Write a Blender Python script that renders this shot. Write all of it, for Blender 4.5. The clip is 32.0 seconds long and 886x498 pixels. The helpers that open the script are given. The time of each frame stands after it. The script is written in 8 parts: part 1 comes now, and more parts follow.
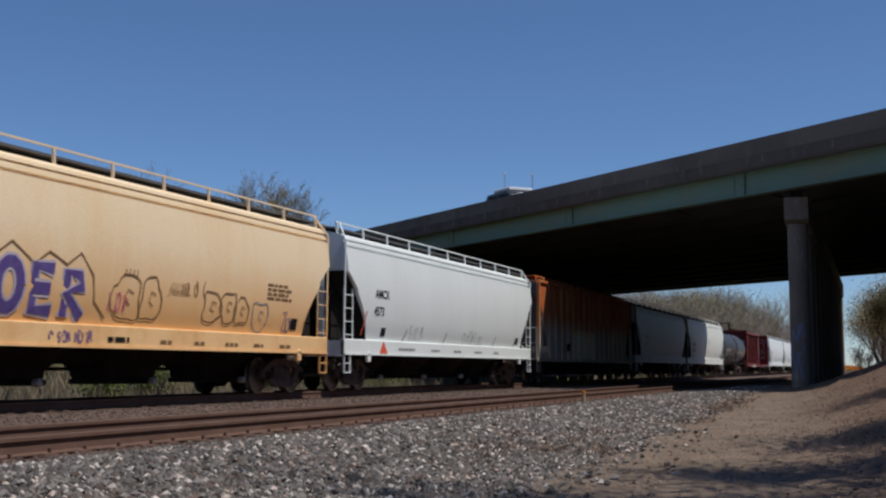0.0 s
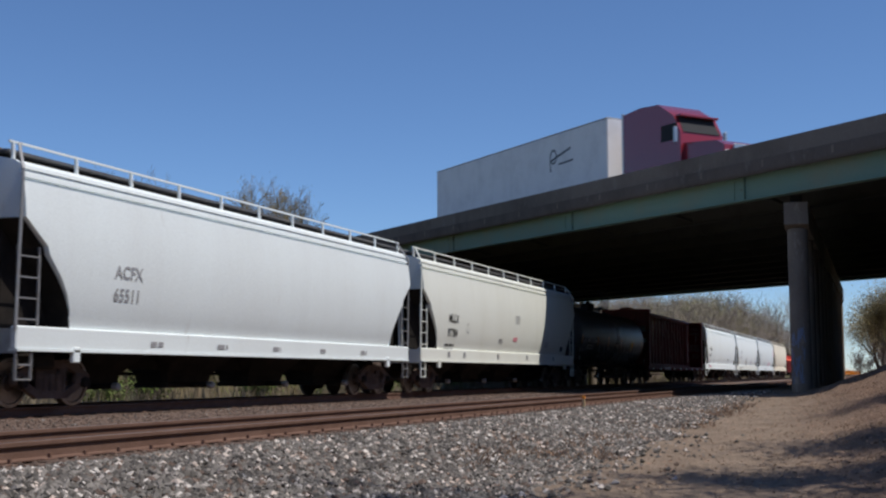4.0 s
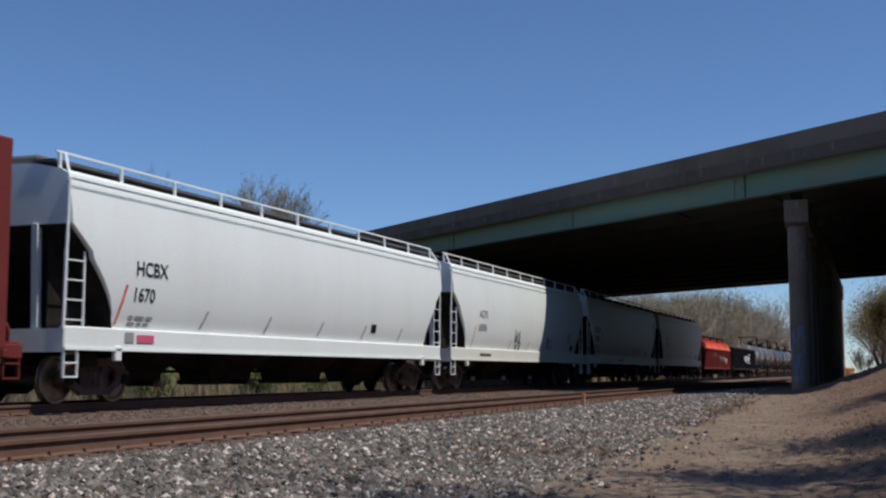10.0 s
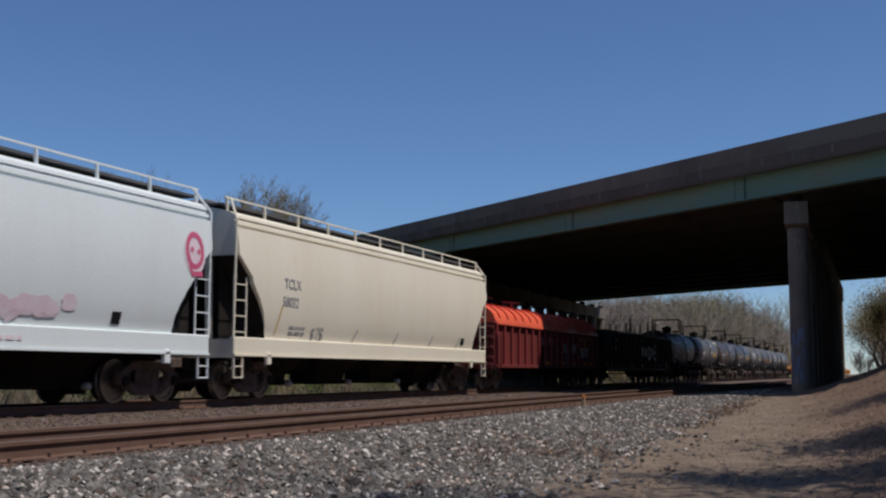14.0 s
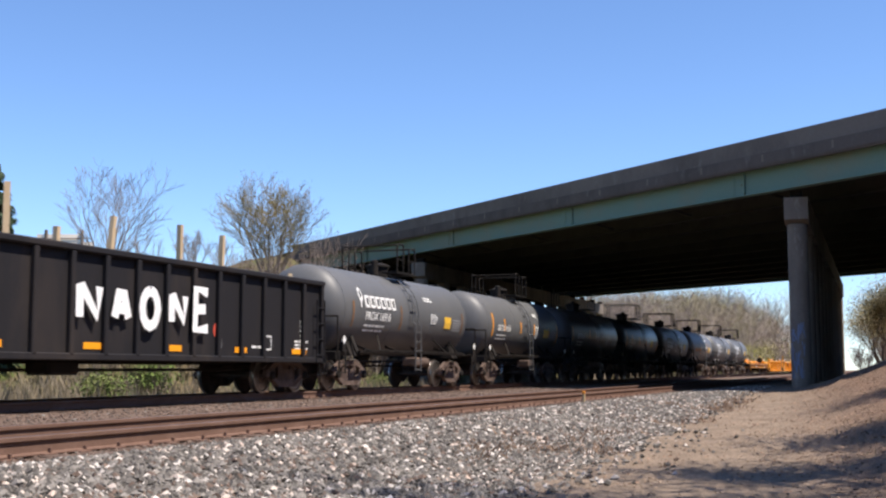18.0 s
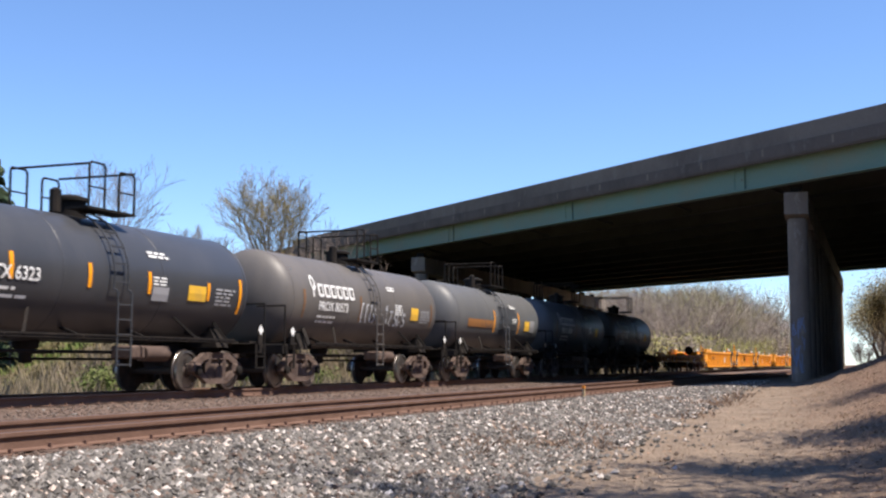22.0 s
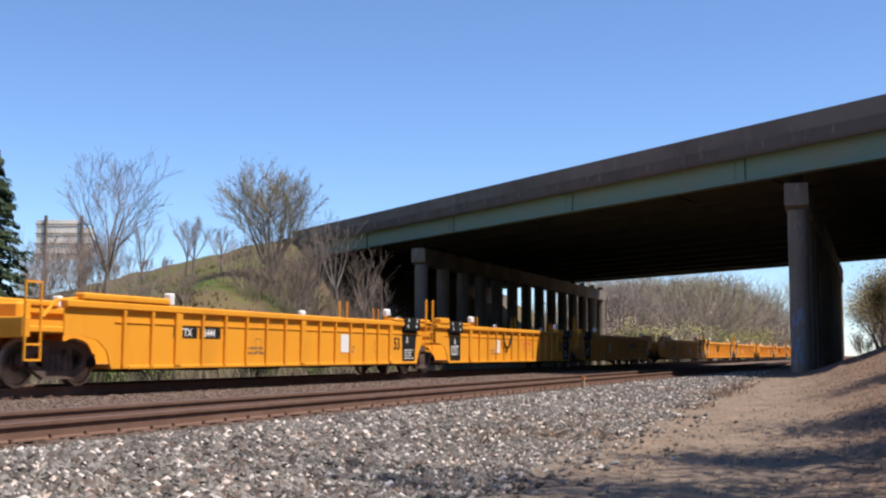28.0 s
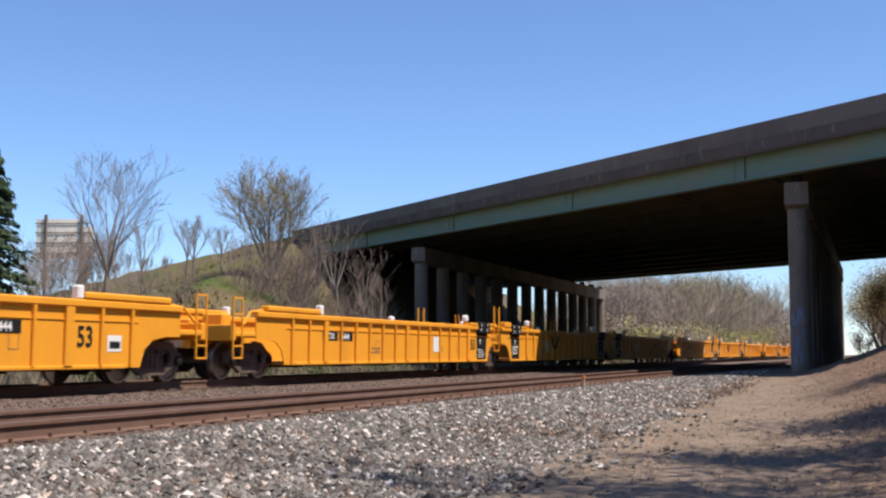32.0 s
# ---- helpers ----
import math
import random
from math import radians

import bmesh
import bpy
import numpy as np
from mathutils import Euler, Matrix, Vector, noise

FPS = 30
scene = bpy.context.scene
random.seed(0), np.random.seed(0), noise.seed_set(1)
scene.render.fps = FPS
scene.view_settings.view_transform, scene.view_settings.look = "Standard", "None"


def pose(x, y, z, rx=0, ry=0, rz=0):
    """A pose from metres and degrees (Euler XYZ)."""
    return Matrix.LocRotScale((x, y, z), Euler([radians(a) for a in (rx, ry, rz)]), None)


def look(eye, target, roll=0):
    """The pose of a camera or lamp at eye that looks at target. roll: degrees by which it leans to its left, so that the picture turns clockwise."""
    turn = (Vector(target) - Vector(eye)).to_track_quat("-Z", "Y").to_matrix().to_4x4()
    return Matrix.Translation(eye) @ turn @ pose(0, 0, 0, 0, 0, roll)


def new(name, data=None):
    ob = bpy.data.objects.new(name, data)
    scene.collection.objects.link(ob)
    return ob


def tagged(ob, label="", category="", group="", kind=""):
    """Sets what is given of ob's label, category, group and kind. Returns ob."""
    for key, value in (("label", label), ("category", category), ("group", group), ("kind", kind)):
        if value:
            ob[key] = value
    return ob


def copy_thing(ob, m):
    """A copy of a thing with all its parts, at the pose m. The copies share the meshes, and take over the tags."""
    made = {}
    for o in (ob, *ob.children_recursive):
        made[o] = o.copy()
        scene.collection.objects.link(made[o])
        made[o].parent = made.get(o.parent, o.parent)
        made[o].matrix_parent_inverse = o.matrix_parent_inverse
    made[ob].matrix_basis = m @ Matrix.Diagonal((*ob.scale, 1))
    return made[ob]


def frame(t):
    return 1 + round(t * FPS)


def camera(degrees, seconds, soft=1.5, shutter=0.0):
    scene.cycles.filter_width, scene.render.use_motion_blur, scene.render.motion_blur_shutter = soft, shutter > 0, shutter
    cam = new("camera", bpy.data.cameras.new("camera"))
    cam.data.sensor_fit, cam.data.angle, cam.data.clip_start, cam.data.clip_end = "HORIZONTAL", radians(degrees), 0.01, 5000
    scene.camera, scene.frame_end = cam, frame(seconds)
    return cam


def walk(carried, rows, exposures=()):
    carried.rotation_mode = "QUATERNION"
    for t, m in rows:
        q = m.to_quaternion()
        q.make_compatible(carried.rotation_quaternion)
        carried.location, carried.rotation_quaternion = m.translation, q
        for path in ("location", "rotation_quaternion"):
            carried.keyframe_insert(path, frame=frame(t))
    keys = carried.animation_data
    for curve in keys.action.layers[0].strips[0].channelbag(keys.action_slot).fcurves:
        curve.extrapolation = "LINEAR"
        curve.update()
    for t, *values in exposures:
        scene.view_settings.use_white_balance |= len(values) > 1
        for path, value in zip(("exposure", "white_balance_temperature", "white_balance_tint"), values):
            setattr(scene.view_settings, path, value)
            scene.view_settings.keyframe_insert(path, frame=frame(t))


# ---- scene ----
V = 13.485                      # train speed, m/s
TX = -15.9                      # centre line of the train's track
NX = -8.27                      # centre line of the near track

cam = camera(40.88, 32.0, soft=2.3, shutter=0.12)
PITCH = ((0, 5.76), (1, 5.80), (2, 5.84), (3, 5.92), (3.5, 5.96), (5.5, 6.04), (6, 6.04), (7, 6.00), (8, 5.96), (9, 5.92), (10, 5.88),
         (11, 5.88), (12, 5.92), (13, 5.96), (14, 5.96), (14.5, 5.96), (16.5, 5.88), (17, 5.84), (18, 5.76), (19, 5.72), (20, 5.66),
         (21, 5.59), (22, 5.51), (23, 5.47), (24, 5.43), (25, 5.39), (25.5, 5.38), (27.5, 5.14), (28, 5.07), (29, 5.03), (30, 5.03), (32, 5.03))
EXPOSURE = ((0, -0.53), (1, -0.55), (2, -0.38), (3, -0.12), (5.5, -0.42), (6, -0.28), (7, 0.5), (8, 0.74), (9, 0.27), (10, -0.36), (11, -0.55), (12, -0.58),
            (13, -0.53), (14, -0.55), (14.5, -0.45), (16.5, 0.5), (18, 0.68), (20, 0.74), (25.5, 0.74), (27.5, 0.52), (30, 0.48), (32, 0.48))
walk(cam, [(t, pose(0, 0, 0.62, 90 + p, 0, 20.659)) for t, p in PITCH], [(t, e, 6850 if t > 16 else 6250 if 8 < t < 10 else 6700 if t == 8 else 6500, 13.5 if t > 16 or 7 < t < 10 else 11.5) for t, e in EXPOSURE])

# world and sun
world = bpy.data.worlds.new("sky")
scene.world = world
world.use_nodes = True
_n = world.node_tree.nodes
_sky = _n.new("ShaderNodeTexSky")
_sky.sky_type = "NISHITA"
_sky.sun_disc = False
SUN = Vector((0.53, -0.03, 1.0)).normalized()          # towards the sun
_sky.sun_elevation = math.asin(SUN.z)
_sky.sun_rotation = math.atan2(SUN.x, SUN.y)
_sky.altitude, _sky.air_density, _sky.dust_density, _sky.ozone_density = 1500, 1.0, 0.0, 10.0
_n["Background"].inputs[1].default_value = 0.134
world.node_tree.links.new(_sky.outputs[0], _n["Background"].inputs[0])
_sl = bpy.data.lights.new("sun", "SUN")
_sl.energy, _sl.angle, _sl.color = 5.0, radians(0.53), (1.0, 0.95, 0.87)
new("sun", _sl).matrix_world = look(SUN * 50, (0, 0, 0))


# ---- materials ----
def mat(name, base, rough=0.6, metal=0.0, second=None, scale=1.5, lo=0.45, hi=0.7, streak=0.0, bump=0.0, bscale=40.0, third=None, tscale=9.0, tlo=0.6, thi=0.75,
        rand=0.0, island=0.0, coat=0.0, sheen=0.12):
    """A painted or natural surface: base colour, a second colour in patches, a third in small spots, fine grain and relief."""
    m = bpy.data.materials.new(name)
    m.use_nodes = True
    nt = m.node_tree
    n, ln = nt.nodes, nt.links
    b = n["Principled BSDF"]
    b.inputs["Roughness"].default_value, b.inputs["Metallic"].default_value = rough, metal
    b.inputs["Coat Weight"].default_value = coat
    b.inputs["Specular IOR Level"].default_value = sheen          # dusty, weathered surfaces by default
    tc = n.new("ShaderNodeTexCoord")
    src = tc.outputs["Object"]
    mp = n.new("ShaderNodeMapping")
    mp.inputs["Scale"].default_value = (1, 1, 1 - streak)
    ln.new(src, mp.inputs[0])

    def noise_tex(sc, vec, detail=5.0):
        t = n.new("ShaderNodeTexNoise")
        t.inputs["Scale"].default_value, t.inputs["Detail"].default_value, t.inputs["Roughness"].default_value = sc, detail, 0.65
        ln.new(vec, t.inputs[0])
        return t.outputs[0]

    def ramp(fac, a, c):
        r = n.new("ShaderNodeMapRange")
        r.inputs[1].default_value, r.inputs[2].default_value = a, c
        ln.new(fac, r.inputs[0])
        return r.outputs[0]

    def mix(fac, a, c, kind="MIX"):
        x = n.new("ShaderNodeMix")
        x.data_type, x.blend_type = "RGBA", kind
        for sock, v in ((x.inputs[0], fac), (x.inputs[6], a), (x.inputs[7], c)):
            if isinstance(v, (int, float)):
                sock.default_value = v
            elif isinstance(v, tuple):
                sock.default_value = (*v, 1)
            else:
                ln.new(v, sock)
        return x.outputs[2]

    col = base
    if second:
        col = mix(ramp(noise_tex(scale, mp.outputs[0]), lo, hi), col, second)
    if third:
        col = mix(ramp(noise_tex(tscale, mp.outputs[0]), tlo, thi), col, third)
    fine = noise_tex(bscale, src, 3.0)
    grey = n.new("ShaderNodeMapRange")
    grey.inputs[3].default_value, grey.inputs[4].default_value = 0.82, 1.18
    ln.new(fine, grey.inputs[0])
    comb = n.new("ShaderNodeCombineColor")
    for k in range(3):
        ln.new(grey.outputs[0], comb.inputs[k])
    col = mix(1.0, col, comb.outputs[0], "MULTIPLY")
    if rand or island:
        g = n.new("ShaderNodeNewGeometry") if island else n.new("ShaderNodeObjectInfo")
        rr = n.new("ShaderNodeMapRange")
        rr.inputs[3].default_value, rr.inputs[4].default_value = 1 - (rand or island), 1 + (rand or island)
        ln.new(g.outputs["Random Per Island" if island else "Random"], rr.inputs[0])
        c2 = n.new("ShaderNodeCombineColor")
        for k in range(3):
            ln.new(rr.outputs[0], c2.inputs[k])
        col = mix(1.0, col, c2.outputs[0], "MULTIPLY")
    ln.new(col, b.inputs["Base Color"])
    if bump:
        bp = n.new("ShaderNodeBump")
        bp.inputs["Strength"].default_value, bp.inputs["Distance"].default_value = min(1.0, bump), 0.02
        ln.new(fine, bp.inputs["Height"])
        ln.new(bp.outputs[0], b.inputs["Normal"])
    return m


def faded(name, top, low, z0, z1, rust=None, rlo=0.5, rhi=0.7, rscale=0.9, rough=0.6, wob=1.6):
    """Paint that is stained more and more towards one end of its height, with streaks that run down it."""
    m = mat(name, top, rough, second=rust, scale=rscale, lo=rlo, hi=rhi, streak=0.85, bscale=25)
    n, ln = m.node_tree.nodes, m.node_tree.links
    b = n["Principled BSDF"]
    was = b.inputs["Base Color"].links[0].from_socket
    tc = n.new("ShaderNodeTexCoord")
    sp = n.new("ShaderNodeSeparateXYZ")
    ln.new(tc.outputs["Object"], sp.inputs[0])
    mp = n.new("ShaderNodeMapping")
    mp.inputs["Scale"].default_value = (1, 1, 0.15)
    ln.new(tc.outputs["Object"], mp.inputs[0])
    t = n.new("ShaderNodeTexNoise")
    t.inputs["Scale"].default_value, t.inputs["Detail"].default_value = 1.6, 6
    ln.new(mp.outputs[0], t.inputs[0])
    ad = n.new("ShaderNodeMath")
    ad.operation = "MULTIPLY_ADD"
    ad.inputs[1].default_value = wob * (z1 - z0)
    ln.new(t.outputs[0], ad.inputs[0])
    ln.new(sp.outputs[2], ad.inputs[2])
    r = n.new("ShaderNodeMapRange")
    off = 0.5 * wob * (z1 - z0)
    r.inputs[1].default_value, r.inputs[2].default_value = z0 + off, z1 + off
    ln.new(ad.outputs[0], r.inputs[0])
    x = n.new("ShaderNodeMix")
    x.data_type = "RGBA"
    x.inputs[6].default_value = (*low, 1)
    ln.new(r.outputs[0], x.inputs[0])
    ln.new(was, x.inputs[7])
    ln.new(x.outputs[2], b.inputs["Base Color"])
    return m


M_stone = mat("crushed_stone", (0.155, 0.142, 0.128), 0.9, second=(0.09, 0.081, 0.074), scale=2.5, bscale=30, island=0.6)
M_stone_pale = mat("pale_crushed_stone", (0.5, 0.46, 0.42), 0.9, second=(0.42, 0.3, 0.23), scale=1.5, bscale=30, island=0.3)
M_stone_brown = mat("rust_stained_stone", (0.135, 0.097, 0.078), 0.95, second=(0.1, 0.075, 0.062), scale=2.5, bscale=30, island=0.4)
M_rail = mat("rusty_rail_steel", (0.15, 0.09, 0.068), 0.85, 0.1, second=(0.195, 0.122, 0.094), scale=2.0, bump=0.4, bscale=60)
M_railtop = mat("worn_rail_head", (0.16, 0.135, 0.125), 0.4, 0.7, second=(0.11, 0.08, 0.065), scale=0.6, bscale=30)
M_tie = mat("weathered_tie_wood", (0.1, 0.07, 0.056), 0.95, second=(0.145, 0.1, 0.078), scale=3, bump=0.8, bscale=30, rand=0.3)
M_concrete = mat("weathered_concrete", (0.21, 0.175, 0.142), 0.9, second=(0.13, 0.107, 0.088), scale=0.5, streak=0.6, bump=0.4, bscale=12, third=(0.33, 0.29, 0.25), tscale=2.5)
M_parapet = mat("stained_parapet_concrete", (0.175, 0.148, 0.128), 0.9, second=(0.115, 0.095, 0.083), scale=0.35, streak=0.4, bump=0.4, bscale=10, third=(0.22, 0.2, 0.18), tscale=1.8)
M_green = mat("faded_green_girder_paint", (0.15, 0.235, 0.195), 0.6, second=(0.19, 0.22, 0.17), scale=0.5, third=(0.13, 0.1, 0.06), tscale=2.2, tlo=0.66, thi=0.75, bscale=20)
# deck concrete, coloured darker to carry the shade of its underside
M_soffit = mat("shade_darkened_deck_concrete", (0.085, 0.076, 0.07), 0.9, second=(0.06, 0.055, 0.05), scale=0.4, bscale=8)
M_asphalt = mat("asphalt", (0.06, 0.06, 0.06), 0.9, bscale=40, bump=0.4, second=(0.045, 0.045, 0.045))
# grimy steel; on the hopper ends this dark colour stands for shade
M_dark = mat("grimy_and_shaded_dark_steel", (0.017, 0.015, 0.014), 0.85, 0.1, second=(0.032, 0.026, 0.022), scale=2.0, bump=0.3, bscale=30)
M_truckmetal = mat("rust_brown_cast_steel", (0.095, 0.068, 0.058), 0.8, 0.1, second=(0.15, 0.11, 0.092), scale=3.0, bump=0.4, bscale=25)
M_wheel = mat("wheel_steel", (0.08, 0.062, 0.054), 0.65, 0.4, second=(0.13, 0.095, 0.08), scale=3.0, bscale=30)
M_wheelrim = mat("worn_wheel_tread", (0.38, 0.36, 0.34), 0.35, 0.9, second=(0.25, 0.22, 0.2), scale=4)


# ---- mesh tools ----
class Shape:
    """Vertices and faces that are gathered for one mesh."""

    def __init__(self):
        self.v, self.f = [], []

    def add(self, verts, faces):
        k = len(self.v)
        self.v.extend([tuple(p) for p in verts])
        self.f.extend([tuple(i + k for i in q) for q in faces])
        return self

    def box(self, x0, x1, y0, y1, z0, z1, c=0.0):
        x0, x1, y0, y1, z0, z1 = min(x0, x1), max(x0, x1), min(y0, y1), max(y0, y1), min(z0, z1), max(z0, z1)
        c = min(c, (x1 - x0) / 2.2, (y1 - y0) / 2.2, (z1 - z0) / 2.2)
        if c <= 0:
            p = [(x, y, z) for x in (x0, x1) for y in (y0, y1) for z in (z0, z1)]
            return self.add(p, [(0, 1, 3, 2), (4, 6, 7, 5), (0, 4, 5, 1), (2, 3, 7, 6), (0, 2, 6, 4), (1, 5, 7, 3)])
        lo, hi = Vector((x0, y0, z0)), Vector((x1, y1, z1))
        p, idx = [], {}
        for s in ((i, j, k) for i in (0, 1) for j in (0, 1) for k in (0, 1)):
            for ax in range(3):
                q = [(lo[d] + c if not s[d] else hi[d] - c) for d in range(3)]
                q[ax] = hi[ax] if s[ax] else lo[ax]
                idx[s, ax] = len(p)
                p.append(q)
        f = []
        for ax in range(3):
            o = [d for d in range(3) if d != ax]
            for side in (0, 1):
                ring = []
                for u, w in ((0, 0), (1, 0), (1, 1), (0, 1)):
                    s = [0, 0, 0]
                    s[ax], s[o[0]], s[o[1]] = side, u, w
                    ring.append(idx[tuple(s), ax])
                f.append(ring if (side == 1) == (ax != 1) else ring[::-1])
        for ax in range(3):
            o = [d for d in range(3) if d != ax]
            for u, w in ((0, 0), (1, 0), (1, 1), (0, 1)):
                a, b = [0, 0, 0], [0, 0, 0]
                a[o[0]], a[o[1]], a[ax] = u, w, 0
                b[o[0]], b[o[1]], b[ax] = u, w, 1
                a, b = tuple(a), tuple(b)
                f.append((idx[a, o[0]], idx[b, o[0]], idx[b, o[1]], idx[a, o[1]]))
        for s in ((i, j, k) for i in (0, 1) for j in (0, 1) for k in (0, 1)):
            f.append((idx[s, 0], idx[s, 1], idx[s, 2]))
        return self.add(p, f)

    def rod(self, a, b, r, n=6, r2=None, caps=True):
        a, b = Vector(a), Vector(b)
        d = (b - a).normalized()
        u = d.orthogonal().normalized()
        w = d.cross(u)
        r2 = r if r2 is None else r2
        p = [a + (u * math.cos(6.28318 * i / n) + w * math.sin(6.28318 * i / n)) * r for i in range(n)]
        p += [b + (u * math.cos(6.28318 * i / n) + w * math.sin(6.28318 * i / n)) * r2 for i in range(n)]
        f = [(i, (i + 1) % n, n + (i + 1) % n, n + i) for i in range(n)]
        if caps:
            f += [tuple(range(n))[::-1], tuple(range(n, 2 * n))]
        return self.add(p, f)

    def bar(self, a, b, w, h, up=(0, 0, 1)):
        """A square bar from a to b, w wide and h deep along up."""
        a, b = Vector(a), Vector(b)
        d = (b - a).normalized()
        s = d.cross(Vector(up))
        s = (s if s.length > 1e-4 else d.orthogonal()).normalized()
        t = s.cross(d)
        p = [q + s * (i * w / 2) + t * (j * h / 2) for q in (a, b) for i, j in ((-1, -1), (1, -1), (1, 1), (-1, 1))]
        return self.add(p, [(3, 2, 1, 0), (4, 5, 6, 7), (0, 1, 5, 4), (1, 2, 6, 5), (2, 3, 7, 6), (3, 0, 4, 7)])

    def tube(self, pts, r, n=6):
        for a, b in zip(pts, pts[1:]):
            self.rod(a, b, r, n)
        return self

    def loft(self, rings, closed=True, caps=True):
        n = len(rings[0])
        p = [q for ring in rings for q in ring]
        f = []
        for k in range(len(rings) - 1):
            for i in range(n if closed else n - 1):
                j = (i + 1) % n
                f.append((k * n + i, k * n + j, (k + 1) * n + j, (k + 1) * n + i))
        if caps:
            f += [tuple(range(n))[::-1], tuple(range((len(rings) - 1) * n, len(rings) * n))]
        return self.add(p, f)

    def lathe(self, profile, centre, axis="y", n=28):
        """Turns (along, radius) pairs about an axis through centre."""
        rings = []
        for a, r in profile:
            ring = []
            for i in range(n):
                c, s = math.cos(6.28318 * i / n) * r, math.sin(6.28318 * i / n) * r
                q = {"y": (c, a, s), "x": (a, c, s), "z": (c, s, a)}[axis]
                ring.append((q[0] + centre[0], q[1] + centre[1], q[2] + centre[2]))
            rings.append(ring)
        return self.loft(rings)

    def prism(self, outline, x0, x1):
        """An outline of (y, z) pairs drawn out from x0 to x1."""
        return self.loft([[(x0, y, z) for y, z in outline], [(x1, y, z) for y, z in outline]])

    def ribbon(self, pts, w, place):
        """A painted line: 2D points to a strip w wide, laid onto a surface by place(y, z)."""
        q = [Vector(p) for p in pts]
        left, right = [], []
        for i, p in enumerate(q):
            d = (q[min(i + 1, len(q) - 1)] - q[max(i - 1, 0)])
            d = d.normalized() if d.length > 1e-6 else Vector((1, 0))
            s = Vector((-d.y, d.x)) * (w / 2)
            left.append(place(*(p + s)))
            right.append(place(*(p - s)))
        n = len(q)
        return self.add(left + right, [(i, i + 1, n + i + 1, n + i) for i in range(n - 1)])

    def moved(self, m):
        self.v = [tuple(m @ Vector(p)) for p in self.v]
        return self


def mesh_of(name, shape, material, smooth=35):
    me = bpy.data.meshes.new(name)
    me.from_pydata(shape.v, [], shape.f)
    b = bmesh.new()
    b.from_mesh(me)
    bmesh.ops.recalc_face_normals(b, faces=b.faces)
    b.to_mesh(me)
    b.free()
    me.materials.append(material)
    if smooth:
        me.shade_smooth()
        me.set_sharp_from_angle(angle=radians(smooth))
    return me


def part(name, shape, material, parent=None, label="", smooth=35):
    ob = new(name, mesh_of(name, shape, material, smooth))
    if parent:
        ob.parent = parent
    return tagged(ob, label)


def share(name, me, parent, at=None):
    ob = new(name, me)
    ob.parent = parent
    if at is not None:
        ob.matrix_basis = at
    return ob


def thing(name, label, category, group="", kind=""):
    return tagged(new(name), label, category, group, kind)


def letter_shapes(texts):
    """The outlines of the words used below, one unit high, made while the scene is still empty."""
    made = {}
    for text in texts:
        cu = bpy.data.curves.new("text", "FONT")
        cu.body, cu.size, cu.offset, cu.resolution_u = text, 1 / 0.72, 0.025, 3
        ob = bpy.data.objects.new("text", cu)
        scene.collection.objects.link(ob)
        bpy.context.view_layer.update()
        me = bpy.data.meshes.new_from_object(ob.evaluated_get(bpy.context.evaluated_depsgraph_get()))
        made[text] = ([tuple(v.co) for v in me.vertices], [tuple(p.vertices) for p in me.polygons])
        bpy.data.objects.remove(ob)
        bpy.data.curves.remove(cu)
        bpy.data.meshes.remove(me)
    return made


WORDS = letter_shapes(["AMCX", "4573", "ACFX", "65511", "MLLX", "97784", "HCBX", "1670", "60096", "ECUX", "857123", "TCLX", "58032", "NATX 250003", "PROX 16916", "GATX 6136",
                       "GATX 14", "GATX 6323", "PROX 80573", "PROX 16380", "PROX 15470", "344", "785", "NKCR", "3663", "DTTX", "86444", "125T", "0", "53"])


def lettering(text, size, place, bold=0.0, squeeze=1.0):
    """Letters as a flat mesh: height size, laid out in (u, v) metres and put onto a surface by place(u, v)."""
    verts, faces = WORDS[text]
    return Shape().add([place(x * size * squeeze, y * size) for x, y, z in verts], faces)


# ---- bridge plan ----
BA = Vector((-3.21, 43.93))           # a point of the deck's near edge
BE = Vector((-0.75, 0.6615)).normalized()         # along the deck, away from the bank
BM = Vector((BE.y, -BE.x))            # across the deck, away from the camera
BW = 36.0                             # deck width


def deck(s, m):
    p = BA + BE * s + BM * m
    return p.x, p.y


GRADE = 0.008                         # the road climbs a little along the deck


def along(x, y):
    return (x - BA.x) * BE.x + (y - BA.y) * BE.y


def smooth(a, b, x):
    t = np.clip((x - a) / (b - a), 0, 1)
    return t * t * (3 - 2 * t)


def ground_z(x, y):
    """The height of the ground: track bed, shoulder, path, bank, the low land beyond and the road's embankment."""
    x, y = np.asarray(x, float), np.asarray(y, float)
    path = np.interp(y, [-30, 10, 20, 38, 46, 400], [-0.85, -0.6, -0.5, -0.2, -0.06, 0.0])
    toe = np.interp(y, [0, 11, 20, 40, 60, 400], [-3.5, -3.75, -3.95, -4.9, -5.2, -5.4])
    z = np.where(x < -6.75, -0.2, path + (-0.2 - path) * smooth(0, 1, (toe - x) / (toe + 6.75)))
    bank = np.interp(y, [-20, 0, 12, 26, 42, 60, 120, 400], [1.6, 0.9, -0.2, -1.6, -2.75, -2.5, -3.0, -4.0])
    up = 0.5 * ((x - bank) + np.sqrt((x - bank) ** 2 + 0.5)) - 0.04
    z = z + np.where(x > bank - 2.2, np.minimum(np.maximum(up, 0) * np.interp(y, [0, 12, 30, 45, 80, 200], [0.2, 0.3, 0.42, 0.4, 0.32, 0.35]), 3.4 + 0.02 * (x - bank)), 0)
    low = smooth(-18.3, -20.5, x) * 0.75 + smooth(-25, -60, x) * 0.3
    z = z - low
    return z


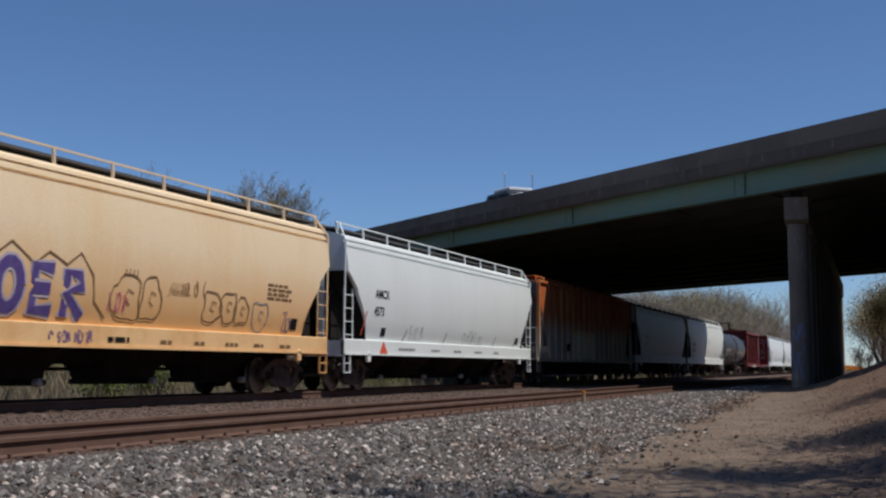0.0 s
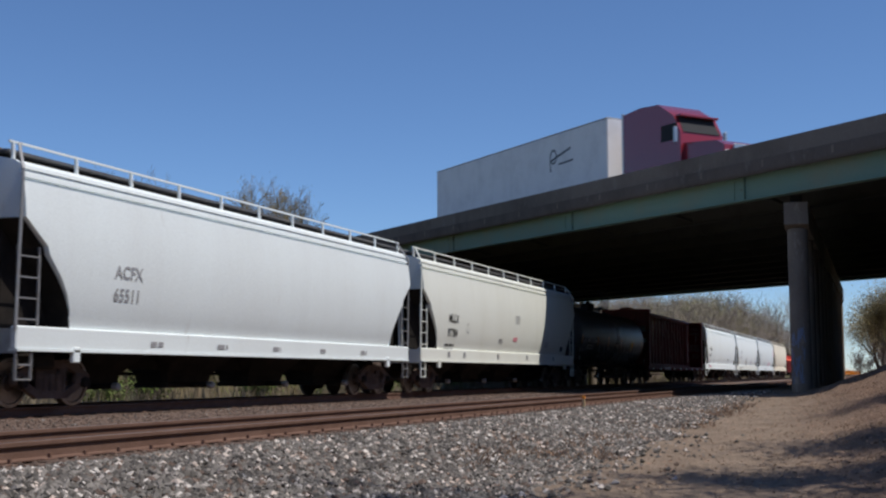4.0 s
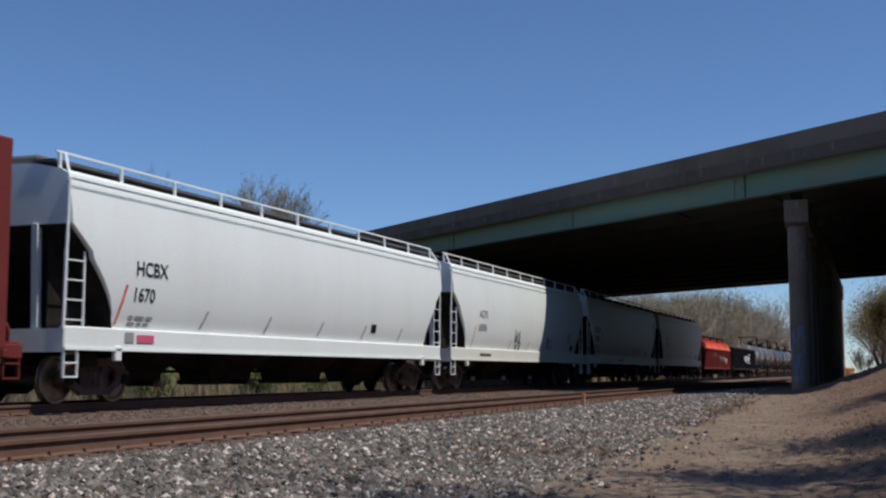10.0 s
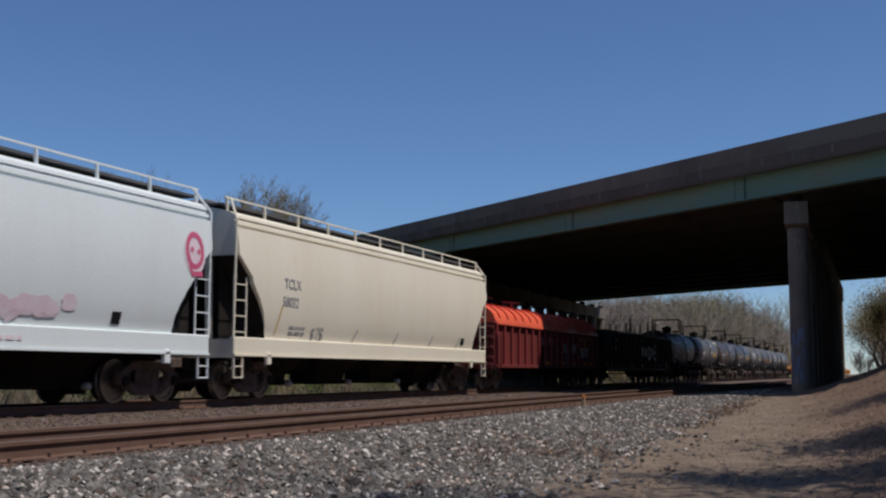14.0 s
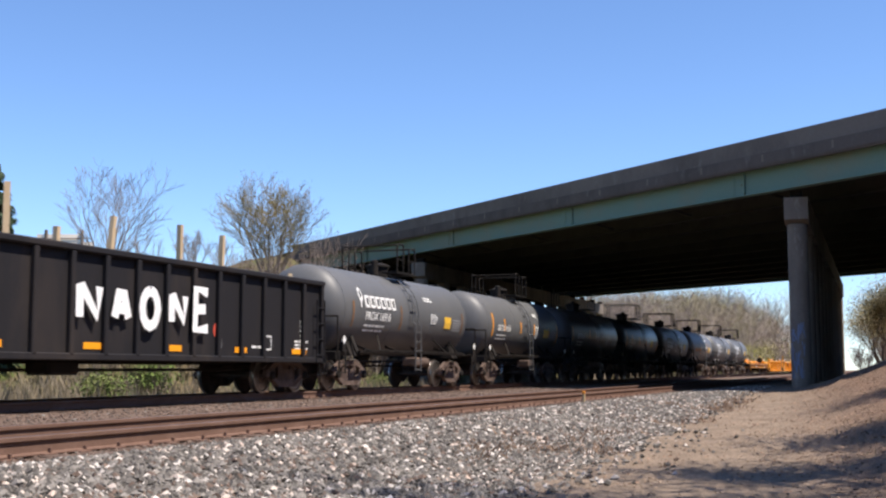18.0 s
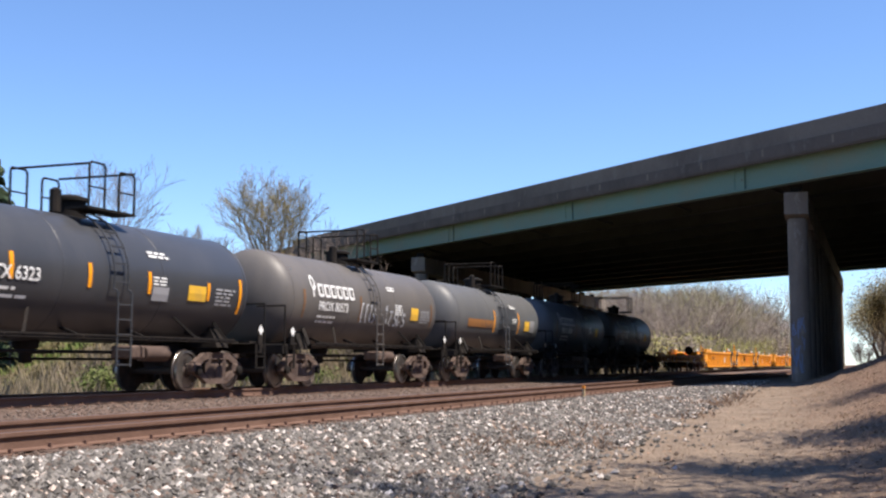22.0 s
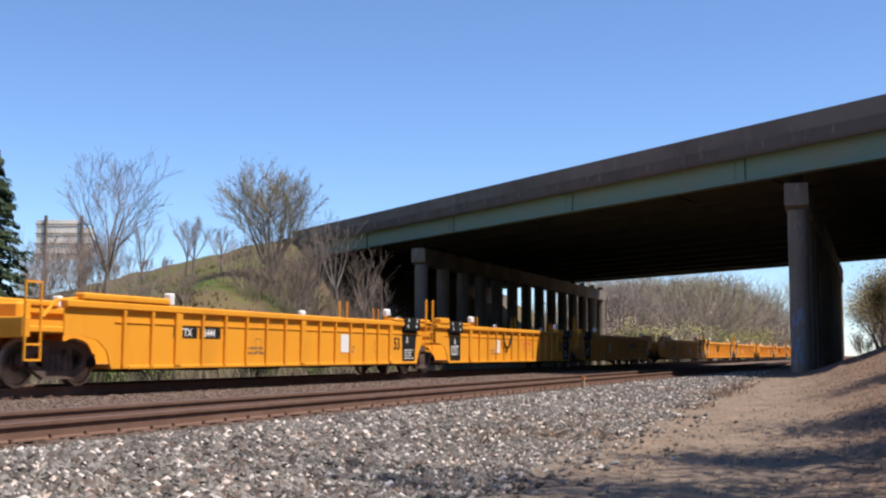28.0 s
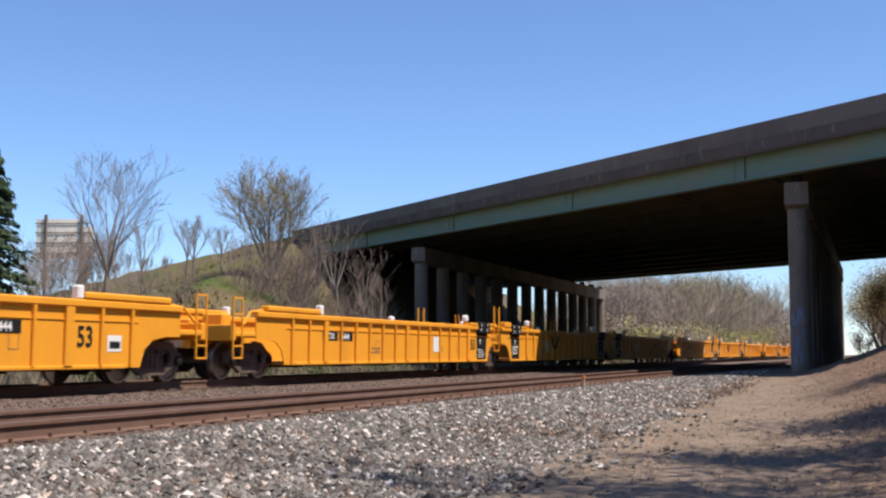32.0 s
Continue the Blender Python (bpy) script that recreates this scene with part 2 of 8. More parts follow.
def axis_steps(*spans):
    out = []
    for a, b, d in spans:
        out += list(np.arange(a, b, d))
    return np.array(out + [spans[-1][1]])


def build_ground():
    xs = axis_steps((-900, -200, 70), (-200, -60, 8), (-60, -22, 2.0), (-22, -7, 0.6), (-7, 3, 0.22), (3, 30, 2), (30, 200, 15), (200, 900, 70))
    ys = axis_steps((-400, -40, 40), (-40, 4, 3), (4, 30, 0.3), (30, 60, 0.7), (60, 140, 3), (140, 400, 15), (400, 1500, 100))
    gx, gy = np.meshgrid(xs, ys)
    gz = ground_z(gx, gy)
    near = (gx > -7) & (gx < 6) & (gy < 62) & (gy > 3)
    rough = np.array([noise.noise((a * 1.6, b * 0.9, 3.0)) * 0.05 + noise.noise((a * 5, b * 5, 1.0)) * 0.025 for a, b in zip(gx.ravel(), gy.ravel())]).reshape(gx.shape)
    hills = np.array([noise.noise((a * 0.12, b * 0.12, 7.0)) * 0.5 for a, b in zip(gx.ravel(), gy.ravel())]).reshape(gx.shape)
    slope = np.clip((gx - np.interp(gy, [0, 12, 26, 42, 60], [0.9, -0.2, -1.6, -2.75, -2.5])) / 0.8, 0, 1)
    gz = gz + np.where(near, rough * (1 + 0.9 * slope), 0) + np.where((gx < -30) | (gx > 4), hills, 0)
    nx, ny = len(xs), len(ys)
    verts = np.stack([gx.ravel(), gy.ravel(), gz.ravel()], 1)
    faces = [(j * nx + i, j * nx + i + 1, (j + 1) * nx + i + 1, (j + 1) * nx + i) for j in range(ny - 1) for i in range(nx - 1)]
    me = bpy.data.meshes.new("ground")
    me.from_pydata(verts.tolist(), [], faces)
    me.materials.append(M_ground)
    me.shade_smooth()
    tagged(new("ground", me), "gravel shoulder, sandy path, leaf-littered bank and grassy embankment", "ground", kind="structure")


def ground_material():
    """Ballast by the tracks, a sandy path, brown leaf litter on the bank, dry and green grass elsewhere."""
    m = bpy.data.materials.new("ground")
    m.use_nodes = True
    n, ln = m.node_tree.nodes, m.node_tree.links
    b = n["Principled BSDF"]
    b.inputs["Roughness"].default_value, b.inputs["Specular IOR Level"].default_value = 1.0, 0.08
    tc = n.new("ShaderNodeTexCoord")
    sp = n.new("ShaderNodeSeparateXYZ")
    ln.new(tc.outputs["Object"], sp.inputs[0])

    def tex(scale, detail=6):
        t = n.new("ShaderNodeTexNoise")
        t.inputs["Scale"].default_value, t.inputs["Detail"].default_value, t.inputs["Roughness"].default_value = scale, detail, 0.65
        ln.new(tc.outputs["Object"], t.inputs[0])
        return t.outputs[0]

    def rng(v, a, c, lo=0.0, hi=1.0):
        r = n.new("ShaderNodeMapRange")
        r.inputs[1].default_value, r.inputs[2].default_value, r.inputs[3].default_value, r.inputs[4].default_value = a, c, lo, hi
        ln.new(v, r.inputs[0])
        return r.outputs[0]

    def mix(f, a, c):
        x = n.new("ShaderNodeMix")
        x.data_type = "RGBA"
        for sock, v in ((x.inputs[0], f), (x.inputs[6], a), (x.inputs[7], c)):
            if isinstance(v, tuple):
                sock.default_value = (*v, 1)
            else:
                ln.new(v, sock)
        return x.outputs[2]

    def math_node(op, a, c):
        x = n.new("ShaderNodeMath")
        x.operation = op
        for sock, v in ((x.inputs[0], a), (x.inputs[1], c)):
            if isinstance(v, (int, float)):
                sock.default_value = v
            else:
                ln.new(v, sock)
        return x.outputs[0]

    big, mid, small = tex(0.25), tex(1.7), tex(16, 4)
    wob = math_node("MULTIPLY_ADD", mid, 1.2)
    wob.node.inputs[2].default_value = -0.6
    # the ways across: x, and x less the toe of the bank
    xx = math_node("ADD", sp.outputs[0], wob)
    yy = sp.outputs[1]
    ballast = mix(rng(small, 0.42, 0.62), (0.062, 0.055, 0.05), (0.132, 0.122, 0.112))
    ballast = mix(rng(tex(45, 2), 0.56, 0.66), ballast, (0.34, 0.31, 0.28))
    sand = mix(rng(mid, 0.35, 0.7), (0.28, 0.215, 0.162), (0.18, 0.138, 0.105))
    sand = mix(rng(small, 0.48, 0.72), sand, (0.12, 0.09, 0.068))
    litter = mix(rng(small, 0.4, 0.6), (0.11, 0.072, 0.052), (0.25, 0.165, 0.118))
    litter = mix(rng(mid, 0.5, 0.7), litter, (0.18, 0.125, 0.09))
    grass = mix(rng(mid, 0.38, 0.62), (0.17, 0.155, 0.06), (0.1, 0.135, 0.035))
    grass = mix(rng(big, 0.45, 0.65), grass, (0.24, 0.19, 0.1))
    rusty = mix(rng(small, 0.4, 0.65), (0.115, 0.084, 0.068), (0.2, 0.142, 0.115))
    ballast = mix(rng(math_node("ADD", mid, math_node("MULTIPLY", big, 0.6)), 0.86, 1.0), ballast, (0.145, 0.1, 0.075))
    ballast = mix(rng(xx, -6.55, -7.0), ballast, rusty)
    toe = math_node("ADD", math_node("MULTIPLY", yy, -0.037), -3.35)
    col = mix(rng(math_node("SUBTRACT", xx, toe), -0.25, 0.35), ballast, sand)
    edge = math_node("ADD", math_node("MULTIPLY", yy, -0.072), 0.75)
    col = mix(rng(math_node("SUBTRACT", xx, edge), -1.1, 0.7), col, litter)
    col = mix(rng(xx, 5.0, 9.0), col, grass)
    col = mix(rng(xx, -19.3, -20.6), col, grass)
    ln.new(col, b.inputs["Base Color"])
    bp = n.new("ShaderNodeBump")
    bp.inputs["Strength"].default_value, bp.inputs["Distance"].default_value = 1.0, 0.05
    ln.new(small, bp.inputs["Height"])
    ln.new(bp.outputs[0], b.inputs["Normal"])
    return m


M_ground = ground_material()
build_ground()


def fill_height(m, d):
    """Height of the road's fill at m across the road and d in from its foot by the tracks."""
    d -= 4.2 * float(smooth(21.0, 29.0, m))          # cut back under the deck
    a, b = (8.9 + 0.40 * (m + 0.6) if m < 0.4 else 9.3 - 0.45 * max(m - BW, 0)), d * 0.64 - 0.7
    k = 1.1
    lo = min(a, b)
    return min(8.40, lo - math.log(math.exp(-k * (a - lo)) + math.exp(-k * (b - lo))) / k)


def embank(x0, x1, side, name):
    """The road's embankment on one side of the tracks; its end slopes down towards them."""
    xs = np.unique(np.concatenate([np.linspace(x0, x0 + side * 90, 110), np.linspace(x0 + side * 90, x1, 40)]))
    ms = np.unique(np.concatenate([np.linspace(-26, 3, 40), np.linspace(3, BW - 2, 8), np.linspace(BW - 2, BW + 24, 20)]))
    v, f = [], []
    for x in xs:
        for m in ms:
            s = (x - BA.x - BM.x * m) / BE.x
            px, py = deck(s, m)
            z = fill_height(m, side * (x - x0))
            z += GRADE * max(-20.0, min(60.0, s)) if z > 2 else 0
            if m < 0.5 or m > BW:
                z += noise.noise((px * 0.15, py * 0.15, 2.0)) * 0.4 + noise.noise((px * 0.7, py * 0.7, 5.0)) * 0.1
            v.append((px, py, max(z, -1.6)))
    n = len(ms)
    for i in range(len(xs) - 1):
        for j in range(n - 1):
            f.append((i * n + j, i * n + j + 1, (i + 1) * n + j + 1, (i + 1) * n + j))
    me = bpy.data.meshes.new(name)
    me.from_pydata(v, [], f)
    me.materials.append(M_bank)
    me.shade_smooth()
    tagged(new(name, me), "grassy highway embankment with patches of dry and green grass", "embankment", kind="structure")


M_bank = mat("embankment_grass", (0.125, 0.097, 0.05), 1.0, second=(0.085, 0.118, 0.03), scale=0.14, lo=0.5, hi=0.62, bump=1.0, bscale=3.5, third=(0.115, 0.085, 0.055), tscale=0.6, tlo=0.5, thi=0.62)
embank(-25.6, -420.0, -1, "embankment_1")
embank(4.0, 780.0, 1, "embankment_2")


# ---- highway bridge ----
XL, XR = -40.5, 26.0            # the deck ends over the abutments, in line with the tracks


def slanted(shape, s0, s1, m0, m1, z0, z1):
    """A box along the deck, from s0 to s1 along it and m0 to m1 across it; None: up to the abutment."""
    def end(s, m, x):
        return (x - BA.x - BM.x * m) / BE.x if s is None else s
    c = [deck(end(s, m, x), m) for s, m, x in ((s0, m0, XR), (s1, m0, XL), (s1, m1, XL), (s0, m1, XR))]
    p = [(x, y, z + GRADE * along(x, y)) for z in (z0, z1) for x, y in c]
    return shape.add(p, [(3, 2, 1, 0), (4, 5, 6, 7), (0, 1, 5, 4), (1, 2, 6, 5), (2, 3, 7, 6), (3, 0, 4, 7)])


S0 = S1 = None
ZG, ZT, ZP = 7.1, 8.06, 9.1


M_bluespray = mat("faded_blue_spray", (0.2, 0.24, 0.33), 0.8)
M_fascia = mat("darkly_stained_fascia_concrete", (0.12, 0.1, 0.088), 0.9, second=(0.085, 0.072, 0.064), scale=0.5, streak=0.5, third=(0.17, 0.15, 0.135), tscale=2.2, bump=0.4, bscale=10)
# inner girders: the shade under the deck is put into this dark colour
M_girder_shade = mat("shade_darkened_girder_paint", (0.06, 0.058, 0.056), 0.9, second=(0.045, 0.043, 0.042), scale=0.5, bscale=20)
M_galvrail = mat("dull_galvanised_rail", (0.3, 0.29, 0.28), 0.6, 0.4)


def build_bridge():
    br = thing("highway_bridge", "concrete highway overpass on faded green steel girders", "bridge", kind="structure")
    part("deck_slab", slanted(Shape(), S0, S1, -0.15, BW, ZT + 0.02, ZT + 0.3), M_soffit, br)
    for m0, m1, name in ((-0.28, 0.12, "parapet"), (BW - 0.4, BW, "parapet"), (BW / 2 - 0.3, BW / 2 + 0.3, "median_barrier")):
        base = part(name, slanted(Shape(), S0, S1, m0, m1, ZT + 0.31, ZP), M_parapet, br, "brown-grey stained concrete parapet")
    part("fascia", slanted(slanted(Shape(), S0, S1, -0.34, -0.16, ZT - 0.03, ZT + 0.42), S0, S1, -0.3, -0.16, ZT - 0.1, ZT - 0.03), M_fascia, br)
    part("road_surface", slanted(Shape(), S0, S1, 0.13, BW - 0.42, ZT + 0.305, ZT + 0.34), M_asphalt, br)
    k = 0
    for i in range(12):
        m = 0.25 + i * (BW - 0.6) / 11
        g = Shape()
        slanted(g, S0, S1, m - 0.012, m + 0.012, ZG + 0.04, ZT)
        slanted(g, S0, S1, m - 0.2, m + 0.2, ZG, ZG + 0.04)
        slanted(g, S0, S1, m - 0.15, m + 0.15, ZT - 0.03, ZT)
        girder = part("girder", g, M_green if i in (0, 11) else M_girder_shade, br, "faded green steel plate girder" if i in (0, 11) else "inner steel girder coloured dark for the shade under the deck")
        if i == 0:
            for s in np.arange(-20, 46, 11.6):
                part("splice_plate", slanted(Shape(), s, s + 0.5, m - 0.035, m - 0.012, ZG + 0.1, ZT - 0.08), M_green, girder)
            for s in np.arange(-9, 46, 11.6):
                part("stiffener", slanted(Shape(), s, s + 0.02, m - 0.09, m - 0.013, ZG + 0.04, ZT - 0.03), M_green, girder)
    # cross frames between the outer girders, in the same shade-dark colour
    for s in np.arange(-14, 46, 5.8):
        f = Shape()
        (x0, y0), (x1, y1) = deck(s, 0.3), deck(s, 3.1)
        f.bar((x0, y0, ZG + 0.2), (x1, y1, ZT - 0.15), 0.1, 0.1).bar((x0, y0, ZT - 0.15), (x1, y1, ZG + 0.2), 0.1, 0.1)
        part("cross_frame", f, M_girder_shade, br)
    # scuppers: dark drain marks along the fascia
    for s in np.arange(-16, 46, 3.4):
        part("drain_slot", slanted(Shape(), s, s + 0.09, -0.348, -0.338, ZT + 0.1, ZT + 0.36), M_concrete, br)

    def bent(x0, y0, x1, y1, n, r):
        pier = thing("bridge_pier", "row of round concrete columns under a heavy cap beam", "bridge pier", "bridge piers", "structure")
        d = Vector((x1 - x0, y1 - y0)).normalized()
        ends = Vector((x0, y0)) - d * 0.55, Vector((x1, y1)) + d * 0.55
        c = Shape()
        w = 0.42
        side = Vector((d.y, -d.x)) * w
        low = [ends[0] + side + d * 0.0, ends[0] - side, ends[1] - side, ends[1] + side]
        zb, zt = 5.86, 6.8
        c.add([(*p, zb + 0.14) for p in low] + [(*p, zt) for p in low] + [(*(p * 0.985 + (ends[0] + ends[1]) * 0.0075), zb) for p in low],
              [(4, 5, 6, 7), (0, 1, 5, 4), (1, 2, 6, 5), (2, 3, 7, 6), (3, 0, 4, 7), (8, 9, 1, 0), (9, 10, 2, 1), (10, 11, 3, 2), (11, 8, 0, 3), (11, 10, 9, 8)])
        part("cap_beam", c, M_concrete, pier)
        for k in range(n):
            p = Vector((x0, y0)).lerp(Vector((x1, y1)), k / (n - 1))
            g = float(ground_z(p.x, p.y)) - 0.4
            part("column", Shape().lathe([(g, r), (zb + 0.01, r)], (p.x, p.y, 0), "z", 24), M_concrete, pier)
            part("bearing", Shape().box(p.x - 0.2, p.x + 0.2, p.y - 0.2, p.y + 0.2, zt, ZG), M_dark, pier)
        return pier

    near = bent(-3.1, 44.9, -3.66, 92.0, 13, 0.36)
    zf = float(ground_z(-3.4, 92.2))
    part("footing", Shape().box(-4.3, -2.75, 91.0, 93.4, zf - 0.6, zf + 0.22, 0.03), M_concrete, near, "concrete footing slab")
    col = near.children[1]
    rnd = random.Random(5)
    for k in range(26):
        a0, z0 = rnd.uniform(-150, -65), rnd.uniform(0.2, 2.1)
        s = Shape()
        pts = [(a0 + rnd.uniform(-14, 14), z0 + rnd.uniform(-0.3, 0.45)) for _ in range(4)]
        s.ribbon([(radians(a) * 0.36, z) for a, z in pts], 0.035, lambda u, v: (-3.1 + 0.366 * math.cos(u / 0.36), 44.9 + 0.366 * math.sin(u / 0.36), v))
        part("graffiti", s, M_bluespray, col, "faded blue graffiti" if k == 0 else "", smooth=0)
    bent(-25.75, 64.7, -26.45, 113.4, 14, 0.4)
    ab = thing("abutment", "concrete bridge abutment at the head of the embankment", "abutment", kind="structure")
    y0, y1 = deck((XL - BA.x) / BE.x, 0)[1], deck((XL - BA.x - BM.x * BW) / BE.x, BW)[1]
    part("breast_wall", Shape().box(XL - 1.2, XL, y0, y1, 4.0, ZT), M_concrete, ab)
    part("bearing_shelf", Shape().box(XL, XL + 1.0, y0, y1, 4.0, ZG), M_concrete, ab)
    for m0, m1 in ((-0.28, 0.12), (BW - 0.4, BW)):
        w = Shape()
        c = [deck((x - BA.x - BM.x * m) / BE.x, m) for x, m in ((XL, m0), (XL - 9, m0), (XL - 9, m1), (XL, m1))]
        w.add([(x, y, 7.6) for x, y in c] + [(x, y, ZP) for x, y in c], [(3, 2, 1, 0), (4, 5, 6, 7), (0, 1, 5, 4), (1, 2, 6, 5), (2, 3, 7, 6), (3, 0, 4, 7)])
        part("wing_wall", w, M_parapet, ab)
    gr = thing("guardrail", "galvanised steel guardrail along the embankment's edge", "guardrail")
    a, b = Vector(deck(62, 0.2)), Vector(deck(150, 0.2))
    part("beam", Shape().bar((*a, 9.0), (*b, 9.0), 0.08, 0.3), M_galvrail, gr)
    for k in range(40):
        q = a.lerp(b, k / 39)
        part("post", Shape().bar((*q, 8.0), (*q, 9.1), 0.12, 0.14), M_galvrail, gr)


build_bridge()


# ---- railway tracks ----
def rail_profile(x, z):
    h = [(-0.07, -0.178), (-0.07, -0.166), (-0.012, -0.15), (-0.009, -0.05), (-0.036, -0.04), (-0.037, -0.008), (-0.03, 0.0)]
    return [(x + a, z + b) for a, b in h] + [(x - a, z + b) for a, b in h[::-1]]


def build_track(cx, y0, y1, label):
    tr = thing("railway_track", label, "railway track", "tracks", "structure")
    for sx in (-0.755, 0.755):
        r = Shape()
        prof = rail_profile(cx + sx, 0)
        r.loft([[(x, y0, z) for x, z in prof], [(x, y1, z) for x, z in prof]])
        rail = part("rail", r, M_rail, tr, "rust-brown steel rail")
        part("running_surface", Shape().box(cx + sx - 0.028, cx + sx + 0.028, y0, y1, -0.002, 0.0015), M_railtop, rail)
    me = mesh_of("tie", Shape().box(-1.3, 1.3, -0.115, 0.115, -0.37, -0.185, 0.012), M_tie)
    plate = mesh_of("tie_plate", Shape().box(-0.17, 0.17, -0.09, 0.09, -0.186, -0.172, 0.004).box(-0.12, -0.085, -0.075, -0.05, -0.175, -0.13)
                    .box(0.085, 0.12, 0.05, 0.075, -0.175, -0.13), M_rail)
    n = 0
    y = max(y0, 4.0)
    rnd = random.Random(int(-cx * 10))
    while y < 118 and n < 220:
        t = share("tie", me, tr, pose(cx + rnd.uniform(-0.05, 0.05), y + rnd.uniform(-0.03, 0.03), rnd.uniform(-0.012, 0.008), 0, 0, rnd.uniform(-0.8, 0.8)))
        if y < 45:
            for sx in (-0.755, 0.755):
                share("tie_plate", plate, t, pose(sx, 0, 0))
        y += 0.52
        n += 1


def stones(name, label, material, rnd, spots, sizes, squash=0.75):
    """Loose angular stones, each an eight-cornered lump with its own proportions."""
    verts, faces = [], []
    base = [(0, 1, 2), (0, 2, 3), (0, 3, 4), (0, 4, 1), (5, 2, 1), (5, 3, 2), (5, 4, 3), (5, 1, 4)]
    for (x, y, z), r in zip(spots, sizes):
        k = len(verts)
        a = rnd.uniform(0, 6.28)
        w = rnd.uniform(0.65, 1.25)
        ti = rnd.uniform(-0.5, 0.5)
        verts.append((x + ti * r * 0.5, y + rnd.uniform(-0.3, 0.3) * r, z + r * squash))
        for i in range(4):
            q = a + i * 1.5708 + rnd.uniform(-0.45, 0.45)
            rr = r * rnd.uniform(0.75, 1.2)
            verts.append((x + math.cos(q) * rr * w, y + math.sin(q) * rr, z + rnd.uniform(-0.35, 0.35) * r))
        verts.append((x, y, z - r * squash))
        faces += [tuple(i + k for i in f) for f in base]
    me = bpy.data.meshes.new(name)
    me.from_pydata(verts, [], faces)
    me.materials.append(material)
    return tagged(new(name, me), label, "ballast", kind="stuff")


M_pebble = mat("sandy_pebbles", (0.3, 0.225, 0.165), 0.95, second=(0.2, 0.15, 0.115), scale=2.5, bscale=30, island=0.35)


def build_ballast():
    rnd = random.Random(4)
    sets = {0: [], 1: [], 2: []}
    sizes = {0: [], 1: [], 2: []}

    def scatter(count, x0, x1, y0, y1, r0, r1, pale, brown):
        for _ in range(count):
            y = y0 + (y1 - y0) * rnd.random() ** 1.35
            x = rnd.uniform(x0, x1)
            toe = float(np.interp(y, [0, 11, 20, 40, 60], [-3.3, -3.55, -3.8, -4.7, -5.1])) + rnd.gauss(0, 0.3) + (abs(rnd.gauss(0, 0.6)) if rnd.random() < 0.06 else 0)
            if x > toe:
                continue
            k = rnd.random()
            key = 1 if k < pale else 2 if k < pale + brown else 0
            r = rnd.uniform(r0, r1)
            sets[key].append([x, y, r])
            sizes[key].append(r)

    scatter(34000, -6.95, -2.2, 6.5, 22, 0.02, 0.056, 0.11, 0.1)
    scatter(17000, -6.95, -3.6, 20, 48, 0.025, 0.06, 0.12, 0.1)
    scatter(8000, -10.8, -6.9, 6, 40, 0.022, 0.034, 0.0, 0.9)
    scatter(6000, -14.6, -10.8, 12, 60, 0.022, 0.036, 0.0, 0.9)
    for key, name, label, m in ((0, "ballast_stones", "grey crushed stone ballast on the track shoulder", M_stone),
                                (1, "pale_ballast_stones", "scattered pale stones in the ballast", M_stone_pale),
                                (2, "stained_ballast_stones", "rust-brown stained ballast between the rails", M_stone_brown)):
        a = np.array(sets[key])
        z = ground_z(a[:, 0], a[:, 1]) + a[:, 2] * 0.25
        stones(name, label, m, rnd, list(zip(a[:, 0], a[:, 1], z)), sizes[key])
    spots = []
    for _ in range(3200):
        y = 8 + 40 * rnd.random() ** 1.4
        x = rnd.uniform(-5.2, -0.2)
        spots.append((x, y, float(ground_z(x, y)) + 0.004))
    stones("path_pebbles", "small pebbles strewn over the sandy path", M_pebble, rnd, spots, [rnd.uniform(0.007, 0.022) for _ in spots])
    post = thing("track_marker", "small orange-topped marker stake beside the rail", "marker stake")
    part("stake", Shape().box(-7.02, -6.96, 28.1, 28.16, -0.25, 0.02, 0.006), mat("stake_wood", (0.5, 0.38, 0.22), 0.8), post)
    part("stake_cap", Shape().box(-7.025, -6.955, 28.095, 28.165, 0.02, 0.09, 0.006), mat("orange_marker_paint", (0.75, 0.28, 0.05), 0.5), post)


build_track(NX, -60, 420, "rusty rails on weathered wooden ties in brown ballast")
build_track(TX, -120, 900, "worn main track under the freight train")
build_ballast()


# ---- freight cars ----
# A car stands along y, its middle at y = 0, its wheels on z = 0; +x is the side that faces the path.
M_white = mat("white_car_paint", (0.79, 0.84, 0.825), 0.5, second=(0.74, 0.775, 0.755), scale=0.5, lo=0.45, hi=0.8, streak=0.8, bscale=30, third=(0.56, 0.53, 0.48), tscale=1.6, tlo=0.66, thi=0.85)
M_white2 = mat("bluish_white_car_paint", (0.73, 0.785, 0.785), 0.5, second=(0.68, 0.72, 0.715), scale=0.5, lo=0.45, hi=0.8, streak=0.8, bscale=30, third=(0.5, 0.49, 0.47), tscale=1.5, tlo=0.66, thi=0.85)
M_white3 = mat("cream_white_car_paint", (0.73, 0.75, 0.69), 0.5, second=(0.68, 0.69, 0.62), scale=0.7, lo=0.5, hi=0.8, streak=0.8, bscale=30)
M_cream = mat("cream_car_paint", (0.78, 0.62, 0.43), 0.5, second=(0.66, 0.56, 0.39), scale=0.8, lo=0.5, hi=0.75, streak=0.8, bscale=30)
M_tanstain = faded("rust_stained_cream_paint", (0.88, 0.7, 0.46), (0.86, 0.47, 0.18), 1.5, 3.2, rust=(0.82, 0.58, 0.32), rlo=0.5, rhi=0.85, wob=0.6)
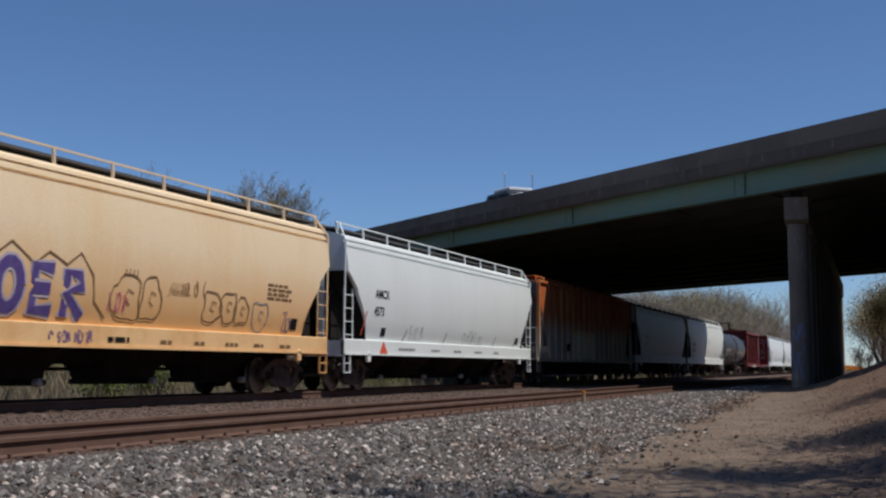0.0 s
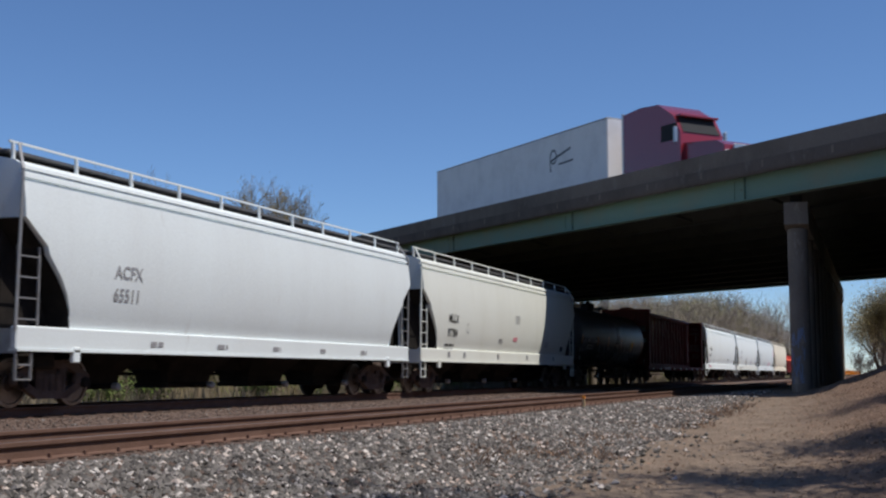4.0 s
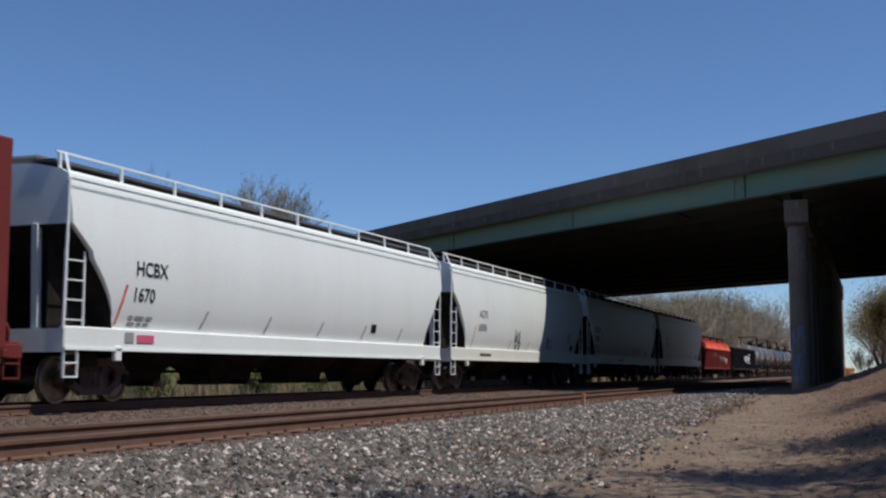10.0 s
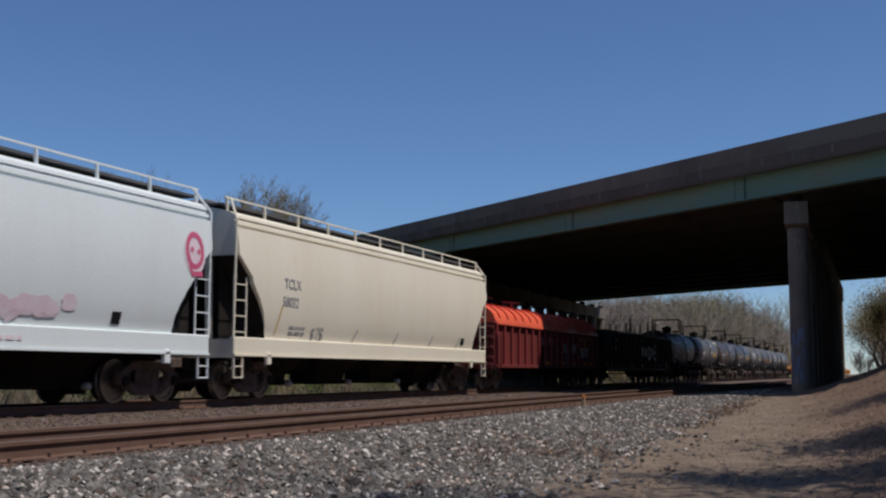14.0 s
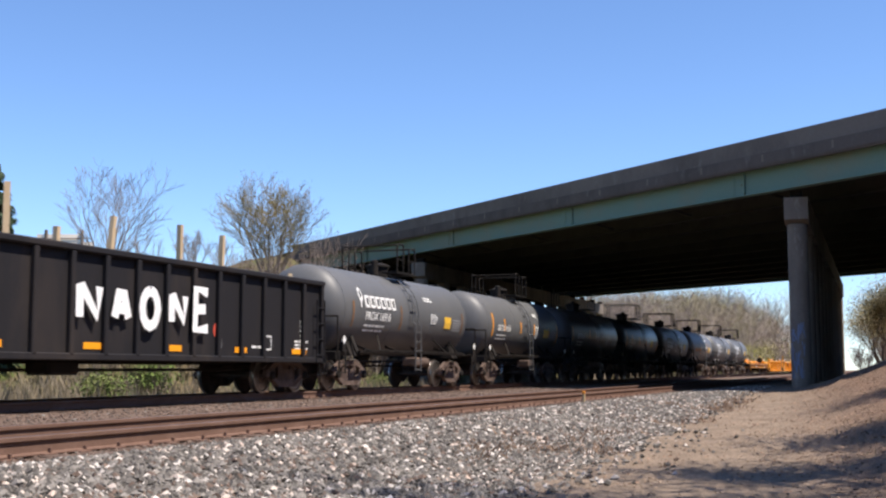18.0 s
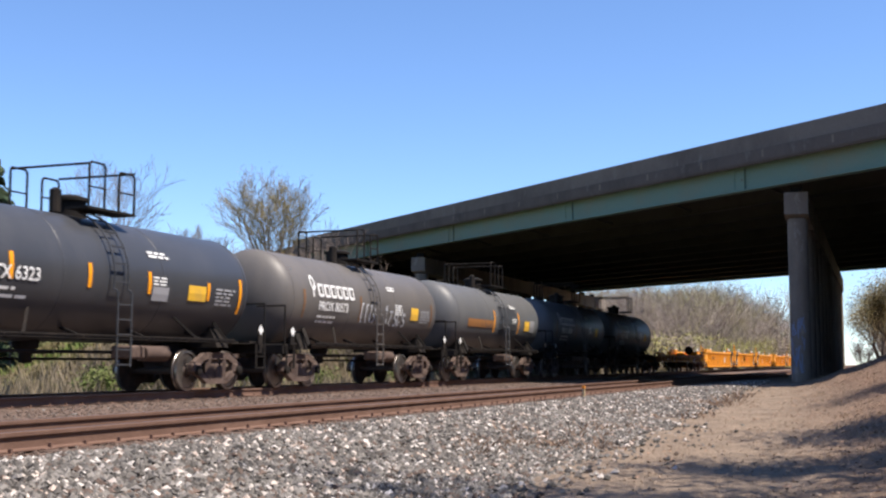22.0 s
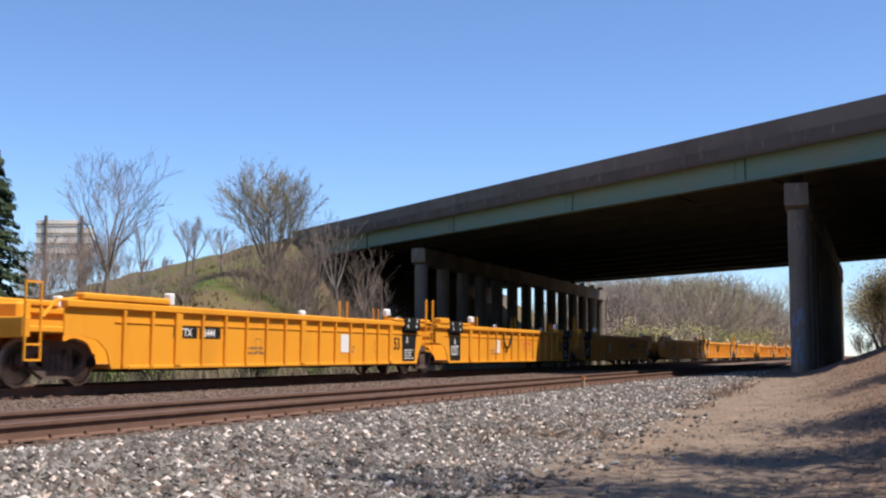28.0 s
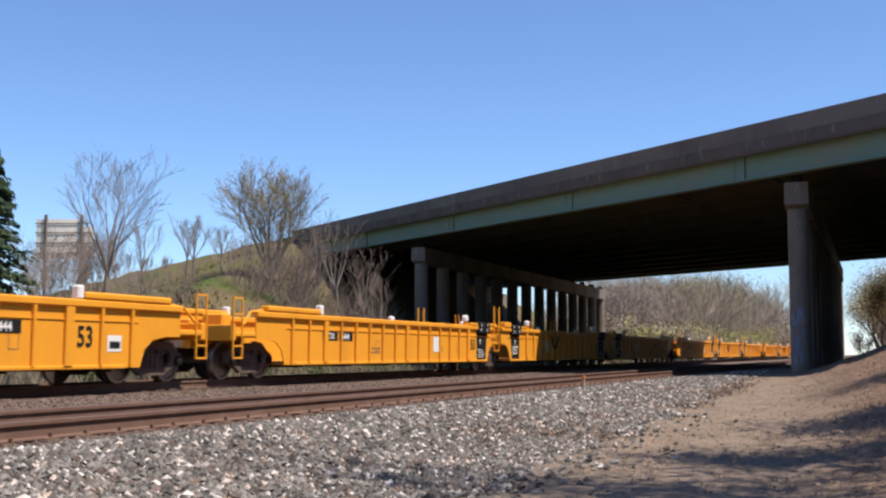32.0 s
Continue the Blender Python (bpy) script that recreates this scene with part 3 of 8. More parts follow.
M_palecream = mat("pale_cream_car_paint", (0.8, 0.74, 0.6), 0.55, second=(0.74, 0.67, 0.53), scale=0.5, lo=0.45, hi=0.8, streak=0.8, bscale=30, third=(0.62, 0.47, 0.28), tscale=0.9, tlo=0.68, thi=0.9)
M_tansill = mat("ochre_sill_paint", (0.86, 0.56, 0.28), 0.55, second=(0.74, 0.42, 0.18), scale=1.2, lo=0.45, hi=0.7)
M_rusty = faded("rusted_side_sheet", (0.46, 0.125, 0.04), (0.58, 0.46, 0.34), 1.9, 3.0, rust=(0.6, 0.26, 0.11), rlo=0.45, rhi=0.62, rough=0.85, wob=2.2, rscale=1.6)
M_ochre = mat("ochre_paint_patch", (0.6, 0.42, 0.17), 0.7, second=(0.5, 0.33, 0.12), scale=1.5)
M_blacktank = mat("black_tank_paint", (0.05, 0.049, 0.05), 0.45, second=(0.075, 0.07, 0.067), scale=0.7, lo=0.5, hi=0.8, streak=0.6, bscale=30, sheen=0.4)
M_greytank = mat("grey_black_tank_paint", (0.09, 0.092, 0.095), 0.5, second=(0.115, 0.114, 0.112), scale=0.6, lo=0.45, hi=0.8, streak=0.7, bscale=30, sheen=0.4)
M_greytank2 = mat("warm_grey_tank_paint", (0.1, 0.092, 0.086), 0.5, second=(0.14, 0.125, 0.11), scale=0.6, lo=0.45, hi=0.8, streak=0.7, bscale=30, sheen=0.4)
M_browntank = mat("brown_black_tank_paint", (0.054, 0.046, 0.042), 0.4, second=(0.075, 0.061, 0.054), scale=0.6, lo=0.45, hi=0.8, streak=0.7, bscale=30, sheen=0.4)
M_navytank = mat("blue_black_tank_paint", (0.045, 0.047, 0.052), 0.38, second=(0.065, 0.065, 0.068), scale=0.6, lo=0.5, hi=0.8, streak=0.7, bscale=30, sheen=0.4)
M_red = mat("oxide_red_paint", (0.17, 0.034, 0.032), 0.6, second=(0.12, 0.03, 0.028), scale=1.0, lo=0.45, hi=0.75, bscale=30)
M_maroon = mat("maroon_car_paint", (0.17, 0.035, 0.032), 0.65, second=(0.12, 0.04, 0.035), scale=0.9, lo=0.45, hi=0.75, streak=0.7, bscale=30)
M_hood = mat("orange_red_hood_paint", (0.78, 0.135, 0.07), 0.5, second=(0.66, 0.12, 0.07), scale=0.8, lo=0.5, hi=0.8, bscale=30)
M_gond = mat("black_gondola_paint", (0.02, 0.019, 0.021), 0.6, second=(0.045, 0.036, 0.032), scale=0.8, lo=0.5, hi=0.8, streak=0.7, bscale=30)
M_yellow = mat("yellow_well_car_paint", (0.74, 0.31, 0.03), 0.5, second=(0.6, 0.24, 0.03), scale=0.7, lo=0.5, hi=0.8, streak=0.7, bscale=30, third=(0.35, 0.18, 0.06), tscale=3.0, tlo=0.72, thi=0.8)
M_flat = mat("faded_yellow_flatcar_paint", (0.55, 0.26, 0.045), 0.7, second=(0.24, 0.1, 0.045), scale=1.2, lo=0.42, hi=0.6, bscale=30)
M_text = mat("black_stencil_paint", (0.014, 0.014, 0.015), 0.8)
M_textw = mat("white_stencil_paint", (0.72, 0.72, 0.7), 0.6, second=(0.6, 0.6, 0.58), scale=4)
M_orange = mat("orange_reflector", (0.85, 0.33, 0.02), 0.4)
M_yellowsq = mat("yellow_placard", (0.78, 0.46, 0.05), 0.5, second=(0.6, 0.36, 0.08), scale=3)
M_whitesq = mat("white_placard", (0.7, 0.7, 0.68), 0.5)
M_pink = mat("pink_spray_paint", (0.6, 0.12, 0.22), 0.5)
M_pinkpanel = mat("faded_pink_panel", (0.75, 0.33, 0.38), 0.6, second=(0.55, 0.12, 0.15), scale=9)
M_purple = mat("purple_spray_paint", (0.12, 0.08, 0.26), 0.5, second=(0.16, 0.13, 0.34), scale=4)
M_lilac = mat("pale_lilac_spray_paint", (0.55, 0.48, 0.55), 0.5)
M_brownspray = mat("brown_spray_paint", (0.22, 0.13, 0.07), 0.7)
M_greyspray = mat("grey_spray_paint", (0.3, 0.3, 0.31), 0.6)
M_silver = mat("silver_spray_paint", (0.55, 0.57, 0.6), 0.5)
M_galv = mat("galvanised_steel", (0.36, 0.36, 0.36), 0.5, 0.5, second=(0.28, 0.27, 0.26), scale=3)
M_walk = mat("dark_grating", (0.11, 0.11, 0.115), 0.7, 0.2, second=(0.16, 0.15, 0.14), scale=2.0)
M_wood = mat("sawn_timber", (0.55, 0.42, 0.27), 0.8, second=(0.42, 0.3, 0.18), scale=3, streak=0.8)

ROLLING = []            # wheelsets: (object, place on its truck)


def truck_proto():
    """A two-axle truck: bolster, two cast side frames with springs and bearings, two wheelsets."""
    t = part("truck", Shape().box(-1.0, 1.0, -0.2, 0.2, 0.48, 0.78, 0.03).rod((0, 0, 0.78), (0, 0, 0.98), 0.28, 14), M_truckmetal)
    for sx in (-1, 1):
        x0, x1 = sx * 0.94, sx * 1.06
        s = Shape()
        # upper and lower chords, columns and pedestals, with open windows between them
        for a, b, h in (((-1.0, 0.56), (-0.5, 0.8), 0.15), ((-0.5, 0.8), (0.5, 0.8), 0.16), ((0.5, 0.8), (1.0, 0.56), 0.15),
                        ((-0.95, 0.5), (-0.42, 0.24), 0.14), ((-0.46, 0.23), (0.46, 0.23), 0.15), ((0.42, 0.24), (0.95, 0.5), 0.14),
                        ((-0.33, 0.25), (-0.33, 0.8), 0.13), ((0.33, 0.25), (0.33, 0.8), 0.13)):
            s.bar((sx * 1.0, *a), (sx * 1.0, *b), 0.13, h)
        for y in (-0.889, 0.889):
            s.box(x0 - sx * 0.02, x1 + sx * 0.03, y - 0.2, y + 0.2, 0.4, 0.64, 0.04)
        fr = part("side_frame", s, M_truckmetal, t)
        sp = Shape()
        for y in (-0.19, 0, 0.19):
            sp.lathe([(0.3, 0.075), (0.34, 0.085), (0.4, 0.072), (0.46, 0.085), (0.52, 0.072), (0.58, 0.085), (0.62, 0.07)], (sx * 1.0, y, 0), "z", 10)
        part("spring_nest", sp, M_truckmetal, fr)
        for y in (-0.889, 0.889):
            part("bearing_cap", Shape().lathe([(0, 0.11), (0.08, 0.1), (0.1, 0.05)] if sx > 0 else [(0, 0.11), (-0.08, 0.1), (-0.1, 0.05)], (sx * 1.08, y, 0.46), "x", 14), M_dark, fr)
    w = Shape()
    for sx in (-1, 1):
        w.lathe([(sx * 0.68, 0.30), (sx * 0.685, 0.485), (sx * 0.715, 0.485), (sx * 0.72, 0.462), (sx * 0.815, 0.455), (sx * 0.82, 0.40), (sx * 0.79, 0.37),
                 (sx * 0.775, 0.18), (sx * 0.83, 0.14), (sx * 0.83, 0.09)], (0, 0, 0), "x", 28)
    w.rod((-1.05, 0, 0), (1.05, 0, 0), 0.085, 12)
    k = len(w.f)
    for sx in (-1, 1):
        w.lathe([(sx * 0.716, 0.470), (sx * 0.73, 0.4585), (sx * 0.822, 0.4585), (sx * 0.826, 0.40), (sx * 0.815, 0.41), (sx * 0.8, 0.45)], (0, 0, 0), "x", 28)
    me = mesh_of("wheelset", w, M_wheel)
    me.materials.append(M_wheelrim)
    for p in me.polygons:
        p.material_index = int(p.index >= k)
    for y in (-0.889, 0.889):
        share("wheelset", me, t, pose(0, y, 0.4575))
    return t


TRUCK = truck_proto()


def add_truck(car, y):
    t = copy_thing(TRUCK, pose(0, y, 0))
    t.parent = car
    for o in t.children:
        if o.name.startswith("wheelset"):
            ROLLING.append((o, o.matrix_basis.translation.y))
    return t


def coupler(car, y, sgn):
    s = Shape().box(-0.11, 0.11, y, y + sgn * 0.5, 0.74, 0.98, 0.03).box(-0.18, 0.2, y + sgn * 0.45, y + sgn * 0.72, 0.7, 1.0, 0.06)
    part("coupler", s, M_truckmetal, car)


def ladder(car, x, y0, y1, z0, z1, material, n, name="ladder", lean=0.0):
    """Two stiles and n rungs on the car's side, at x."""
    s = Shape()
    for y in (y0, y1):
        s.bar((x, y, z0), (x, y, z1), 0.036, 0.036, (0, 1, 0))
    for k in range(n):
        z = z0 + (z1 - z0) * (k + 0.5) / n
        s.bar((x, y0, z), (x, y1, z), 0.026, 0.026)
    part(name, s, material, car)


def car_thing(name, label, category, y, group):
    c = thing(name, label, category, group)
    c["at"] = y
    CARS.append((c, y))
    del c["at"]
    return c


CARS = []
SIDE = ((1.42, 1.44), (1.7, 1.52), (2.1, 1.585), (2.6, 1.625), (3.1, 1.625), (3.6, 1.59), (4.05, 1.53))


def hopper_x(z):
    return float(np.interp(z, [a for a, b in SIDE], [b for a, b in SIDE]))


def on_side(y0, z0, lift=0.012, mirror=1):
    """Lays letters onto a hopper's flank: reading direction runs along +y on the side that faces the path."""
    return lambda u, v: (hopper_x(z0 + v) + lift, y0 + u, z0 + v)


def flat_side(x, y0, z0):
    return lambda u, v: (x, y0 + u, z0 + v)


def label_bars(rnd, place, w, rows, h, gap, material, car, name="stencil"):
    """Writing too small to read: plain bars."""
    s = Shape()
    for r in range(rows):
        u = 0.0
        ww = w * rnd.uniform(0.7, 1.0)
        while u < ww:
            d = min(rnd.uniform(0.12, 0.35), ww - u + 0.05)
            q = [place(u, -r * gap), place(u + d, -r * gap), place(u + d, -r * gap + h), place(u, -r * gap + h)]
            s.add(q, [(0, 1, 2, 3)])
            u += d + 0.06
    part(name, s, material, car, smooth=0)


def arc(cx, cy, rx, ry, a0, a1, n=12):
    return [(cx + rx * math.cos(radians(a0 + (a1 - a0) * i / n)), cy + ry * math.sin(radians(a0 + (a1 - a0) * i / n))) for i in range(n + 1)]


def scribble(rnd, place, u0, v0, w, h, n, width, material, car, label="sprayed graffiti lines", name="graffiti"):
    """Loops and strokes of spray paint."""
    g = None
    for k in range(n):
        s = Shape()
        cx = u0 + w * (k + 0.5) / n + rnd.uniform(-0.1, 0.1)
        kind = rnd.randrange(4)
        a = rnd.uniform(0, 360)
        hh = h * rnd.uniform(0.6, 1.0)
        rw = w / n * rnd.uniform(0.45, 0.75)
        if kind == 0:
            p = arc(cx, v0 + hh / 2, rw * 0.6, hh / 2, a, a + rnd.uniform(200, 330))
        elif kind == 1:
            p = [(cx - rw / 2, v0), (cx - rw / 3, v0 + hh), (cx, v0 + hh * 0.4), (cx + rw / 3, v0 + hh), (cx + rw / 2, v0 + hh * 0.1)]
        elif kind == 2:
            p = arc(cx, v0 + hh * 0.72, rw * 0.45, hh * 0.28, 20, 270, 9) + arc(cx, v0 + hh * 0.25, rw * 0.5, hh * 0.25, 90, -150, 9)
        else:
            p = [(cx - rw / 2, v0 + hh * 0.9), (cx + rw * 0.4, v0 + hh), (cx - rw * 0.3, v0 + hh * 0.1), (cx + rw / 2, v0)]
        s.ribbon(p, width, place)
        g = part(name if g is None else "stroke", s, material, car if g is None or car.parent else g, label if g is None else "", smooth=0) if g is None else (part("stroke", s, material, g, smooth=0) and g)


CUT_D, CUT_Z = (0, 0.6, 0.64, 1.0, 1.22, 1.36, 1.42), (3.4, 2.92, 2.78, 2.4, 2.1, 1.8, 1.22)      # the cut under the end slopes


def hopper_body(yl):
    """The shell of a hopper between -yl and yl: bowed flanks, a floor that slopes up at both ends."""
    rings = []
    st = [0.0, 0.03, 0.6, 0.64, 1.0, 1.22, 1.36, 1.42, 1.6, yl]
    ys = [-yl + d for d in st] + [yl - d for d in st[::-1][1:]]
    for y in ys:
        d = yl - abs(y)
        zb = float(np.interp(d, CUT_D, CUT_Z))
        half = []
        for z in [1.2, 1.42, 1.7, 2.1, 2.6, 3.1, 3.35, 3.6, 4.05]:
            zz = max(z, zb)
            half.append((hopper_x(zz), zz))
        half += [(1.46, 4.05), (1.45, 4.12), (1.49, 4.13), (1.48, 4.2), (1.44, 4.21), (1.43, 4.28), (1.46, 4.29), (1.44, 4.36), (1.3, 4.45), (0.8, 4.56), (0.3, 4.6)]
        ring = [(w, y, z) for w, z in half] + [(-w, y, z) for w, z in half[::-1]]
        rings.append(ring)
    return Shape().loft(rings)


def roof_walk(car, yl, m_rail, dark=True):
    s = Shape()
    part("hatch_trough", Shape().box(-0.6, 0.6, -yl + 0.2, yl - 0.2, 4.5, 4.8, 0.06), M_walk, car, "long grey roof hatch cover")
    for sx in (-1, 1):
        part("running_board", Shape().box(sx * 0.62, sx * 1.16, -yl, yl, 4.6, 4.65), M_walk, car, "dark grated roof walkway")
    for sx in (-1, 1):
        r = Shape().bar((sx * 1.18, -yl, 4.79), (sx * 1.18, yl, 4.79), 0.035, 0.042)
        rail = part("roof_rail", r, m_rail, car)
        k = 10
        for i in range(k + 1):
            y = -yl + 0.1 + (2 * yl - 0.2) * i / k
            part("rail_post", Shape().bar((sx * 1.2, y, 4.44), (sx * 1.18, y, 4.78), 0.05, 0.055), m_rail, rail)


def hopper(L, y, m_body, m_sill, m_roof, label, m_lad=None, bays=4, walkway=True, outlet=None):
    """A covered hopper with bowed sides."""
    m_lad = m_lad or m_body
    c = car_thing("covered_hopper_car", label, "freight car", y, "freight train")
    yl = L / 2 - 0.6
    body = part("body", hopper_body(yl), m_body, c)
    ye = L / 2 - 0.55
    for sx in (-1, 1):
        s = Shape().box(sx * 1.38, sx * 1.53, -ye, ye, 1.04, 1.47, 0.025).box(sx * 1.36, sx * 1.56, -ye, ye, 1.02, 1.06)
        part("side_sill", s, m_sill, c)
    part("centre_sill", Shape().box(-0.3, 0.3, -ye, ye, 0.72, 1.12), M_dark, c)
    for sg in (-1, 1):
        part("end_platform", Shape().box(-1.5, 1.5, sg * (yl - 0.7), sg * ye, 1.36, 1.42).box(-1.5, 1.5, sg * (ye - 0.06), sg * ye, 0.98, 1.36), m_lad, c)
        for x in (-0.75, 0.75):
            part("end_post", Shape().bar((x, sg * (yl - 0.1), 1.4), (x, sg * (yl - 0.02), 3.4), 0.14, 0.12, (0, 1, 0)), m_lad, c)
        for x in (1.5, -1.5):
            ladder(c, x, sg * ye, sg * (ye - 0.56), 1.4, 2.9, m_lad, 4)
            hand = Shape().tube([(x, sg * ye, 1.4), (x * 1.02, sg * (ye - 0.02), 4.25), (x * 0.8, sg * (ye - 0.28), 4.78), (x * 0.78, sg * (yl - 0.3), 4.79)], 0.03)
            part("corner_rail", hand, m_lad, c)
            stp = Shape().bar((x, sg * (ye - 0.02), 1.04), (x, sg * (ye - 0.02), 0.5), 0.05, 0.03, (0, 1, 0)).bar((x, sg * (ye - 0.42), 1.04), (x, sg * (ye - 0.42), 0.5), 0.05, 0.03, (0, 1, 0))
            stp.bar((x, sg * (ye - 0.02), 0.52), (x, sg * (ye - 0.42), 0.52), 0.06, 0.03).bar((x, sg * (ye - 0.02), 0.78), (x, sg * (ye - 0.42), 0.78), 0.05, 0.03)
            part("step", stp, m_lad, c)
            part("jacking_pad", Shape().box(x - 0.05, x + 0.06, sg * (ye - 1.75), sg * (ye - 1.55), 0.82, 1.12, 0.02), m_sill, c)
        # dark sheets and plates that paint the shade inside the end cut
        d0, d1, d2 = sg * (yl + 0.004), sg * (yl - 1.0), sg * (yl - 1.4)
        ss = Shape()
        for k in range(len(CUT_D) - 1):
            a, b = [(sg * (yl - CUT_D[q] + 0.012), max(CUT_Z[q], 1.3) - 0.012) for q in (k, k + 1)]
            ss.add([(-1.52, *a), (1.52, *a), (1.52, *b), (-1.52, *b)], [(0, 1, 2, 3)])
        part("slope_sheet", ss, M_dark, c, "sloping end sheet coloured dark for its shade")
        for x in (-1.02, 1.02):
            part("shear_plate", Shape().prism([(d0 - sg * 0.05, 1.42), (d0 - sg * 0.05, 3.2), (d1, 2.3), (d2, 1.42)], x - 0.02, x + 0.02), M_dark, c, "triangular end plate coloured dark for the shade around it")
        coupler(c, sg * (ye - 0.15), sg)
        add_truck(c, sg * (L / 2 - 2.15))
    if walkway:
        roof_walk(c, yl + 0.02, m_roof)
    pitch = 2 * (yl - 1.75) / bays
    for i in range(bays):
        yc = (i - (bays - 1) / 2) * pitch
        h = pitch / 2
        def ring(w, f, z):
            return [(-w, yc - h * f, z), (w, yc - h * f, z), (w, yc + h * f, z), (-w, yc + h * f, z)]
        b = Shape().loft([ring(1.4, 0.92, 1.18), ring(0.8, 0.7, 1.0), ring(0.44, 0.5, 0.6), ring(0.42, 0.48, 0.42), ring(0.46, 0.5, 0.4), ring(0.46, 0.5, 0.3)])
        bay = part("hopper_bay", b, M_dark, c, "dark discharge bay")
        part("outlet_pipe", Shape().rod((-0.95, yc, 0.36), (0.95, yc, 0.36), 0.06, 12), M_dark, bay)
        part("outlet_cap", Shape().lathe([(0.95, 0.075), (1.05, 0.085), (1.09, 0.07), (1.1, 0.02)], (0, yc, 0.36), "x", 14), outlet or M_galv, bay)
    part("brake_rigging", Shape().rod((-0.6, -yl + 2.2, 0.62), (-0.6, yl - 2.2, 0.62), 0.04).box(0.4, 1.2, -ye + 0.9, -ye + 1.5, 0.7, 1.0, 0.05), M_dark, c)
    part("brake_wheel", Shape().lathe([(-ye + 0.02, 0.27), (-ye + 0.06, 0.27), (-ye + 0.06, 0.22), (-ye + 0.02, 0.22)], (-0.9, 0, 2.3), "y", 16), m_lad, c)
    return c, yl


def stencil(car, lines, place_maker, m, name="reporting_mark"):
    """lines: (text, y, z, height)."""
    for text, y, z, h in lines:
        part(name, lettering(text, h, place_maker(y, z), bold=0.008), m, car, smooth=0)


def tank(L, y, m_tank, label, r=1.32, zc=2.36, mark=None, stripes=(), squares=(), logo=None, marksize=0.3, platform=True, sill=None, top=0.0):
    """A tank car: shell with domed heads on saddles, top platform with railings, ladder, side walks and safety bars."""
    c = car_thing("tank_car", label, "freight car", y, "freight train")
    m_fix = sill or m_tank
    hs = L / 2 - 0.62
    prof = []
    for k in range(9):
        a = radians(90 * k / 8)
        prof.append((-hs + 0.62 * (1 - math.sin(a)), r * math.cos(a) if k else r))
    head = [(-(hs - 0.62) - 0.62 * math.sin(radians(90 * k / 8)), max(0.02, r * math.cos(radians(90 * k / 8)))) for k in range(8, -1, -1)]
    prof = head + [(-a, b) for a, b in head[::-1]]
    part("tank_shell", Shape().lathe(prof, (0, 0, zc), "y", 48), m_tank, c, smooth=50)
    for yy in (-(hs - 0.62), hs - 0.62, -L * 0.13, L * 0.13):
        part("weld_seam", Shape().lathe([(yy - 0.02, r + 0.002), (yy - 0.01, r + 0.008), (yy + 0.01, r + 0.008), (yy + 0.02, r + 0.002)], (0, 0, zc), "y", 48), m_tank, c)
    ye = L / 2 - 0.45
    yt = L / 2 - 2.08
    part("brake_pipe", Shape().rod((0.55, -yt, 0.86), (0.55, yt, 0.86), 0.035).rod((-0.5, -yt, 0.72), (-0.5, yt, 0.72), 0.03), M_dark, c)
    part("outlet_valve", Shape().lathe([(zc - r + 0.08, 0.28), (zc - r - 0.12, 0.26), (zc - r - 0.2, 0.14), (zc - r - 0.42, 0.13), (zc - r - 0.44, 0.02)], (0, -1.1, 0), "z", 14).rod((0, -1.1, zc - r - 0.22), (0.7, -1.1, zc - r - 0.22), 0.03), M_dark, c)
    part("brake_cylinder", Shape().rod((0.75, yt - 2.6, 0.84), (0.75, yt - 1.7, 0.84), 0.17, 14).box(0.6, 1.15, yt - 3.5, yt - 3.0, 0.72, 1.0, 0.04), M_truckmetal, c)
    for sg in (-1, 1):
        part("stub_sill", Shape().box(-0.32, 0.32, sg * (yt - 1.15), sg * ye, 0.78, 1.1, 0.02), M_dark, c)
        part("end_sill", Shape().box(-1.4, 1.4, sg * (ye - 0.3), sg * ye, 0.86, 1.12, 0.02), M_dark, c)
        sad = Shape().loft([[(-1.2, sg * yt - 0.25, 1.0), (1.2, sg * yt - 0.25, 1.0), (1.2, sg * yt + 0.25, 1.0), (-1.2, sg * yt + 0.25, 1.0)],
                            [(-0.95, sg * yt - 0.2, zc - r * 0.66), (0.95, sg * yt - 0.2, zc - r * 0.66), (0.95, sg * yt + 0.2, zc - r * 0.66), (-0.95, sg * yt + 0.2, zc - r * 0.66)]])
        part("saddle", sad, M_dark, c)
        for x in (-1, 1):
            part("saddle_strut", Shape().bar((x * 1.38, sg * (yt + 0.1), 1.02), (x * 1.02, sg * (yt - 0.15), zc - r * 0.6), 0.1, 0.07), M_dark, c)
            part("side_brace", Shape().bar((x * 1.42, sg * (yt - 1.4), 1.14), (x * 1.08, sg * (yt - 1.9), zc - r * 0.55), 0.05, 0.05), M_dark, c)
            part("step_ladder", Shape().bar((x * 1.45, sg * (ye - 0.1), 1.1), (x * 1.45, sg * (ye - 0.1), 0.5), 0.05, 0.03).bar((x * 1.45, sg * (ye - 0.5), 1.1), (x * 1.45, sg * (ye - 0.5), 0.5), 0.05, 0.03)
                 .bar((x * 1.45, sg * (ye - 0.1), 0.52), (x * 1.45, sg * (ye - 0.5), 0.52), 0.05, 0.03).bar((x * 1.45, sg * (ye - 0.1), 0.8), (x * 1.45, sg * (ye - 0.5), 0.8), 0.05, 0.03), M_dark, c)
            part("end_handrail", Shape().tube([(x * 1.42, sg * (ye - 0.05), 1.1), (x * 1.42, sg * (ye - 0.05), 2.1), (x * 0.6, sg * (ye - 0.05), 2.1)], 0.025), M_dark, c)
        part("end_walkway", Shape().box(-1.4, 1.4, sg * (ye - 0.75), sg * (ye - 0.3), 1.12, 1.16), M_dark, c)
        coupler(c, sg * (ye - 0.15), sg)
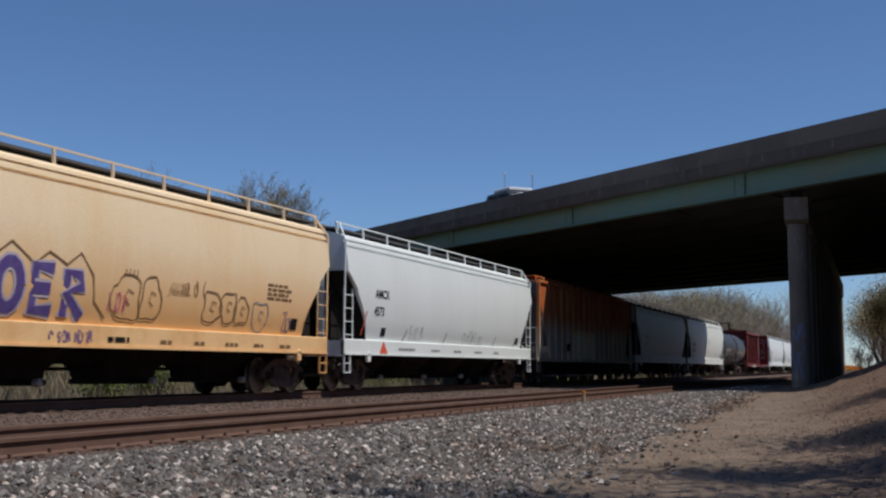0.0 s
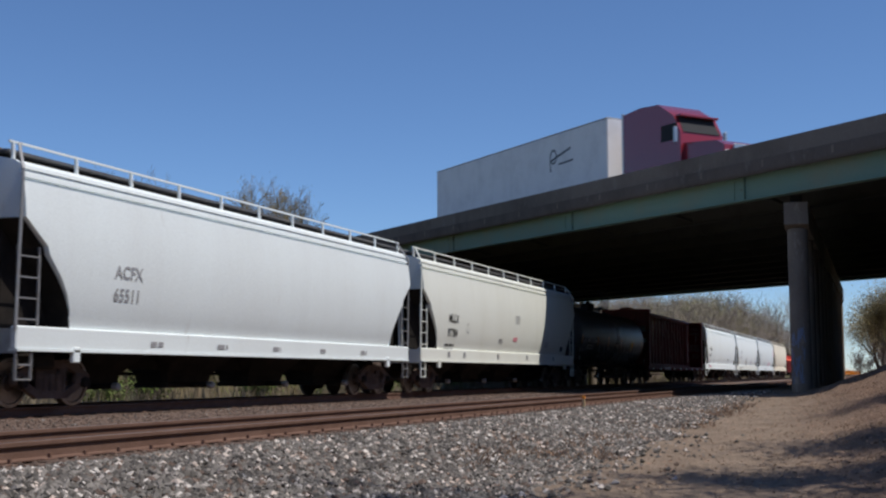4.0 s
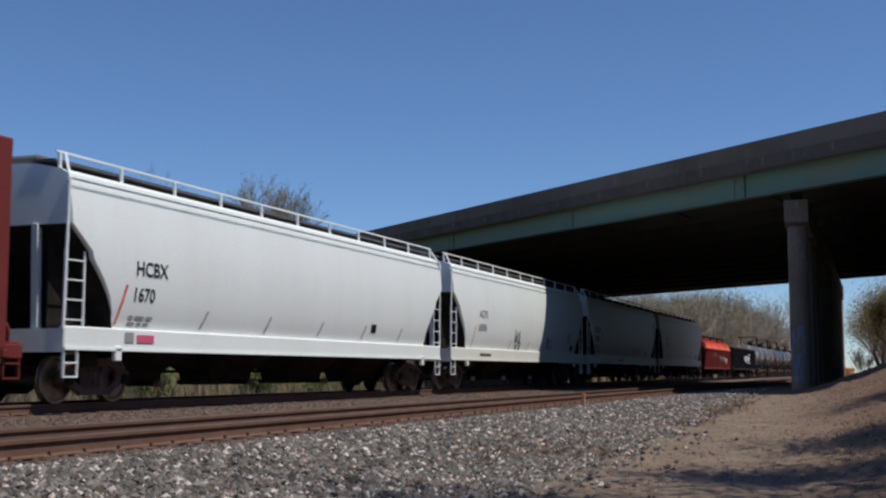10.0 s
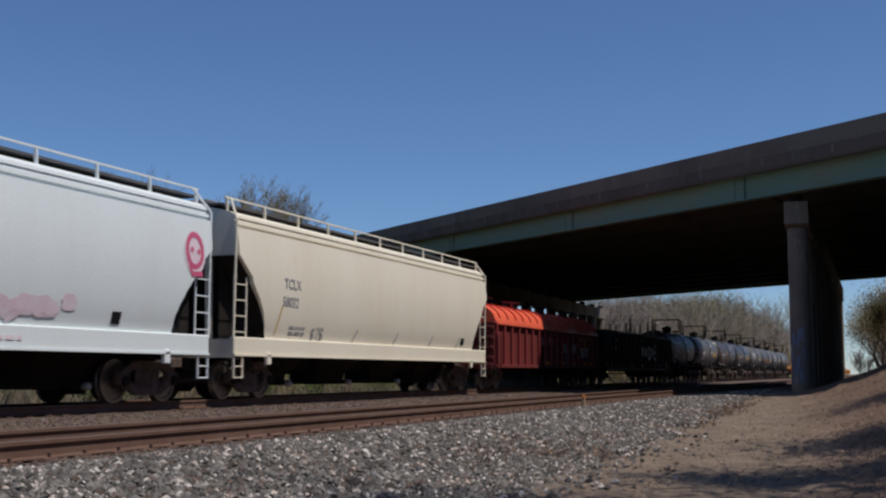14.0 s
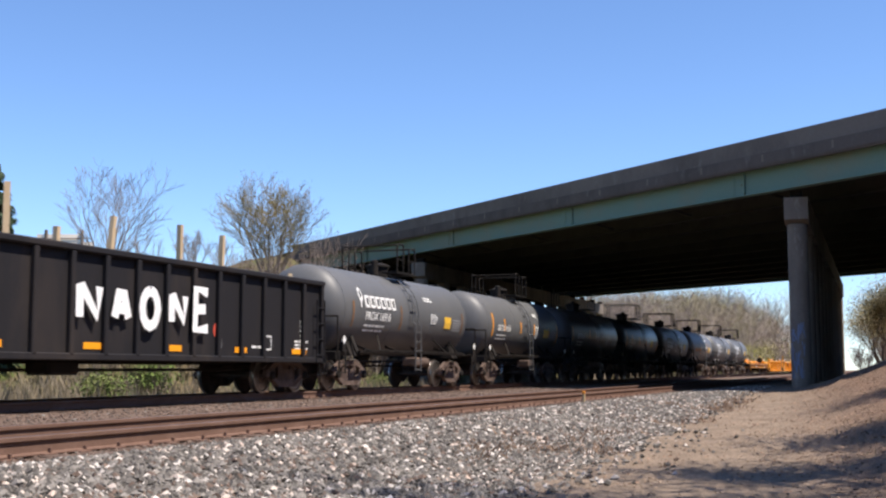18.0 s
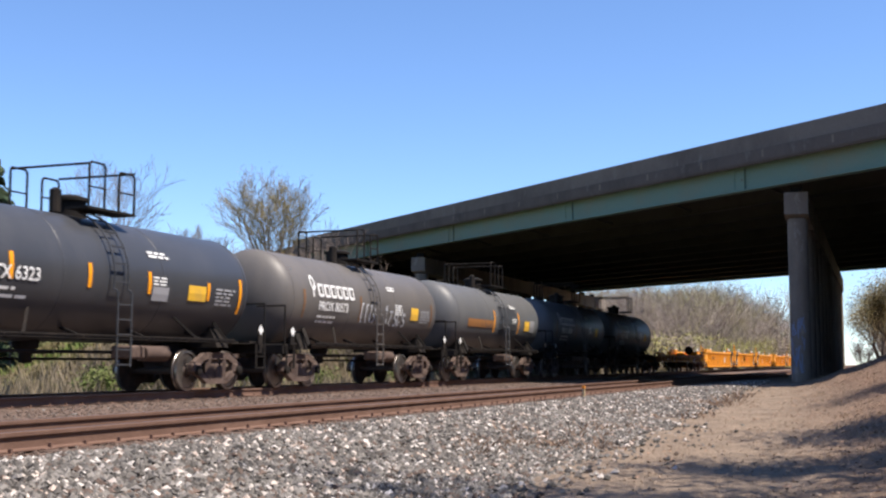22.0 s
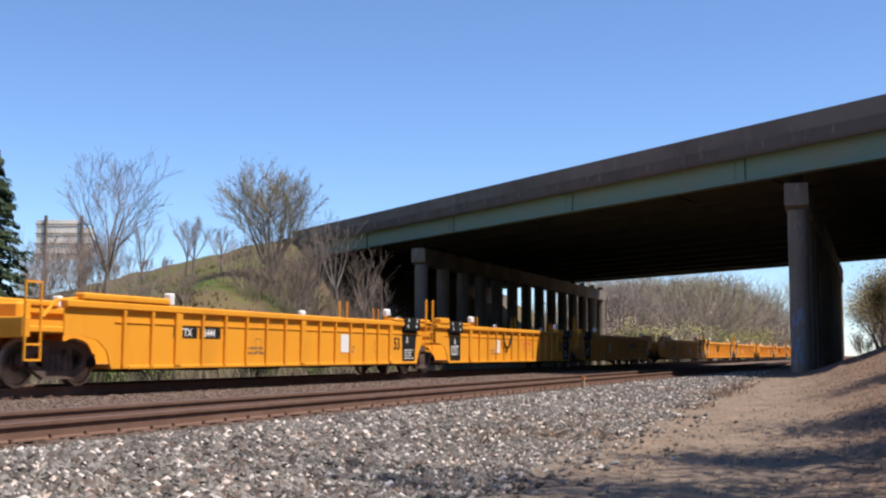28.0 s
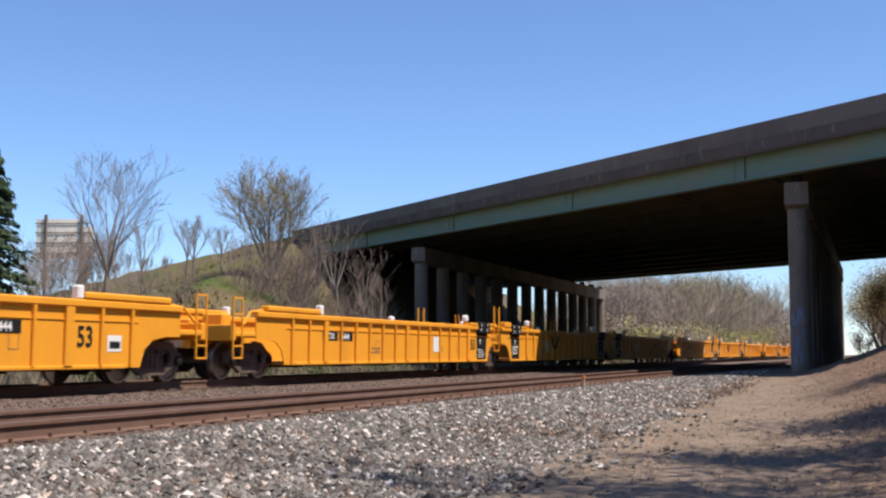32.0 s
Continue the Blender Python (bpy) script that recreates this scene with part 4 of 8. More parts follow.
        add_truck(c, sg * yt)
        part("placard", Shape().add([(1.49, sg * (ye - 0.35) + a, 1.44 + b) for a, b in ((0, -0.13), (0.13, 0), (0, 0.13), (-0.13, 0))], [(0, 1, 2, 3)]), M_whitesq, c, smooth=0)
        part("placard_holder", Shape().box(1.44, 1.485, sg * (ye - 0.35) - 0.1, sg * (ye - 0.35) + 0.1, 1.1, 1.52), M_dark, c)
    for x in (-1, 1):
        part("side_walk", Shape().box(x * 1.38, x * 1.5, -yt - 0.2, yt + 0.2, 1.1, 1.14), M_dark, c)
        part("safety_bar", Shape().bar((x * 1.5, -yt, 1.17), (x * 1.5, yt, 1.17), 0.035, 0.04), M_dark, c)
        for yy in np.linspace(-yt + 1, yt - 1, 4):
            part("walk_bracket", Shape().bar((x * 1.4, yy, 1.1), (x * 0.8, yy, zc - r * 0.8), 0.06, 0.06), M_dark, c)
        lad = Shape()
        for yy in (-0.23, 0.23):
            pts = [(x * 1.5, yy, 0.55), (x * 1.5, yy, zc - 0.3)]
            for k in range(7):
                a = radians(-10 + 80 * k / 6)
                pts.append((x * (r + 0.12) * math.cos(a), yy, zc + (r + 0.12) * math.sin(a)))
            lad.tube(pts, 0.022)
        for z in np.arange(0.6, zc - 0.3, 0.3):
            lad.bar((x * 1.5, -0.23, z), (x * 1.5, 0.23, z), 0.035, 0.03)
        for k in range(6):
            a = radians(-4 + 74 * k / 5)
            lad.bar((x * (r + 0.12) * math.cos(a), -0.23, zc + (r + 0.12) * math.sin(a)), (x * (r + 0.12) * math.cos(a), 0.23, zc + (r + 0.12) * math.sin(a)), 0.035, 0.03)
        part("ladder", lad, m_fix, c)
    if platform:
        zt = zc + r
        part("manway", Shape().lathe([(zt - 0.1, 0.34), (zt + 0.3, 0.34), (zt + 0.31, 0.4), (zt + 0.37, 0.4), (zt + 0.44, 0.2)], (0, top + 0.1, 0), "z", 18)
             .lathe([(zt, 0.12), (zt + 0.45, 0.12), (zt + 0.5, 0.06)], (0.2, top - 0.6, 0), "z", 10).lathe([(zt, 0.1), (zt + 0.35, 0.1)], (-0.25, top + 0.75, 0), "z", 10), M_dark, c)
        for x in (-1, 1):
            part("platform", Shape().box(x * 0.45, x * 1.0, top - 0.6, top + 1.0, zt + 0.05, zt + 0.1), M_dark, c, "grated top platform")
            for y0, y1, h in ((top - 0.56, top - 0.05, 1.0), (top + 0.42, top + 0.96, 0.92)):
                rl = part("platform_railing", Shape().tube([(x * 0.98, y0, zt + 0.05), (x * 0.98, y0, zt + h - 0.06), (x * 0.98, y0 + 0.06, zt + h), (x * 0.98, y1 - 0.06, zt + h), (x * 0.98, y1, zt + h - 0.06), (x * 0.98, y1, zt + 0.05)], 0.026), M_dark, c)
                part("middle_rail", Shape().tube([(x * 0.98, y0, zt + 0.5), (x * 0.98, y1, zt + 0.5)], 0.02), M_dark, rl)
        for sg in (-1, 1):
            part("end_railing", Shape().tube([(-0.98, top + 0.2 + sg * 0.76, zt + 0.96), (0.98, top + 0.2 + sg * 0.76, zt + 0.96)], 0.025), M_dark, c)

    def on_tank(y0, z0, lift=0.02):
        def place(u, v):
            z = z0 + v
            return (math.sqrt(max(0.01, r * r - (z - zc) ** 2)) + lift, y0 + u, z)
        return place

    if mark:
        stencil(c, [(mark[0], mark[1], mark[2], marksize)], lambda a, b: on_tank(a, b), M_textw)
        label_bars(random.Random(len(mark[0]) * 7 + int(y)), on_tank(mark[1], mark[2] - 0.2), 1.5, 2, 0.06, 0.14, M_textw, c)
    for yy, z0, z1 in stripes:
        s = Shape()
        zz = np.linspace(z0, z1, 6)
        pl = on_tank(yy, 0, 0.016)
        s.add([pl(a, z) for z in zz for a in (-0.055, 0.055)], [(2 * k, 2 * k + 1, 2 * k + 3, 2 * k + 2) for k in range(5)])
        part("reflector_stripe", s, M_orange, c, "orange reflective stripe", smooth=0)
    for yy, zz, w, h, m in squares:
        pl = on_tank(yy, zz, 0.016)
        part("label_panel", Shape().add([pl(a * w, b * h) for b in (0, 0.5, 1) for a in (0, 1)], [(0, 1, 3, 2), (2, 3, 5, 4)]), m, c, smooth=0)
    if logo:
        yy, zz, sz = logo
        s = Shape()
        pl = on_tank(yy, zz, 0.02)
        s.ribbon(arc(0.0, sz * 0.75, sz * 0.22, sz * 0.35, 0, 360, 10), sz * 0.13, pl)
        s.ribbon([(-0.05 * sz, 0), (0, sz * 0.45), (0.25 * sz, 0.7 * sz)], sz * 0.14, pl)
        mark_part = part("company_mark", s, M_textw, c, "plain white company mark", smooth=0)
        for k in range(6):
            u = sz * (0.62 + 0.76 * k)
            part("mark_block", Shape().ribbon([(u, sz * 0.12), (u, sz * 0.68), (u + sz * 0.48, sz * 0.68), (u + sz * 0.48, sz * 0.12), (u, sz * 0.12)], sz * 0.19, pl), M_textw, mark_part, smooth=0)
    return c, on_tank


def underframe(c, L, z0, z1, m_end, truck_in=2.0):
    ye = L / 2 - 0.55
    part("centre_sill", Shape().box(-0.3, 0.3, -ye, ye, 0.72, z0 + 0.05), M_dark, c)
    for sg in (-1, 1):
        part("end_sill", Shape().box(-1.45, 1.45, sg * (ye - 0.25), sg * ye, z0, z1, 0.02), m_end, c)
        coupler(c, sg * (ye - 0.15), sg)
        add_truck(c, sg * (L / 2 - truck_in))
        part("coupling_hose", Shape().tube([(0.45, sg * ye, 0.85), (0.5, sg * (ye + 0.3), 0.5), (0.4, sg * (ye + 0.5), 0.42)], 0.03), M_dark, c)
    part("brake_rigging", Shape().rod((0.5, -L / 2 + 3, 0.6), (0.5, L / 2 - 3, 0.6), 0.035).box(0.5, 1.1, -0.6, 0.3, 0.5, 0.8, 0.05), M_dark, c)
    return ye


def steps(c, ye, m, z=1.0):
    for x in (-1.48, 1.48):
        for sg in (-1, 1):
            s = Shape()
            for dy in (0.06, 0.46):
                s.bar((x, sg * (ye - dy), z), (x, sg * (ye - dy), 0.48), 0.05, 0.03, (0, 1, 0))
            for zz in (0.5, 0.76):
                s.bar((x, sg * (ye - 0.06), zz), (x, sg * (ye - 0.46), zz), 0.06, 0.03)
            part("step", s, m, c)


M_endgrey = mat("dull_dark_grey_end_paint", (0.12, 0.125, 0.13), 0.7, second=(0.085, 0.08, 0.078), scale=1.0)


def ribbed_hopper(L, y):
    """A flat-sided hopper with outside ribs, rusted from the roof down."""
    c = car_thing("covered_hopper_car", "heavily rusted ribbed covered hopper car with a bare cream patch", "freight car", y, "freight train")
    yl, ye = L / 2 - 0.9, L / 2 - 0.55
    rings = []
    st = [0.0, 0.03, 0.7, 1.4, 1.46, 1.8, yl]
    for yy in [-yl + d for d in st] + [yl - d for d in st[::-1][1:]]:
        d = yl - abs(yy)
        zb = float(np.interp(d, [0, 0.8, 1.42, 1.5], [4.0, 2.75, 1.7, 1.02]))
        half = [(1.5, max(1.02, zb)), (1.5, max(2.2, zb)), (1.5, 3.5), (1.5, 4.4), (1.42, 4.5), (0.6, 4.62)]
        rings.append([(w, yy, z) for w, z in half] + [(-w, yy, z) for w, z in half[::-1]])
    part("body", Shape().loft(rings), M_rusty, c)
    for sx in (-1, 1):
        for k in range(16):
            yy = -yl + 1.52 + (2 * yl - 3.04) * k / 15
            part("side_rib", Shape().box(sx * 1.5, sx * 1.56, yy - 0.035, yy + 0.035, 1.04, 4.38, 0.01), M_rusty, c)
        part("top_chord", Shape().box(sx * 1.44, sx * 1.58, -yl, yl, 4.38, 4.52, 0.02), M_rusty, c)
        part("bottom_chord", Shape().box(sx * 1.46, sx * 1.57, -ye, ye, 0.94, 1.06, 0.015), M_rusty, c)
        for sg in (-1, 1):
            part("corner_post", Shape().box(sx * 1.4, sx * 1.56, sg * (yl - 0.02), sg * (yl + 0.12), 1.0, 4.42, 0.02), M_rusty, c)
            ladder(c, sx * 1.52, sg * (yl + 0.06), sg * (yl - 0.42), 1.05, 3.0, M_galv, 5)
        rb = part("running_board", Shape().box(sx * 0.4, sx * 1.3, -yl, yl, 4.68, 4.73), M_rusty, c)
        for k in range(16):
            yy = -yl + 0.2 + (2 * yl - 0.4) * k / 15
            part("bracket", Shape().bar((sx * 1.3, yy, 4.5), (sx * 1.3, yy, 4.7), 0.06, 0.06), M_rusty, rb)
    for sg in (-1, 1):
        part("end_platform", Shape().box(-1.5, 1.5, sg * (yl - 1.3), sg * ye, 1.02, 1.1), M_rusty, c)
        part("end_rail", Shape().tube([(1.45, sg * (ye - 0.02), 1.1), (1.45, sg * (ye - 0.02), 2.4), (0.2, sg * (ye - 0.02), 2.4)], 0.03).tube([(1.45, sg * (ye - 0.02), 1.75), (0.2, sg * (ye - 0.02), 1.75)], 0.025), M_galv, c)
        part("brake_cylinder", Shape().rod((0.5, sg * (yl - 0.4), 1.5), (0.5, sg * (ye - 0.35), 1.5), 0.2, 14), M_greyspray, c)
    for sg in (-1, 1):
        part("end_sheet", Shape().box(-1.4, 1.4, sg * (yl + 0.002), sg * (yl + 0.03), 4.0, 4.4).prism([(sg * (yl + 0.01), 3.98), (sg * (yl - 0.8), 2.73), (sg * (yl - 1.42), 1.68), (sg * (yl - 1.42), 1.62), (sg * (yl - 0.78), 2.68), (sg * (yl + 0.04), 3.93)], -1.47, 1.47), M_endgrey, c, "dark grey end sheet")
    underframe(c, L, 0.8, 1.02, M_dark, 2.2)
    steps(c, ye, M_galv)
    for i in range(4):
        yc = (i - 1.5) * 3.55
        def ring(w, h, z):
            return [(-w, yc - h, z), (w, yc - h, z), (w, yc + h, z), (-w, yc + h, z)]
        b = Shape().loft([ring(1.45, 1.7, 1.02), ring(1.4, 1.55, 0.92), ring(0.75, 0.62, 0.45), ring(0.72, 0.58, 0.34)])
        bay = part("hopper_bay", b, M_dark, c, "dark discharge bay")
        part("outlet_gate", Shape().box(-0.8, 1.0, yc - 0.4, yc + 0.4, 0.26, 0.35, 0.02), M_galv, bay)
    for k in range(4):
        w = (2 * yl - 3.04) / 15
        y0 = -yl + 1.52 + w * (round((55.9 - y + yl - 1.52) / w) + k) + 0.04
        part("paint_patch", Shape().box(1.502, 1.506, y0, y0 + w - 0.08, 1.1, 2.46), M_ochrepatch, c, "pale cream paint patch")
    scribble(RND, flat_side(1.575, 0, 0), 53.0 - y, 1.3, 2.4, 0.95, 3, 0.035, M_brownspray, c)
    scribble(RND, flat_side(1.575, 0, 0), 61.0 - y, 1.3, 2.6, 0.95, 4, 0.035, M_brownspray, c)
    scribble(RND, flat_side(1.575, 0, 0), 64.5 - y, 1.35, 2.2, 0.8, 4, 0.035, M_brownspray, c)
    part("data_panel", Shape().box(1.56, 1.567, 54.6 - y, 55.2 - y, 1.45, 1.8), M_text, c)
    return c


M_ochrepatch = faded("cream_patch_paint", (0.74, 0.43, 0.13), (0.82, 0.72, 0.47), 2.15, 2.5)


def centerbeam(a, b):
    """A centre-beam flat car for timber, empty: deck, two bulkheads, a truss along the middle."""
    L, y = mid(a, b)
    c = car_thing("centerbeam_flatcar", "empty oxide-red centre-beam lumber flat car", "freight car", y, "freight train")
    ye = underframe(c, L, 0.85, 1.15, M_red, 2.3)
    part("deck", Shape().box(-1.45, 1.45, -ye, ye, 1.0, 1.12), M_red, c)
    for sx in (-1, 1):
        part("side_sill", Shape().box(sx * 1.4, sx * 1.52, -ye, ye, 0.84, 1.1, 0.02), M_red, c)
        for k in range(26):
            yy = -ye + 0.5 + (2 * ye - 1) * k / 25
            part("tie_down", Shape().box(sx * 1.5, sx * 1.58, yy - 0.07, yy + 0.07, 0.86, 1.0, 0.015), M_red, c)
    steps(c, ye, M_red)
    zt = 4.62
    for sg in (-1, 1):
        yb = sg * (ye - 0.6)
        bh = part("bulkhead", Shape().box(-1.5, 1.5, yb - 0.04, yb + 0.04, 1.1, zt), M_maroon, c, "dark red end bulkhead")
        for x in (-1.44, 1.44):
            part("side_post", Shape().box(x - 0.09, x + 0.09, yb - 0.28, yb + 0.16, 1.0, zt + 0.08, 0.02), M_red, bh)
        part("top_beam", Shape().box(-1.5, 1.5, yb - 0.2, yb + 0.2, zt - 0.12, zt + 0.1, 0.02), M_red, bh)
        for z in (1.75, 2.45, 3.15, 3.85):
            part("stiffener", Shape().box(-1.36, 1.36, yb + sg * 0.04, yb + sg * 0.16, z - 0.06, z + 0.06), M_maroon, bh)
        for x in (-0.55, 0.5):
            part("stiffener", Shape().box(x - 0.06, x + 0.06, yb + sg * 0.04, yb + sg * 0.18, 1.1, zt), M_maroon, bh)
        part("placard_board", Shape().box(0.65, 1.25, yb + sg * 0.165, yb + sg * 0.18, 3.3, 3.65), M_greyspray, bh)
        part("placard_board", Shape().box(0.55, 1.3, yb + sg * 0.165, yb + sg * 0.18, 2.6, 2.85), M_greyspray, bh)
    w = 0.42
    cap = [(0.6 * math.cos(radians(q)), 4.6 + 0.26 * math.sin(radians(q))) for q in range(0, 181, 15)] + [(-0.5, 4.5), (0.5, 4.5)]
    part("top_chord", Shape().loft([[(x, yy, z) for x, z in cap] for yy in (-ye + 0.6, ye - 0.6)]), M_red, c, "rounded oxide-red top chord")
    part("bottom_chord", Shape().box(-0.5, 0.5, -ye + 0.6, ye - 0.6, 1.1, 1.32, 0.02), M_red, c)
    n = 16
    ys = [-ye + 1.9 + (2 * ye - 4.4) * k / (n - 1) for k in range(n)]
    for k, yy in enumerate(ys):
        part("post", Shape().loft([[(w - 0.1, yy - 0.11, 1.2), (w + 0.1, yy - 0.11, 1.2), (w + 0.1, yy + 0.11, 1.2), (w - 0.1, yy + 0.11, 1.2)],
                                   [(w - 0.1, yy - 0.1, 4.6), (w + 0.08, yy - 0.1, 4.6), (w + 0.08, yy + 0.1, 4.6), (w - 0.1, yy + 0.1, 4.6)]]), M_red, c)
    for k in range(0, n - 2):
        left = k < (n - 2) / 2
        if k % 2 == 0 or k in (7,):
            p, q = ((w, ys[k] - 0.0, 1.3), (w, ys[k + 2] - 0.05, 4.5)) if left else ((w, ys[k + 2], 1.3), (w, ys[k] + 0.05, 4.5))
            part("diagonal_brace", Shape().bar(p, q, 0.1, 0.1), M_red, c)
        elif not left:
            part("diagonal_brace", Shape().bar((w, ys[k + 1], 1.3), (w, ys[k], 4.5), 0.08, 0.08), M_red, c)
    ep = part("end_gusset", Shape().box(-0.45, 0.5, ye - 1.75, ye - 0.65, 1.3, 4.55), M_maroon, c, "dark red end plate with white stencils")
    s = Shape()
    for k in range(34):
        z = 1.5 + k * 0.086
        s.add([(0.505, ye - 1.7, z), (0.505, ye - 1.7 + RND.uniform(0.1, 0.35), z), (0.505, ye - 1.7 + 0.3, z + 0.05), (0.505, ye - 1.7, z + 0.05)], [(0, 1, 2, 3)])
    part("stencil", s, M_textw, c, smooth=0)
    yb = ye - 0.6 - 0.045
    for (x0, x1, z0, rows) in ((0.65, 1.25, 4.2, 2), (0.6, 1.3, 3.85, 2), (0.55, 1.3, 2.9, 5), (0.7, 1.2, 2.1, 3)):
        label_bars(RND, (lambda xa: (lambda u, v, za=z0: (xa + u, yb, za + v)))(x0), x1 - x0, rows, 0.06, 0.12, M_greyspray, c)
    part("stencil", Shape().add([(0.95, yb, 3.1), (1.05, yb, 3.1), (1.12, yb, 3.65), (1.0, yb, 3.65)], [(0, 1, 2, 3)]), M_greyspray, c, smooth=0)
    for yy in (-6.4, -5.1):
        part("number_panel", Shape().box(1.585, 1.59, yy, yy + 1.0, 0.86, 1.06), M_whitesq, c)
    for k in range(9):
        yy = -ye + 1.0 + k * 2.6
        part("reflector", Shape().box(1.585, 1.59, yy, yy + 0.5, 0.9, 1.0), M_whitesq, c)
    part("brake_wheel", Shape().lathe([(ye + 0.02, 0.28), (ye + 0.06, 0.28), (ye + 0.06, 0.23), (ye + 0.02, 0.23)], (0.9, 0, 1.3), "y", 16), M_red, c)
    return c


def gondola(a, b, m_side, m_rib, label, z0, z1, ribs, hoods=0, rib_w=0.09):
    """An open gondola with outside ribs; hoods: rounded covers on top."""
    L, y = mid(a, b)
    c = car_thing("gondola_car", label, "freight car", y, "freight train")
    ye = underframe(c, L, 0.78, 1.0, m_side, 2.0)
    yl = ye - 0.25
    part("floor", Shape().box(-1.4, 1.4, -yl, yl, 0.95, 1.05), M_dark, c)
    for sx in (-1, 1):
        side = part("side_wall", Shape().box(sx * 1.4, sx * 1.44, -yl, yl, z0 + 0.1, z1), m_side, c)
        part("top_chord", Shape().box(sx * 1.36, sx * 1.56, -yl, yl, z1 - 0.02, z1 + 0.12, 0.03), m_side if not hoods else m_rib, c)
        part("bottom_chord", Shape().box(sx * 1.38, sx * 1.54, -yl, yl, z0, z0 + 0.14, 0.02), m_side, c)
        for k in range(ribs):
            yy = -yl + 0.12 + (2 * yl - 0.24) * k / (ribs - 1)
            part("side_rib", Shape().box(sx * 1.44, sx * 1.55, yy - rib_w / 2, yy + rib_w / 2, z0 + 0.1, z1 - 0.01, 0.02), m_rib, side)
    for sg in (-1, 1):
        e = part("end_wall", Shape().box(-1.44, 1.44, sg * (yl - 0.02), sg * (yl + 0.03), z0 + 0.1, z1 + 0.1), m_side, c)
        for z in np.linspace(z0 + 0.4, z1 - 0.1, 4):
            part("end_rib", Shape().box(-1.42, 1.42, sg * (yl + 0.03), sg * (yl + 0.14), z - 0.06, z + 0.06, 0.02), m_side, e)
        ladder(c, 1.56, sg * (yl - 0.06), sg * (yl - 0.5), z0, z1 - 0.4, m_side, 4)
    steps(c, ye, M_dark)
    if hoods:
        n = hoods
        w = 2 * yl / n
        for k in range(n):
            y0, y1 = -yl + w * k + 0.03, -yl + w * (k + 1) - 0.03
            prof = [(1.5 * math.cos(radians(q)), z1 + 0.08 + 0.86 * math.sin(radians(q)) ** 0.8) for q in np.linspace(0, 180, 22)]
            prof = [(1.58, z1 + 0.02), (1.58, z1 + 0.1)] + prof[1:-1] + [(-1.58, z1 + 0.1), (-1.58, z1 + 0.02)]
            ring = lambda yy, f: [(x * f, yy, z1 + 0.02 + (z - z1 - 0.02) * f) for x, z in prof]
            h = part("hood", Shape().loft([ring(y0, 0.97), ring(y0 + 0.08, 1.0), ring(y1 - 0.08, 1.0), ring(y1, 0.97)]), M_hood, c, "orange-red rounded steel cover", smooth=40)
            for yy in np.linspace(y0 + 0.5, y1 - 0.5, 4):
                rib = Shape().loft([[(x * 1.0, yy - 0.05, z) for x, z in prof[2:12]], [(x * 1.025, yy - 0.05, z + 0.04) for x, z in prof[2:12]],
                                    [(x * 1.025, yy + 0.05, z + 0.04) for x, z in prof[2:12]], [(x * 1.0, yy + 0.05, z) for x, z in prof[2:12]]], closed=False, caps=False)
                part("hood_rib", rib, M_hoodrib, h)
            for yy in (y0 + 0.2, y1 - 0.2):
                part("lifting_bracket", Shape().bar((0.9, yy, z1 + 0.6), (0.9, yy, z1 + 1.12), 0.08, 0.08).bar((1.25, yy, z1 + 1.05), (0.45, yy, z1 + 1.12), 0.07, 0.07), M_dark if k else M_red, h)
    return c, yl


M_brushwhite = mat("thick_white_brush_paint", (0.85, 0.85, 0.84), 0.7, second=(0.6, 0.6, 0.6), scale=6, lo=0.5, hi=0.75)
M_hoodrib = mat("shaded_hood_rib_paint", (0.6, 0.09, 0.06), 0.5)


def flat(a, b):
    L, y = mid(a, b)
    c = car_thing("flatcar", "worn yellow low flat car with a rusty deck", "freight car", y, "freight train")
    ye = underframe(c, L, 0.72, 1.06, M_flat, 2.0)
    part("deck", Shape().box(-1.5, 1.5, -ye, ye, 1.06, 1.14), M_deckrust, c, "rusted steel deck")
    for sx in (-1, 1):
        part("side_sill", Shape().box(sx * 1.36, sx * 1.46, -ye + 0.1, ye - 0.1, 0.72, 1.06, 0.02), M_flat, c)
        part("deck_rail", Shape().box(sx * 1.42, sx * 1.54, -ye, ye, 1.1, 1.25, 0.02), M_deckrust, c)
        for k in range(16):
            yy = -ye + 0.7 + (2 * ye - 1.4) * k / 15
            part("stake_pocket", Shape().box(sx * 1.46, sx * 1.54, yy - 0.08, yy + 0.08, 0.84, 1.1, 0.015), M_deckrust, c)
        for sg in (-1, 1):
            part("corner_guide", Shape().box(sx * 1.2, sx * 1.5, sg * (ye - 2.4), sg * (ye - 0.7), 1.25, 1.38, 0.03), M_yellow, c)
    steps(c, ye, M_flat)
    yb = ye - 0.5
    part("brake_stand", Shape().box(0.55, 0.75, yb - 0.05, yb + 0.05, 1.1, 1.95, 0.02).rod((0.95, yb, 1.1), (0.95, yb, 1.95), 0.03), M_yellow, c)
    part("brake_wheel", Shape().lathe([(yb - 0.3, 0.3), (yb - 0.24, 0.33), (yb - 0.2, 0.3), (yb - 0.22, 0.1)], (0.62, 0, 1.68), "y", 18), M_dark, c)
    for yy in (-3.2, 5.6):
        part("data_panel", Shape().box(1.462, 1.467, yy, yy + 0.5, 0.76, 1.03), M_whitesq, c)
        part("data_panel", Shape().box(1.468, 1.471, yy + 0.14, yy + 0.36, 0.8, 0.99), M_text, c)
    label_bars(RND, flat_side(1.463, -6.0, 0.86), 2.0, 1, 0.1, 0.2, M_textw, c)
    return c


